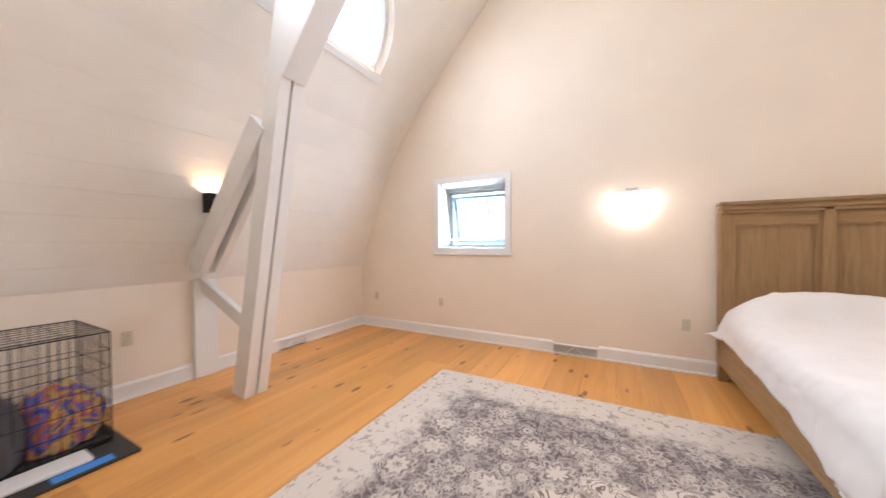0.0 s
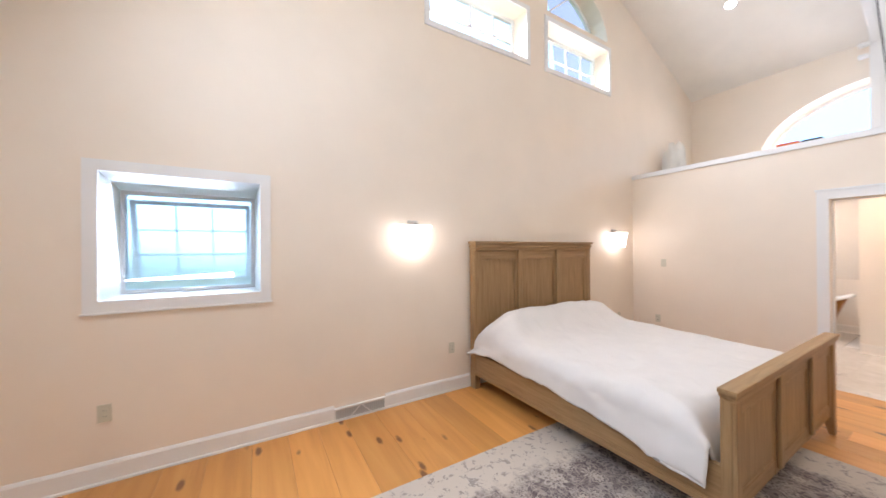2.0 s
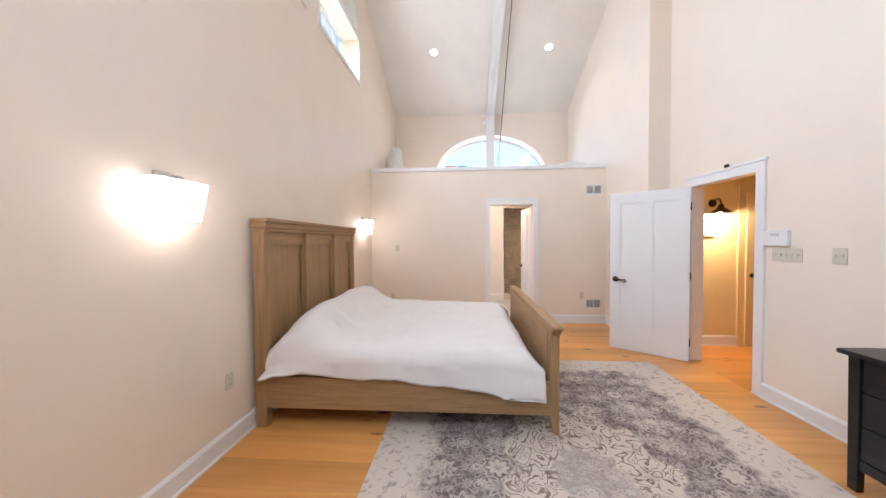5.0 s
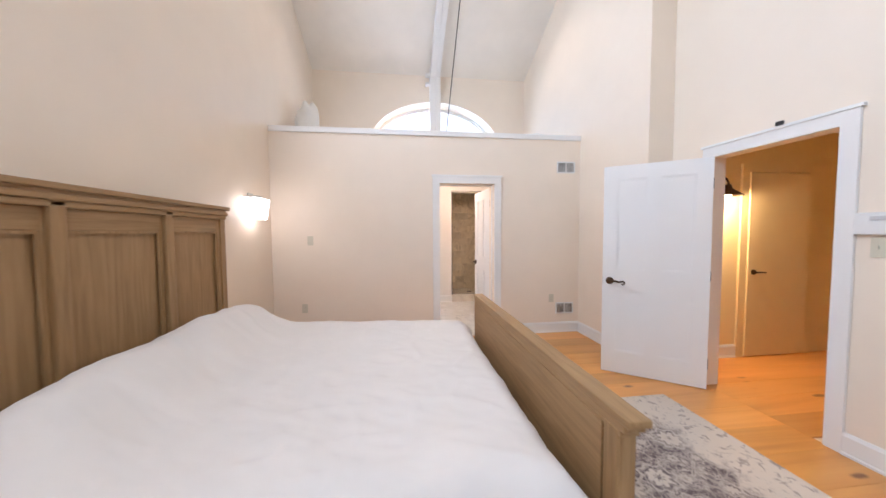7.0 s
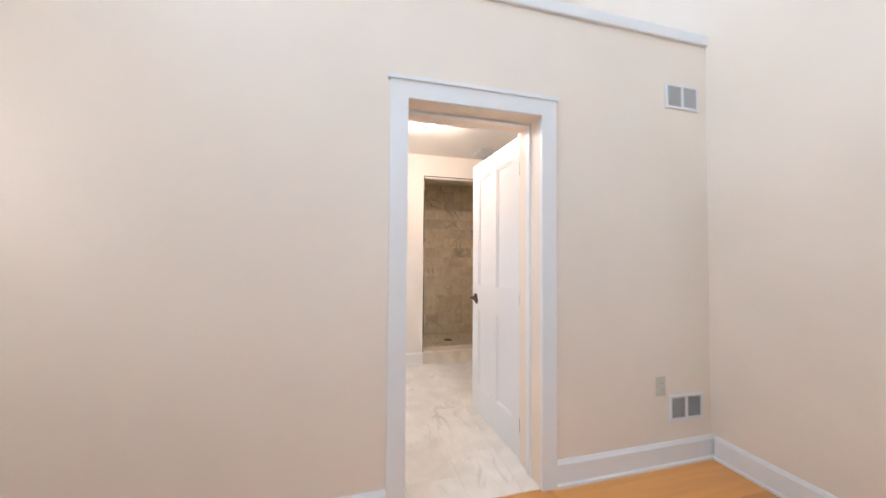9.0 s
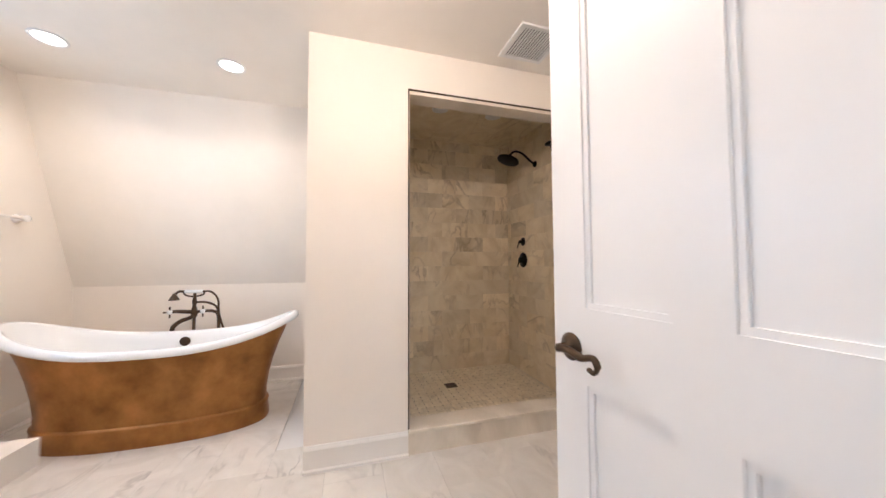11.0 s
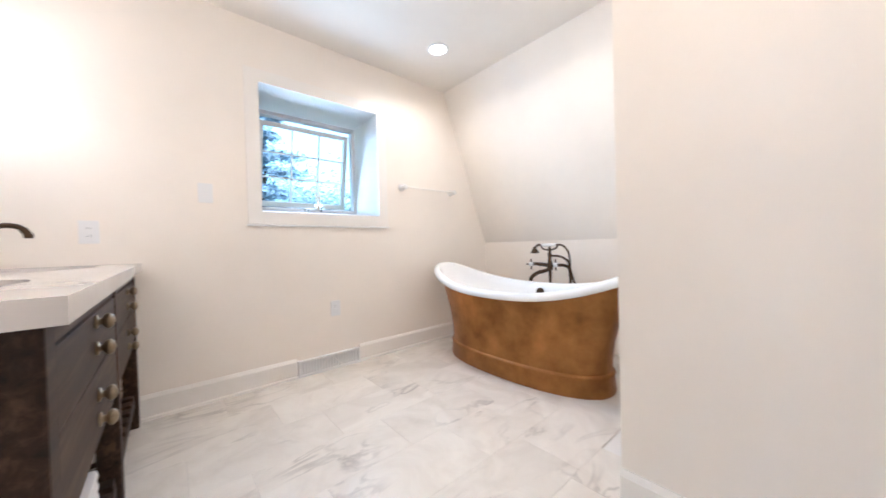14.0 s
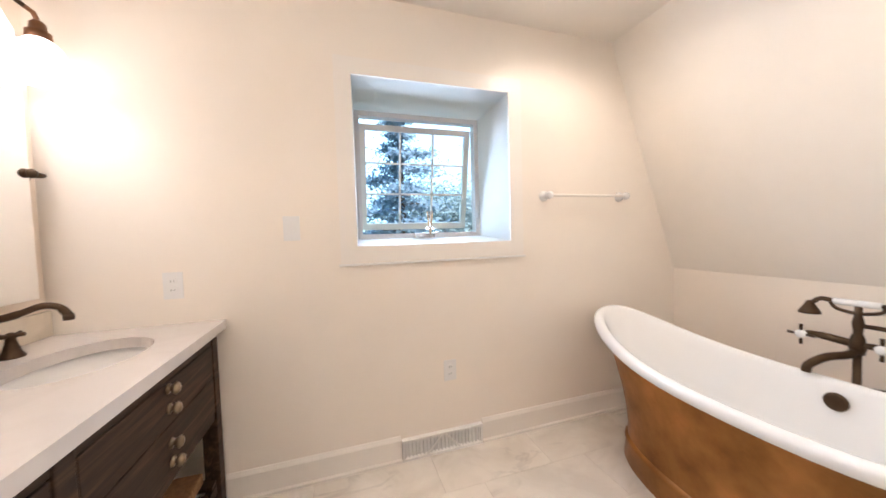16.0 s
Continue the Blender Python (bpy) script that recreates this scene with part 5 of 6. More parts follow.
# things kept on the loft
M_BAG = cloth("canvas", (0.72, 0.69, 0.63))
M_ORANGE = paint("orange_card", (0.75, 0.13, 0.02), 0.5, 0.03, 0.0)
M_TEAL = cloth("teal_cloth", (0.03, 0.22, 0.22))
heap("laundry_bag", (0.85, -0.24, 2.645), (0.17, 0.17, 0.60), M_BAG, "tall off-white canvas bag on the loft", "bag", 2.2)
tagged(part("orange_box", boxes((2.01, -1.47, 3.048, 2.17, -1.21, 3.215, 0.004)), M_ORANGE), "orange cardboard box on the half-round window sill", "box")
tagged(part("black_box", boxes((2.01, -1.71, 3.048, 2.17, -1.50, 3.205, 0.004)), M_DARK), "black box on the half-round window sill", "box")
heap("teal_cushion", (2.12, -2.78, 3.048), (0.12, 0.30, 0.12), M_TEAL, "teal cushion lying on the half-round window sill", "cushion", 6.2)
heap("folded_blanket", (0.55, -3.68, 2.645), (0.22, 0.34, 0.20), M_BAG, "heap of pale blankets on the loft floor", "blanket", 8.8)
# a deep sill board carries them
structure(part("trim_loft_sill", boxes((1.95, -3.60, 2.985, 2.32, -0.96, 3.046, 0.006)), M_TRIM), "white sill of the loft window")

# ---- hall ----
hl = thing("barn_light", "dark bronze gooseneck barn light, switched on", "wall lamp", at=(-1.14, -4.95, 1.86))
bm = bmesh.new()
lathe(bm, [(0.05, -0.001), (0.05, -0.012), (0.02, -0.02)], (0, 0, 0.05), 16, "x")
part("wall_plate", bm, M_BRONZE, hl)
bm = bmesh.new()
tube(bm, spline([(-0.01, 0, 0.05), (-0.06, 0, 0.09), (-0.12, 0, 0.09), (-0.15, 0, 0.04), (-0.15, 0, 0.0)], 5), 0.009)
part("gooseneck", bm, M_BRONZE, hl, "", True)
bm = bmesh.new()
lathe(bm, [(0.025, 0.02), (0.035, -0.02), (0.06, -0.04), (0.125, -0.09), (0.128, -0.095), (0.12, -0.092), (0.05, -0.045), (0.02, -0.02)], (-0.15, 0, 0), 24)
part("shade", bm, M_BRONZE, hl, "", True)
bm = bmesh.new()
lathe(bm, [(0.015, -0.03), (0.035, -0.06), (0.03, -0.085), (0.01, -0.097)], (-0.15, 0, 0), 14)
part("bulb", bm, M_BULB, hl)
th = new("thermostat")
th.matrix_world = axes((-1.141, -4.92, 1.50), (0, 1, 0), (0, 0, 1), (-1, 0, 0))
tagged(th, "small white thermostat on the yellow hall wall", "thermostat")
part("case", boxes((-0.06, -0.03, 0, 0.06, 0.03, 0.022, 0.005)), M_WHITEP, th)
part("display", boxes((-0.025, -0.002, 0.021, 0.025, 0.02, 0.0235)), M_FRAME, th)
# hall door in its casing, further down the wall
hd = structure(thing("door_3", "smooth yellow-lit hall door, shut", "door", at=(-1.15, -5.36, 0)))
# the lamp's yellow is put into the leaf's colour as well
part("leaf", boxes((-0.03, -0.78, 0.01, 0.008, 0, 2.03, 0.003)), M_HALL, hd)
bm = bmesh.new()
lathe(bm, [(0.03, -0.03), (0.028, -0.04), (0.01, -0.045), (0.01, -0.07)], (0, -0.07, 0.95), 14, "x")
tube(bm, [(-0.07, -0.07, 0.95), (-0.07, -0.13, 0.95), (-0.07, -0.18, 0.945)], 0.008)
part("handle", bm, M_BRONZE, hd)
bm = bmesh.new()
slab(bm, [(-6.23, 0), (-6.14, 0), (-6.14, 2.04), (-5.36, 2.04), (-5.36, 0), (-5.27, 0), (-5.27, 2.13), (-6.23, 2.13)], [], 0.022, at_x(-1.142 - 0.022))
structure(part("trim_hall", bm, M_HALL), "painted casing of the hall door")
baseboard("baseboard", -1.141, -5.27, -1.141, Y_S2 - 0.12)


# ---- bathroom ----
def vanity():
    v = thing("vanity", "dark weathered wood double vanity with open slatted shelf", "vanity", at=(0.555, -0.89, 0))
    x0, x1, y0, y1 = -0.29, 0.285, -0.855, 0.855
    for x in (x0, x1 - 0.06):
        for y in (y0, y1 - 0.06, -0.03):
            part("leg", boxes((x, y, 0, x + 0.06, y + 0.06, 0.84, 0.005)), M_VAN, v)
    part("side_panel", boxes((x0 + 0.03, y0 + 0.012, 0.48, x1 - 0.03, y0 + 0.03, 0.84)), M_VAN, v)
    part("side_panel", boxes((x0 + 0.03, y1 - 0.03, 0.48, x1 - 0.03, y1 - 0.012, 0.84)), M_VAN, v)
    part("back_panel", boxes((x0, y0 + 0.03, 0.48, x0 + 0.015, y1 - 0.03, 0.84)), M_VAN, v)
    part("bottom_panel", boxes((x0 + 0.015, y0 + 0.03, 0.485, x1 - 0.04, y1 - 0.03, 0.50)), M_VAN, v)
    part("apron", boxes((x1 - 0.05, y0 + 0.06, 0.796, x1 - 0.004, y1 - 0.06, 0.84, 0.002)), M_VAN, v)
    part("apron", boxes((x1 - 0.05, y0 + 0.06, 0.455, x1 - 0.008, y1 - 0.06, 0.490, 0.003)), M_VAN, v)
    for c in (0, 1):
        a = y0 + 0.064 if c == 0 else 0.034
        e = -0.034 if c == 0 else y1 - 0.064
        for z0, z1, knobs in ((0.652, 0.792, (0.770, 0.704)), (0.494, 0.648, (0.588, 0.526))):
            d = part("drawer", boxes((x1 - 0.04, a, z0, x1 - 0.002, e, z1, 0.003)), M_VAN, v)
            for zk in knobs:
                bm = bmesh.new()
                lathe(bm, [(0.017, 0.0), (0.017, 0.004), (0.009, 0.006), (0.008, 0.012), (0.017, 0.017), (0.020, 0.024), (0.014, 0.032), (0.003, 0.035)], (x1 - 0.002, (a + e) / 2, zk), 16, "x")
                part("knob", bm, M_STEEL2, d, "aged brass round knob", True)
    for x in (x0 + 0.02, x1 - 0.045):
        part("shelf_rail", boxes((x, y0 + 0.06, 0.12, x + 0.03, y1 - 0.06, 0.165, 0.003)), M_VAN, v)
    for i in range(16):
        y = y0 + 0.075 + i * (y1 - y0 - 0.15) / 15
        part("slat", boxes((x0 + 0.022, y - 0.032, 0.166, x1 - 0.018, y + 0.032, 0.184, 0.003)), M_VAN, v)
    return v


M_STEEL2 = metal("aged_brass", (0.30, 0.23, 0.15), 0.36, 0.3, 40)
M_PORC, _, _ = mat_base("porcelain", (0.86, 0.84, 0.81), 0.1)
vanity()
SINKS = (-0.40, -1.36)


def countertop():
    c = thing("countertop", "white veined stone countertop with two oval undermount sinks", "countertop", at=(0.555, -0.94, 0.842))
    inv = Matrix.Translation((-0.555, 0.94, -0.842))
    holes = [[(0.585 + 0.16 * math.cos(2 * math.pi * k / 40), sy + 0.225 * math.sin(2 * math.pi * k / 40)) for k in range(40)] for sy in SINKS]
    bm = bmesh.new()
    slab(bm, rect(0.243, -1.80, 0.872, -0.008), holes, 0.040, at_z(0.842))
    bmesh.ops.transform(bm, matrix=inv, verts=bm.verts)
    part("slab", bm, M_COUNTER, c)
    bm = boxes((0.243, -1.80, 0.8825, 0.262, -0.008, 0.985, 0.003))
    bmesh.ops.transform(bm, matrix=inv, verts=bm.verts)
    part("backsplash", bm, M_CURB, c, "grey veined stone backsplash")
    for sy in SINKS:
        bm = bmesh.new()
        prof = [(0.05, 0.694), (0.25, 0.697), (0.76, 0.704), (1.0, 0.738), (1.09, 0.80), (1.12, 0.8415), (1.05, 0.8415), (1.03, 0.80), (0.95, 0.745), (0.72, 0.715), (0.2, 0.708), (0.06, 0.706)]
        rings = [[bm.verts.new((0.585 + 0.16 * r * math.cos(2 * math.pi * k / 40), sy + 0.225 * r * math.sin(2 * math.pi * k / 40), z)) for k in range(40)] for r, z in prof]
        for a, b in zip(rings, rings[1:]):
            for k in range(40):
                bm.faces.new((a[k], a[(k + 1) % 40], b[(k + 1) % 40], b[k]))
        bm.faces.new(rings[-1])
        bm.faces.new(rings[0])
        bmesh.ops.transform(bm, matrix=inv, verts=bm.verts)
        s = part("basin", bm, M_PORC, c, "white porcelain oval basin", True)
        bm = bmesh.new()
        lathe(bm, [(0.028, 0.709), (0.026, 0.713), (0.012, 0.714)], (0.585, sy, 0), 18)
        bmesh.ops.transform(bm, matrix=inv, verts=bm.verts)
        part("drain", bm, M_BRONZE, s)


countertop()


def faucet(sy):
    f = thing("faucet", "oil-rubbed bronze widespread faucet with cross levers", "faucet", "sink faucets", at=(0.345, sy, 0.8825))
    bm = bmesh.new()
    lathe(bm, [(0.034, 0), (0.034, 0.006), (0.026, 0.02), (0.018, 0.05), (0.016, 0.085), (0.021, 0.092), (0.021, 0.102), (0.016, 0.108), (0.017, 0.150), (0.021, 0.158), (0.019, 0.172), (0.010, 0.182), (0.012, 0.192), (0.007, 0.20), (0.002, 0.202)], (0, 0, 0), 18)
    part("body", bm, M_BRONZE, f, "", True)
    bm = bmesh.new()
    tube(bm, spline([(0.01, 0, 0.150), (0.05, 0, 0.147), (0.10, 0, 0.160), (0.15, 0, 0.178), (0.19, 0, 0.172), (0.212, 0, 0.145)], 5), [0.012] * 10 + [0.0105] * 12 + [0.012] * 4, 10)
    lathe(bm, [(0.013, 0.128), (0.014, 0.14), (0.012, 0.148)], (0.213, 0, 0), 12)
    part("spout", bm, M_BRONZE, f, "", True)
    for s in (-1, 1):
        bm = bmesh.new()
        lathe(bm, [(0.030, 0), (0.030, 0.005), (0.022, 0.02), (0.014, 0.05), (0.012, 0.062), (0.016, 0.068), (0.014, 0.078), (0.004, 0.084)], (0.0, s * 0.10, 0), 16)
        h = part("valve", bm, M_BRONZE, f, "", True)
        bm = bmesh.new()
        tube(bm, [(-0.035, s * 0.10, 0.076), (-0.01, s * 0.10, 0.072), (0.01, s * 0.10, 0.072), (0.035, s * 0.10, 0.076)], [0.007, 0.005, 0.005, 0.007], 8)
        tube(bm, [(0, s * 0.10 - 0.035, 0.076), (0, s * 0.10 - 0.01, 0.072), (0, s * 0.10 + 0.01, 0.072), (0, s * 0.10 + 0.035, 0.076)], [0.007, 0.005, 0.005, 0.007], 8)
        part("lever", bm, M_BRONZE, h, "", True)


for sy in SINKS:
    faucet(sy)


def mirror():
    m = thing("pivot_mirror", "frameless pivot mirror on bronze brackets over the sink", "mirror", at=(0.30, -0.37, 1.52))
    part("glass", boxes((-0.003, -0.25, -0.47, 0.004, 0.25, 0.50, 0.002)), M_MIRROR, m)
    part("backing", boxes((-0.008, -0.25, -0.47, -0.0035, 0.25, 0.50)), M_DARK, m)
    for s in (-1, 1):
        bm = bmesh.new()
        lathe(bm, [(0.028, -0.059), (0.028, -0.052), (0.014, -0.046), (0.010, -0.04)], (0, s * 0.31, 0.0), 16, "x")
        tube(bm, [(-0.045, s * 0.31, 0), (0.0, s * 0.31, 0), (0.012, s * 0.30, 0), (0.012, s * 0.262, 0)], 0.008)
        lathe(bm, [(0.010, 0.0), (0.017, 0.006), (0.018, 0.016), (0.010, 0.026)], (0.002, s * 0.245, 0), 12, "x")
        part("bracket", bm, M_BRONZE, m, "dark bronze mirror bracket", True)


mirror()


def vanity_light():
    v = thing("vanity_light", "three-arm bronze vanity light with clear glass shades, lit", "wall lamp", at=(0.24, -0.37, 2.12))
    bm = boxes((0.001, -0.11, -0.04, 0.02, 0.11, 0.04, 0.006))
    part("wall_plate", bm, M_BRONZE, v)
    bm = bmesh.new()
    tube(bm, [(0.02, 0, 0), (0.10, 0, 0.0)], 0.01)
    tube(bm, [(0.10, -0.24, 0.0), (0.10, 0.24, 0.0)], 0.008)
    part("bar", bm, M_BRONZE, v)
    for y in (-0.23, 0.0, 0.23):
        bm = bmesh.new()
        tube(bm, [(0.10, y, 0.0), (0.125, y, -0.02), (0.135, y, -0.05)], 0.008)
        lathe(bm, [(0.014, -0.05), (0.022, -0.06), (0.024, -0.085), (0.034, -0.09), (0.035, -0.115), (0.03, -0.12)], (0.135, y, 0), 16)
        hld = part("socket", bm, M_COPPER2, v, "copper socket cup", True)
        bm = bmesh.new()
        lathe(bm, [(0.034, -0.118), (0.056, -0.14), (0.072, -0.18), (0.082, -0.265), (0.080, -0.265), (0.068, -0.18), (0.05, -0.142)], (0.135, y, 0), 22)
        sh = part("shade", bm, M_BULB, hld, "bright glass shade", True)
        sh.visible_shadow = False


M_COPPER2 = metal("warm_bronze", (0.28, 0.14, 0.08), 0.4)
vanity_light()


def bathtub():
    """Freestanding slipper tub: white enamel inside with a rolled rim, copper skirt on a plinth."""
    t = thing("bathtub", "freestanding copper bathtub with white enamel inside and rolled rim", "bathtub", at=(2.99, -1.0, 0))
    n = 72

    def rim_z(a):
        s = math.sin(a)
        return 0.60 + 0.165 * abs(s) ** 2.2

    def ring(rx, ry, zf, ex=2.35):
        pts = []
        for k in range(n):
            a = 2 * math.pi * k / n
            c, s = math.cos(a), math.sin(a)
            pts.append(Vector((0.84 * rx * math.copysign(abs(c) ** (2 / ex), c), (ry + 0.05) * math.copysign(abs(s) ** (2 / ex), s), zf(a))))
        return pts

    def skin(bm, rows, cap=False):
        vs = [[bm.verts.new(p) for p in r] for r in rows]
        for a, b in zip(vs, vs[1:]):
            for k in range(n):
                bm.faces.new((a[k], a[(k + 1) % n], b[(k + 1) % n], b[k]))
        if cap:
            bm.faces.new(vs[-1])
        return vs

    def lerp(f):
        return lambda a: 0.135 + (rim_z(a) - 0.04 - 0.135) * f

    bm = bmesh.new()
    rows = []
    for f, rx, ry in ((0, 0.318, 0.605), (0.12, 0.318, 0.605), (0.3, 0.322, 0.62), (0.5, 0.33, 0.65), (0.7, 0.342, 0.69), (0.86, 0.352, 0.73), (1.0, 0.36, 0.755)):
        rows.append(ring(rx, ry, lerp(f)))
    skin(bm, rows)
    part("skirt", bm, M_COPPER, t, "aged copper skirt", True)
    bm = bmesh.new()
    rows = [ring(0.33, 0.62, lambda a: 0.0), ring(0.335, 0.625, lambda a: 0.012), ring(0.328, 0.615, lambda a: 0.10), ring(0.334, 0.622, lambda a: 0.118), ring(0.330, 0.618, lambda a: 0.132), ring(0.312, 0.60, lambda a: 0.138)]
    skin(bm, rows)
    part("plinth", bm, M_COPPER, t, "copper plinth band", True)
    bm = bmesh.new()
    rows = []
    for k in range(11):
        q = math.pi * (-0.25 + 1.45 * k / 10)
        off = 0.030 * math.cos(q)
        zz = 0.030 * math.sin(q)
        rows.append(ring(0.372 + off / 0.84, 0.795 + off, lambda a, zz=zz: rim_z(a) - 0.02 + zz))
    rows = rows[:9]
    for f, rx, ry in ((0.92, 0.325, 0.735), (0.75, 0.315, 0.69), (0.5, 0.30, 0.62), (0.25, 0.275, 0.54), (0.08, 0.22, 0.46), (0.0, 0.12, 0.30)):
        rows.append(ring(rx, ry, lambda a, f=f: 0.16 + (rim_z(a) - 0.16 - 0.02) * f))
    skin(bm, rows, True)
    part("basin", bm, M_ENAMEL, t, "white enamel basin and rolled rim", True)
    bm = bmesh.new()
    lathe(bm, [(0.036, 0.0), (0.036, -0.008), (0.028, -0.012), (0.006, -0.013)], (0.262, -0.02, 0.535), 20, "x")
    part("overflow", bm, M_BRONZE, t, "bronze overflow cover", True)


bathtub()


def tub_filler():
    f = thing("tub_filler", "bronze floor-standing tub faucet with telephone hand shower", "faucet", at=(3.42, -0.99, 0))
    for y in (-0.02, -0.20):
        bm = bmesh.new()
        lathe(bm, [(0.035, 0), (0.034, 0.008), (0.014, 0.016), (0.0125, 0.72 if y == -0.02 else 0.68)], (0, y, 0), 14)
        part("riser", bm, M_BRONZE, f, "", True)
    bm = bmesh.new()
    tube(bm, spline([(0, -0.20, 0.66), (0, -0.19, 0.72), (0, -0.14, 0.745), (0, -0.02, 0.74)], 5), 0.013)
    tube(bm, spline([(0, -0.02, 0.74), (0, 0.10, 0.75), (-0.03, 0.13, 0.75)], 4), [0.016] * 4 + [0.014] * 5)
    lathe(bm, [(0.02, 0.70), (0.026, 0.73), (0.02, 0.77), (0.013, 0.79), (0.018, 0.83), (0.012, 0.86), (0.011, 0.90)], (0, -0.02, 0), 14)
    part("body", bm, M_BRONZE, f, "", True)
    bm = bmesh.new()
    tube(bm, spline([(0, -0.02, 0.72), (-0.04, -0.01, 0.70), (-0.10, 0.03, 0.685), (-0.15, 0.06, 0.65), (-0.155, 0.065, 0.62)], 4), 0.016)
    part("spout", bm, M_BRONZE, f, "", True)
    for y in (0.13, -0.10):
        bm = bmesh.new()
        lathe(bm, [(0.010, 0.0), (0.018, -0.01), (0.018, -0.03), (0.008, -0.036)], (-0.03, y, 0.75), 12, "x")
        hub = part("handle_hub", bm, M_ENAMEL, f, "white porcelain hub", True)
        for a in range(4):
            c, s = math.cos(a * math.pi / 2), math.sin(a * math.pi / 2)
            bm = bmesh.new()
            tube(bm, [(-0.05, y + 0.01 * c, 0.75 + 0.01 * s), (-0.05, y + 0.045 * c, 0.75 + 0.045 * s)], [0.005, 0.007], 8)
            part("spoke", bm, M_BRONZE, hub)
    bm = bmesh.new()
    tube(bm, spline([(0, 0.06, 0.905), (0, 0.04, 0.88), (0, -0.02, 0.87), (0, -0.08, 0.885), (0, -0.09, 0.91)], 4), 0.007)
    part("cradle", bm, M_BRONZE, f)
    bm = bmesh.new()
    tube(bm, [(0, 0.05, 0.912), (0, -0.08, 0.912)], 0.014, 12)
    hs = part("handset_grip", bm, M_ENAMEL, f, "white porcelain hand shower grip", True)
    bm = bmesh.new()
    tube(bm, spline([(0, 0.05, 0.912), (0, 0.09, 0.915), (0, 0.115, 0.895)], 4), 0.010)
    lathe(bm, [(0.010, 0.90), (0.016, 0.885), (0.036, 0.850), (0.037, 0.843), (0.01, 0.842)], (0, 0.125, 0), 16)
    part("handset_head", bm, M_BRONZE, hs, "", True)
    bm = bmesh.new()
    tube(bm, spline([(0, -0.08, 0.912), (0, -0.14, 0.905), (0, -0.19, 0.84), (0, -0.20, 0.72), (0.01, -0.23, 0.60), (0.02, -0.27, 0.50), (0.03, -0.30, 0.40), (0.02, -0.26, 0.36), (0, -0.20, 0.40)], 5), 0.008)
    part("hose", bm, M_BRONZE, f, "", True)
    bm = bmesh.new()
    tube(bm, spline([(0, -0.02, 0.82), (0, -0.10, 0.82), (0, -0.17, 0.79), (0, -0.195, 0.74)], 4), 0.009)
    part("bridge", bm, M_BRONZE, f)
    bm = bmesh.new()
    tube(bm, [(0, -0.02, 0.56), (0, -0.20, 0.59)], 0.007)
    tube(bm, [(0, -0.20, 0.59), (0, -0.33, 0.58)], 0.007)
    lathe(bm, [(0.01, -0.33), (0.018, -0.335), (0.018, -0.355), (0.008, -0.36)], (0, 0, 0.58), 12, "y")
    part("stay", bm, M_BRONZE, f)


tub_filler()

# towel bar, register, plates, diffuser
tb = thing("towel_bar", "white ceramic towel bar on the wall", "towel bar", at=(2.92, -0.001, 1.47))
for s in (-1, 1):
    bm = bmesh.new()
    lathe(bm, [(0.032, 0), (0.032, -0.012), (0.02, -0.02), (0.018, -0.05), (0.024, -0.058), (0.022, -0.075), (0.006, -0.08)], (s * 0.30, 0, 0), 16, "y")
    part("post", bm, M_PORC, tb, "", True)
bm = bmesh.new()
tube(bm, [(-0.30, -0.06, 0), (0.30, -0.06, 0)], 0.009)
part("rod", bm, M_BTRIM, tb)
floor_grille("floor_register", on_north(1.915, 0.0), 0.48, 0.12, "white baseboard air register with a diamond fret", M_WHITEP)
plate("wall_outlet", on_north(0.675, 1.055), 0.075, 0.12, "outlet", "white outlet above the countertop", "outlet", M_WHITEP)
plate("light_switch", on_north(1.17, 1.30), 0.075, 0.12, "switch", "white switch plate on the bathroom wall", "switch", M_WHITEP)
plate("wall_outlet", on_north(1.97, 0.465), 0.075, 0.12, "outlet", "white outlet below the bathroom window", "outlet", M_WHITEP)
plate("light_switch", axes((1.86, BY + 0.0005, 1.28), (-1, 0, 0), (0, 0, 1), (0, 1, 0)), 0.165, 0.12, "switch", "almond three-gang switch plate beside the shower", "switch")
df = thing("reed_diffuser", "small glass reed diffuser on the window sill", "diffuser", at=(1.93, 0.185, 1.233))
M_LIQ = glass("bottle_glass", (0.95, 0.93, 0.9))
bm = boxes((-0.022, -0.022, 0, 0.022, 0.022, 0.065, 0.006))
lathe(bm, [(0.01, 0.06), (0.009, 0.085), (0.011, 0.087)], (0, 0, 0), 12)
part("bottle", bm, M_LIQ, df)
M_REED = wood("reed", (0.4, 0.25, 0.12), (0.55, 0.36, 0.2), (0.62, 0.44, 0.27), "z", 0.7, 0, False, 60)
for i in range(5):
    a = i * 1.3
    bm = bmesh.new()
    tube(bm, [(0.004 * math.cos(a), 0.004 * math.sin(a), 0.02), (0.02 * math.cos(a), 0.012 * math.sin(a), 0.16)], 0.0022, 6)
    part("reed", bm, M_REED, df)
ob = part("tin", boxes((1.845, 0.16, 1.2335, 1.885, 0.2, 1.25, 0.004)), M_FRAME)
tagged(ob, "small grey tin on the window sill", "tin")
# towels on the open shelf
for i, (y, w, h) in enumerate(((-0.62, 0.30, 0.12), (-1.20, 0.34, 0.10))):
    for k in range(3):
        bm = bmesh.new()
        box(bm, 0.40, y - w / 2, 0.1845 + k * h / 3, 0.80, y + w / 2, 0.184 + (k + 1) * h / 3, 0.012)
        tagged(part("folded_towel", bm, M_LINEN), "folded white towel stacked on the vanity shelf", "towel", "shelf towels")
tagged(part("wicker_tray", boxes((0.38, -0.42, 0.186, 0.78, -0.10, 0.235, 0.01)), M_WICK), "brown woven tray on the vanity shelf", "tray")

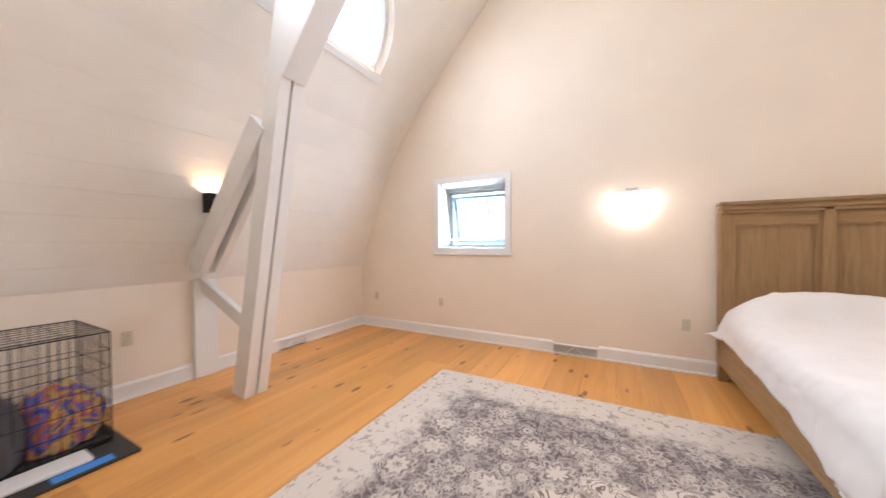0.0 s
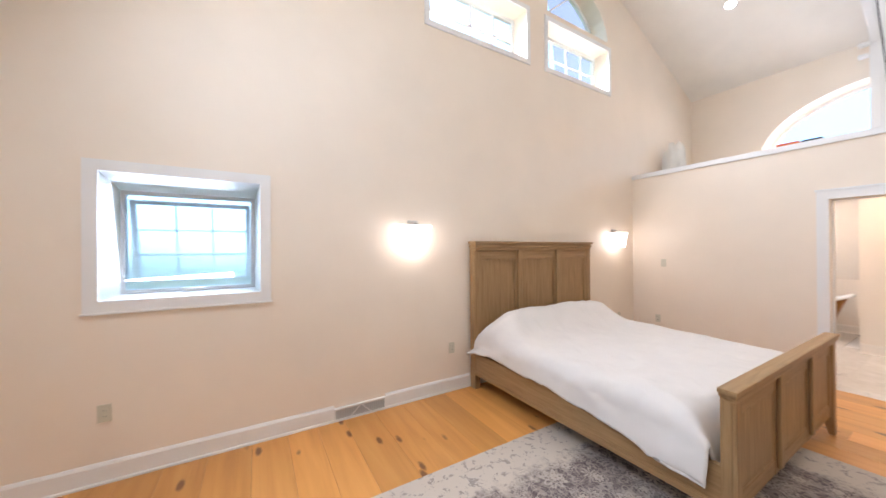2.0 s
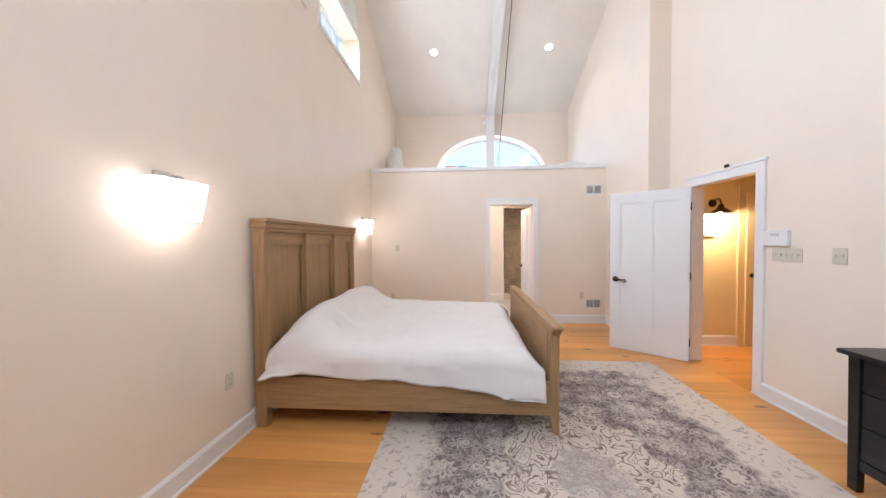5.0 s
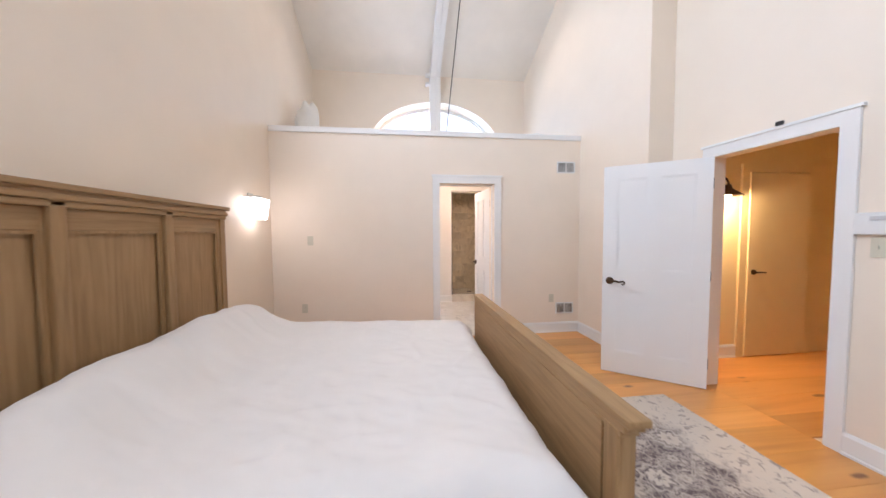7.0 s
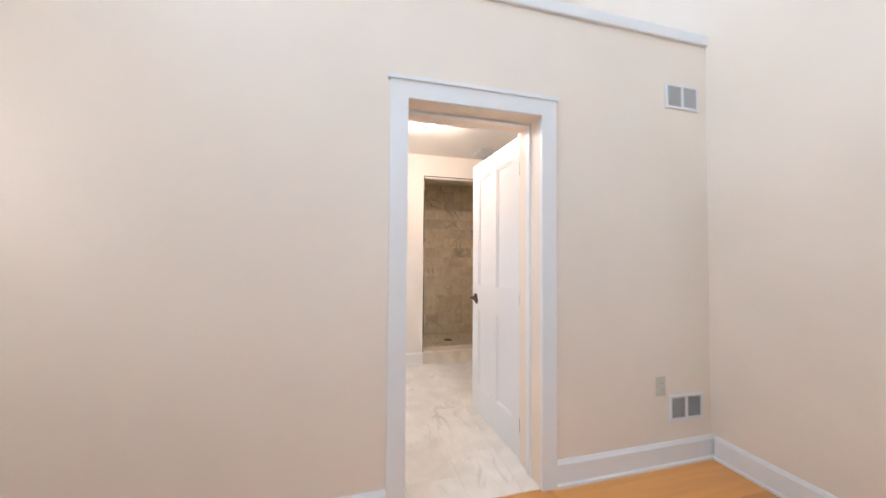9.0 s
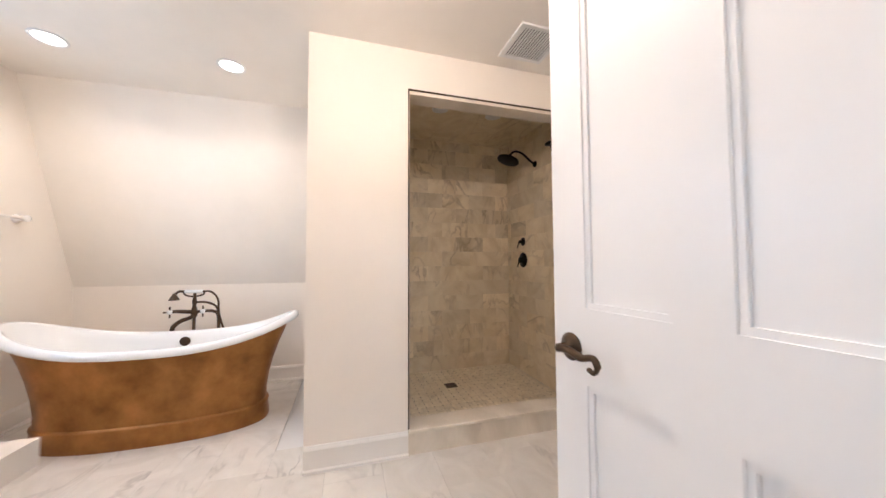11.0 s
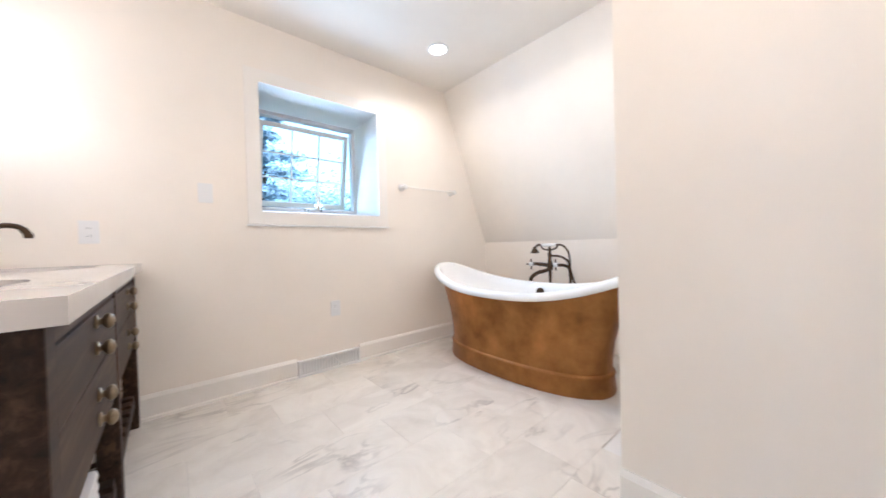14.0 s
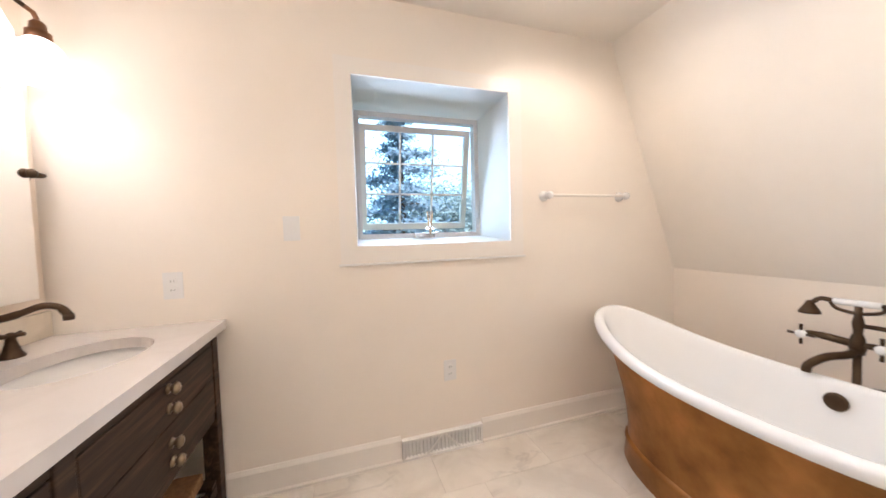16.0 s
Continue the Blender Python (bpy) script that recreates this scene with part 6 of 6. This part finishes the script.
fl = thing("flush_mount_light", "lit frosted glass dome light on the bathroom ceiling", "ceiling light", at=(1.05, -2.40, 2.489))
bm = bmesh.new()
lathe(bm, [(0.004, 0.0), (0.105, 0.0), (0.108, -0.012), (0.098, -0.022), (0.004, -0.022)], (0, 0, 0), 28)
part("base", bm, M_BRONZE, fl, "bronze ceiling pan", True)
bm = bmesh.new()
lathe(bm, [(0.096, -0.022), (0.118, -0.034), (0.120, -0.055), (0.104, -0.088), (0.07, -0.112), (0.03, -0.124), (0.003, -0.126)], (0, 0, 0), 28)
dm = part("dome", bm, M_DOME, fl, "glowing frosted glass dome", True)
dm.visible_shadow = False
bm = bmesh.new()
lathe(bm, [(0.003, -0.125), (0.012, -0.128), (0.012, -0.136), (0.003, -0.148)], (0, 0, 0), 12)
part("finial", bm, M_BRONZE, fl, "", True)
for x, y in ((2.665, -1.475), (2.655, -0.53)):
    downlight((x, y, 2.4895), (0, 0, -1), "bathroom ceiling lights")
ev = thing("exhaust_fan", "white square exhaust fan grille in the ceiling", "vent", at=(1.90, -3.32, 2.489))
bm = bmesh.new()
slab(bm, rect(-0.15, -0.15, 0.15, 0.15), [rect(-0.125, -0.125, 0.125, 0.125)], 0.012, at_z(-0.012))
part("frame", bm, M_WHITEP, ev)
part("backing", boxes((-0.13, -0.13, -0.002, 0.13, 0.13, -0.0005)), M_DARK, ev)
for i in range(14):
    y = -0.117 + i * 0.018
    part("slat", boxes((-0.125, y - 0.005, -0.010, 0.125, y + 0.005, -0.004)), M_WHITEP, ev)

# ---- shower ----
SH_E, SH_S, SH_N = 3.42, -3.95, -2.14      # inside faces of the shower, behind its tiles
SH_F = 0.045                                # shower floor
bm = boxes((SX + 0.12, -4.08, -0.02, EAST, SH_N, SH_F - 0.008))
structure(part("floor_shower", bm, M_GROUT), "shower floor bed")
bm = boxes((SH_E + 0.012, -4.08, 0.0, EAST, SH_N, 2.45))
structure(part("wall_shower_east", bm, M_GROUT), "tile backing of the shower")
bm = boxes((SX + 0.12, -4.08, 0.0, SH_E + 0.012, SH_S - 0.012, 2.45))
structure(part("wall_shower_south", bm, M_GROUT), "tile backing of the shower")
bm = boxes((SX + 0.12, SH_S - 0.012, 2.42, SH_E + 0.012, SH_N, 2.45))
structure(part("ceiling_shower", bm, M_SHOWER), "marble ceiling of the shower")
# curb, jambs and head lined in marble, with a dark metal edge
cb = thing("shower_curb", "veined marble curb across the shower opening", "curb", at=(SX, -3.2, 0))
part("front", boxes((-0.012, -0.59, 0.0, 0.0, 0.60, 0.128)), M_CURB, cb)
part("body", boxes((0.0, -0.60, 0.0, 0.13, 0.60, 0.115)), M_GROUT, cb)
part("top", boxes((-0.022, -0.62, 0.1285, 0.145, 0.60, 0.148, 0.004)), M_CURB, cb)
jb = thing("shower_jambs", "veined marble jambs and head of the shower opening", "jamb", at=(SX, -3.2, 0))
structure(jb)
part("jamb", boxes((0.004, 0.588, 0.148, 0.135, 0.60, 2.235)), M_CURB, jb)
part("jamb", boxes((0.004, -0.57, 0.148, 0.135, -0.558, 2.235)), M_CURB, jb)
part("head", boxes((0.004, -0.558, 2.208, 0.135, 0.588, 2.235)), M_CURB, jb)
part("edge_strip", boxes((-0.004, 0.592, 0.148, 0.004, 0.60, 2.237)), M_BRONZE, jb, "dark metal edge strip")
part("edge_strip", boxes((-0.004, -0.57, 0.148, 0.004, -0.562, 2.237)), M_BRONZE, jb, "dark metal edge strip")
part("edge_strip", boxes((-0.004, -0.562, 2.229, 0.004, 0.592, 2.237)), M_BRONZE, jb, "dark metal edge strip")
for x, y in ((2.72, -2.97), (2.72, -3.45)):
    d = new("shower_light")
    d.location = (x, y, 2.419)
    tagged(d, "round recessed shower light, switched off", "ceiling light", "shower lights")
    bm = bmesh.new()
    lathe(bm, [(0.07, 0.0), (0.07, -0.005), (0.055, -0.008), (0.05, -0.004), (0.02, -0.004)], (0, 0, 0), 24)
    part("trim_ring", bm, M_WHITEP, d, "", True)

sh = thing("rain_shower", "black rain shower head on a curved arm", "shower", at=(2.86, SH_S, 2.08))
bm = bmesh.new()
lathe(bm, [(0.03, 0.001), (0.028, 0.012), (0.012, 0.02)], (0, 0, 0), 16, "y")
part("flange", bm, M_BLACKM, sh, "", True)
bm = bmesh.new()
tube(bm, spline([(0, 0.01, 0), (0, 0.06, 0.03), (0, 0.14, 0.09), (0, 0.22, 0.10), (0, 0.27, 0.06)], 5), 0.010)
part("arm", bm, M_BLACKM, sh, "", True)
bm = bmesh.new()
lathe(bm, [(0.012, 0.05), (0.02, 0.035), (0.05, 0.015), (0.10, 0.002), (0.102, -0.010), (0.09, -0.013), (0.01, -0.014)], (0, 0, 0), 28)
bmesh.ops.transform(bm, matrix=Matrix.Translation((0, 0.285, 0.015)) @ Matrix.Rotation(radians(20), 4, "X"), verts=bm.verts)
part("rose", bm, M_BLACKM, sh, "", True)
hh = thing("hand_shower", "black hand shower on its wall bracket", "hand shower", at=(2.50, SH_S, 2.0))
bm = bmesh.new()
tube(bm, spline([(0, 0.04, -0.06), (0, 0.045, 0.04), (0, 0.07, 0.12)], 4), 0.014)
lathe(bm, [(0.012, 0.02), (0.03, 0.01), (0.042, -0.004), (0.04, -0.012), (0.01, -0.014)], (0, 0.09, 0.14), 18)
part("handset", bm, M_BLACKM, hh, "", True)
bm = bmesh.new()
lathe(bm, [(0.022, 0.001), (0.02, 0.02), (0.012, 0.05)], (0, 0, -0.03), 12, "y")
part("bracket", bm, M_BLACKM, hh, "", True)
for nm, z, r in (("diverter_valve", 1.355, 0.042), ("mixer_valve", 1.17, 0.075)):
    vv = thing(nm, "round black shower valve trim with a lever", "valve", at=(3.10, SH_S, z))
    bm = bmesh.new()
    lathe(bm, [(r, 0.001), (r, 0.006), (r * 0.8, 0.012), (r * 0.4, 0.018), (r * 0.36, 0.045), (r * 0.2, 0.05)], (0, 0, 0), 24, "y")
    part("escutcheon", bm, M_BLACKM, vv, "", True)
    bm = bmesh.new()
    tube(bm, [(0, 0.04, 0), (0.02, 0.045, -0.03), (0.03, 0.05, -0.05 - r * 0.3)], [0.010, 0.008, 0.006])
    part("lever", bm, M_BLACKM, vv, "", True)
gb = thing("grab_bar", "short black grab bar on the shower wall", "grab bar", at=(2.42, SH_S, 0.85))
bm = bmesh.new()
tube(bm, spline([(0, 0.002, 0.11), (0, 0.045, 0.10), (0, 0.05, 0.0), (0, 0.045, -0.10), (0, 0.002, -0.11)], 4), 0.011)
part("bar", bm, M_BLACKM, gb, "", True)
dr = thing("floor_drain", "square dark metal drain in the shower floor", "drain", at=(3.0, -3.14, SH_F + 0.001))
part("plate", boxes((-0.05, -0.05, 0, 0.05, 0.05, 0.004, 0.001)), M_BRONZE, dr)
for i in range(5):
    part("slot", boxes((-0.035, -0.034 + i * 0.016, 0.0041, 0.035, -0.028 + i * 0.016, 0.0046)), M_DARK, dr)


# ---- outside ----
def leaf_mat(name, dark, light):
    m, nt, b = mat_base(name, dark, 0.7)
    b.inputs["Transmission Weight"].default_value = 0.0
    g = nt.nodes.new("ShaderNodeNewGeometry")
    nt.links.new(ramp(nt, g.outputs["Random Per Island"], [(0.0, dark), (1.0, light)]), b.inputs["Base Color"])
    return m


# leaf colours carry the cool blue cast of the daylight
M_LEAF = leaf_mat("leaves_blue_cast", (0.10, 0.18, 0.20), (0.20, 0.31, 0.34))
M_NEEDLE = leaf_mat("needles_blue_cast", (0.12, 0.22, 0.30), (0.22, 0.34, 0.44))
# distance haze is put into the colour of the far woods
M_FAR = leaf_mat("far_leaves_hazed", (0.22, 0.34, 0.40), (0.30, 0.44, 0.50))
M_BARK = wood("bark", (0.05, 0.035, 0.025), (0.10, 0.07, 0.05), (0.15, 0.11, 0.08), "z", 0.9, 0, False, 30)
M_GRASS, nt, b = mat_base("grass", (0.07, 0.12, 0.04), 0.95)
nt.links.new(ramp(nt, noise_tex(nt, coords(nt, generated=True), 0.35, 6), [(0.3, (0.045, 0.085, 0.025)), (0.7, (0.10, 0.15, 0.055))]), b.inputs["Base Color"])
GROUND = -3.2
bm = bmesh.new()
bmesh.ops.create_grid(bm, x_segments=40, y_segments=40, size=900)
for v in bm.verts:
    v.co.z = GROUND
structure(part("ground", bm, M_GRASS), "mown grass around the house")
# walls of the storey below
bm = boxes((WEST - 0.1, -7.3, GROUND, EAST + 0.1, 0.28, -0.3))
structure(part("wall_lower", bm, M_WALL), "lower storey wall of the house")


def tree(at, height, spread, conifer, rng, leaves, label, leaf=0.10):
    t = thing("spruce_tree" if conifer else "maple_tree", label, "tree", at=(at[0], at[1], GROUND))
    bm = bmesh.new()
    tube(bm, [(0, 0, 0), (0.05, 0.02, height * 0.3), (0.02, 0.06, height * 0.65), (0, 0, height * 0.97)], [height * 0.022, height * 0.018, height * 0.011, 0.01], 9)
    part("trunk", bm, M_BARK, t)
    limbs, verts, faces = bmesh.new(), [], []
    tips = []
    k = 34 if conifer else 20
    for i in range(k):
        z = height * (0.12 + 0.85 * i / k) if conifer else height * (0.28 + 0.6 * i / k)
        a = i * 2.4 + rng.random()
        r = spread * ((1 - z / height) ** 0.8 + 0.03 if conifer else math.sin(math.pi * min(1, 0.15 + 0.85 * i / k)) * 0.9 + 0.15) * (0.75 + 0.5 * rng.random())
        e = Vector((r * math.cos(a), r * math.sin(a), z + (-0.12 * r if conifer else 0.45 * r)))
        s = Vector((0, 0, z))
        tube(limbs, [s, s.lerp(e, 0.5) + Vector((0, 0, 0.06 * r)), e], [0.05, 0.03, 0.008], 5)
        tips.append((s, e, r))
    for n in range(leaves):
        s, e, r = tips[rng.randrange(len(tips))]
        f = rng.random() ** 0.6
        sp = (0.10 + 0.16 * r) if conifer else (0.25 + 0.30 * r)
        c = s.lerp(e, f) + Vector((rng.gauss(0, sp), rng.gauss(0, sp), rng.gauss(0, sp * (0.35 if conifer else 0.8))))
        q = leaf * (1 + rng.random())
        u = Vector((rng.gauss(0, 1), rng.gauss(0, 1), rng.gauss(0, 0.6))).normalized()
        w = u.orthogonal().normalized()
        i0 = len(verts)
        verts += [c - u * q, c + w * q * 0.45, c + u * q, c - w * q * 0.45]
        faces.append((i0, i0 + 1, i0 + 2, i0 + 3))
    part("limbs", limbs, M_BARK, t)
    me = bpy.data.meshes.new("crown")
    me.from_pydata([tuple(v) for v in verts], [], faces)
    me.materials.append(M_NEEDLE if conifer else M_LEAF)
    ob = new("crown", me)
    ob.parent = t
    return t


rng = random.Random(7)
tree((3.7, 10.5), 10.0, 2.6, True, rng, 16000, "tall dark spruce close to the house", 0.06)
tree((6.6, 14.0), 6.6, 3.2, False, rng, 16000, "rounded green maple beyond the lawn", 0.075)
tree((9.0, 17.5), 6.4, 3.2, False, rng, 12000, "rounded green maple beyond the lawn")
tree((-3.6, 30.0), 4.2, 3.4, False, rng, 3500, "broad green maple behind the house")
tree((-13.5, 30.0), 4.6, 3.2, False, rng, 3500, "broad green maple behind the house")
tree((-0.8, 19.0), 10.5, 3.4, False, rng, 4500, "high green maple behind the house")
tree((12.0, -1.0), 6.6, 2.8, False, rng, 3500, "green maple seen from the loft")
# glowing sheet added as bright hazy sky, taller to the north and west
M_SKY_SHEET = glow("sky_haze_glow", (0.42, 0.76, 1.0), 0.42)
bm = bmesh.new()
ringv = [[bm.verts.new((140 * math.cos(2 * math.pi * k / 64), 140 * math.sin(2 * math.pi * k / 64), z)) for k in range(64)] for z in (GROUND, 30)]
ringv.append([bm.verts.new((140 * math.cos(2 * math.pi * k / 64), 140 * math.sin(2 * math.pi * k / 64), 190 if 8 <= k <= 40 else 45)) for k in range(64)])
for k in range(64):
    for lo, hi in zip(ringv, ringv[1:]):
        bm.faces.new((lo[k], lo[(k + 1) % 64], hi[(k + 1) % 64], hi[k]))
structure(part("backdrop", bm, M_SKY_SHEET), "glowing pale blue sheet added for bright hazy sky")
# far woods round the horizon
verts, faces = [], []
for n in range(9000):
    a = rng.random() * 2 * math.pi
    d = 55 + 40 * rng.random()
    top = 3.8 + 1.2 * math.sin(a * 7) + 0.8 * math.sin(a * 17 + 1)
    c = Vector((d * math.cos(a), d * math.sin(a), GROUND + rng.random() ** 0.7 * top))
    q = 0.9 + 0.9 * rng.random()
    u = Vector((rng.gauss(0, 1), rng.gauss(0, 1), rng.gauss(0, 1))).normalized()
    w = u.orthogonal().normalized()
    i0 = len(verts)
    verts += [c - u * q, c + w * q, c + u * q, c - w * q]
    faces.append((i0, i0 + 1, i0 + 2, i0 + 3))
me = bpy.data.meshes.new("far_woods")
me.from_pydata([tuple(v) for v in verts], [], faces)
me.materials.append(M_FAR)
tagged(new("far_woods", me), "distant green woods around the lawn", "woods", "", "stuff")


# ---- floor boards, tiles: last ----
def piece(name, mesh, at, parent, scale=(1, 1, 1), rz=0):
    ob = new(name, mesh)
    ob.parent = parent
    ob.matrix_local = pose(*at, 0, 0, rz) @ Matrix.Diagonal((*scale, 1))
    return ob


def chip(name, mat, sx, sy, sz, ch):
    """A board or tile with a chamfered upper edge, its top at z = 0."""
    x, y = sx / 2, sy / 2
    lo = [(-x, -y, -sz), (x, -y, -sz), (x, y, -sz), (-x, y, -sz)]
    mid = [(a, b, -ch) for a, b, _ in lo]
    top = [(-x + ch, -y + ch, 0), (x - ch, -y + ch, 0), (x - ch, y - ch, 0), (-x + ch, y - ch, 0)]
    vs = lo + mid + top
    fs = [(3, 2, 1, 0), (8, 9, 10, 11)] + [(i, (i + 1) % 4, 4 + (i + 1) % 4, 4 + i) for i in range(4)] + [(4 + i, 4 + (i + 1) % 4, 8 + (i + 1) % 4, 8 + i) for i in range(4)]
    me = bpy.data.meshes.new(name)
    me.from_pydata(vs, [], fs)
    me.materials.append(mat)
    return me


prng = random.Random(3)
# wide pine boards run from the gable wall to the south wall
cache = {}


def board(x, w, y0, y1, parent):
    L = y1 - y0
    key = (round(w, 3), round(L, 2))
    if key not in cache:
        cache[key] = chip("plank", M_FLOOR, w - 0.0012, L - 0.001, 0.02, 0.0008)
    piece("plank", cache[key], (x + w / 2, (y0 + y1) / 2, prng.uniform(-0.0006, 0.0)), parent)


x = WEST
while x < -0.001:
    w = min(prng.choice((0.23, 0.255, 0.28)), 0 - x)
    if 0 - x - w < 0.06:
        w = 0 - x
    south = Y_S if x >= JOG else Y_S2
    cuts = sorted(prng.sample([-0.9, -1.4, -1.9, -2.4, -2.9, -3.3], 1))
    ys = [0.0] + sorted(cuts, reverse=True) + [south]
    for a, b_ in zip(ys, ys[1:]):
        board(x, w, b_, a, floor)
    x += w
# the boards run on through the entry door
x = -5.0
while x < -1.15:
    w = min(0.255, -1.14 - x)
    board(x, w, -7.2, Y_S2 - (0.0 if -2.52 <= x + w / 2 <= -1.70 else 0.125), floor_hall)
    x += w

# bathroom floor: long marble tiles laid in thirds
TL, TW = 0.61, 0.305
fm = chip("tile", M_MARBLE, TL - 0.0008, TW - 0.0008, 0.010, 0.0004)
row = 0
y = 0.0
while y > BY:
    off = (row % 3) * TL / 3
    x = -TL + off
    while x < EAST:
        a, b_ = max(x, 0.0), min(x + TL, EAST)
        c = max(y - TW, BY)
        inside = a < SX + 0.02 or c > -2.03
        if b_ - a > 0.03 and inside:
            if b_ > SX - 0.01 and c < -2.02:
                if y > -2.0:
                    e0 = max(a, SX)
                    piece("tile", fm, ((e0 + b_) / 2, (y - 2.02) / 2, 0.0), floor_bath, ((b_ - e0) / TL, (y + 2.02) / TW, 1))
                b_ = min(b_, SX - 0.001)
            if b_ - a > 0.02:
                piece("tile", fm, ((a + b_) / 2, (y + c) / 2, 0.0), floor_bath, ((b_ - a) / TL, (y - c) / TW, 1))
        x += TL
    y -= TW
    row += 1

# shower walls: marble tiles in running bond
WT_L, WT_H = 0.305, 0.152
wm = chip("tile", M_SHOWER, WT_L - 0.0007, WT_H - 0.0007, 0.010, 0.0004)
walls = {"e": (bpy.data.objects["wall_shower_east"], SH_S, SH_N), "s": (bpy.data.objects["wall_shower_south"], SX + 0.12, SH_E)}
for key, (par, u0, u1) in walls.items():
    r = 0
    z = SH_F
    while z < 2.42:
        z1 = min(z + WT_H, 2.42)
        u = u0 - (WT_L / 2 if r % 2 else 0)
        while u < u1:
            a, b_ = max(u, u0), min(u + WT_L, u1)
            if b_ - a > 0.015:
                s = Matrix.Diagonal(((b_ - a) / WT_L, (z1 - z) / WT_H, 1, 1))
                m = axes((SH_E, (a + b_) / 2, (z + z1) / 2), (0, -1, 0), (0, 0, 1), (-1, 0, 0)) if key == "e" else axes(((a + b_) / 2, SH_S, (z + z1) / 2), (-1, 0, 0), (0, 0, 1), (0, 1, 0))
                ob = new("tile", wm)
                ob.parent = par
                ob.matrix_local = m @ s
            u += WT_L
        z += WT_H
        r += 1
# shower floor: basket weave of small bars with dark dots
verts, faces, dots, dfaces, near_bars = [], [], [], [], []


def flat_bar(vs, fs, x0, y0, x1, y1, z):
    i = len(vs)
    c = 0.0012
    vs += [(x0, y0, z - 0.006), (x1, y0, z - 0.006), (x1, y1, z - 0.006), (x0, y1, z - 0.006), (x0 + c, y0 + c, z), (x1 - c, y0 + c, z), (x1 - c, y1 - c, z), (x0 + c, y1 - c, z)]
    fs += [(i + 4, i + 5, i + 6, i + 7)] + [(i + k, i + (k + 1) % 4, i + 4 + (k + 1) % 4, i + 4 + k) for k in range(4)]


P = 0.066
nx, ny = int((SH_E - SX - 0.12) / P), int((SH_N - SH_S) / P)
NEAR = 5                        # rows of the mosaic next to the curb, laid bar by bar
for i in range(nx):
    for j in range(ny):
        x, y = SX + 0.145 + i * P, SH_S + 0.002 + j * P
        if i < NEAR:
            for h in (0.25, 0.75):
                near_bars.append((x + P * (0.5 if (i + j) % 2 else h), y + P * (h if (i + j) % 2 else 0.5), 0 if (i + j) % 2 else 90))
        elif (i + j) % 2:
            flat_bar(verts, faces, x + 0.001, y + 0.001, x + P - 0.001, y + P / 2 - 0.001, SH_F)
            flat_bar(verts, faces, x + 0.001, y + P / 2, x + P - 0.001, y + P - 0.001, SH_F)
        else:
            flat_bar(verts, faces, x + 0.001, y + 0.001, x + P / 2 - 0.001, y + P - 0.001, SH_F)
            flat_bar(verts, faces, x + P / 2, y + 0.001, x + P - 0.001, y + P - 0.001, SH_F)
        flat_bar(dots, dfaces, x + P - 0.005, y + P - 0.005, x + P + 0.004, y + P + 0.004, SH_F + 0.0008)
par = bpy.data.objects["floor_shower"]
M_DOT = paint("dot_stone", (0.20, 0.15, 0.105), 0.4)
M_WEAVE = marble("weave_marble", (0.84, 0.73, 0.55), (0.70, 0.59, 0.42), (0.36, 0.27, 0.18), 4.0, 0.35, 0.12)
bar_mesh = chip("tile", M_WEAVE, P - 0.002, P / 2 - 0.0015, 0.006, 0.0012)
for x, y, turn in near_bars:
    piece("tile", bar_mesh, (x, y, SH_F + prng.uniform(-0.0004, 0.0004)), par, (1, 1, 1), turn)
for nm, vs, fs, mt in (("mosaic_bars", verts, faces, M_WEAVE), ("mosaic_dots", dots, dfaces, M_DOT)):
    me = bpy.data.meshes.new(nm)
    me.from_pydata(vs, [], fs)
    me.materials.append(mt)
    ob = new(nm, me)
    ob.parent = par
    ob["kind"] = "stuff"
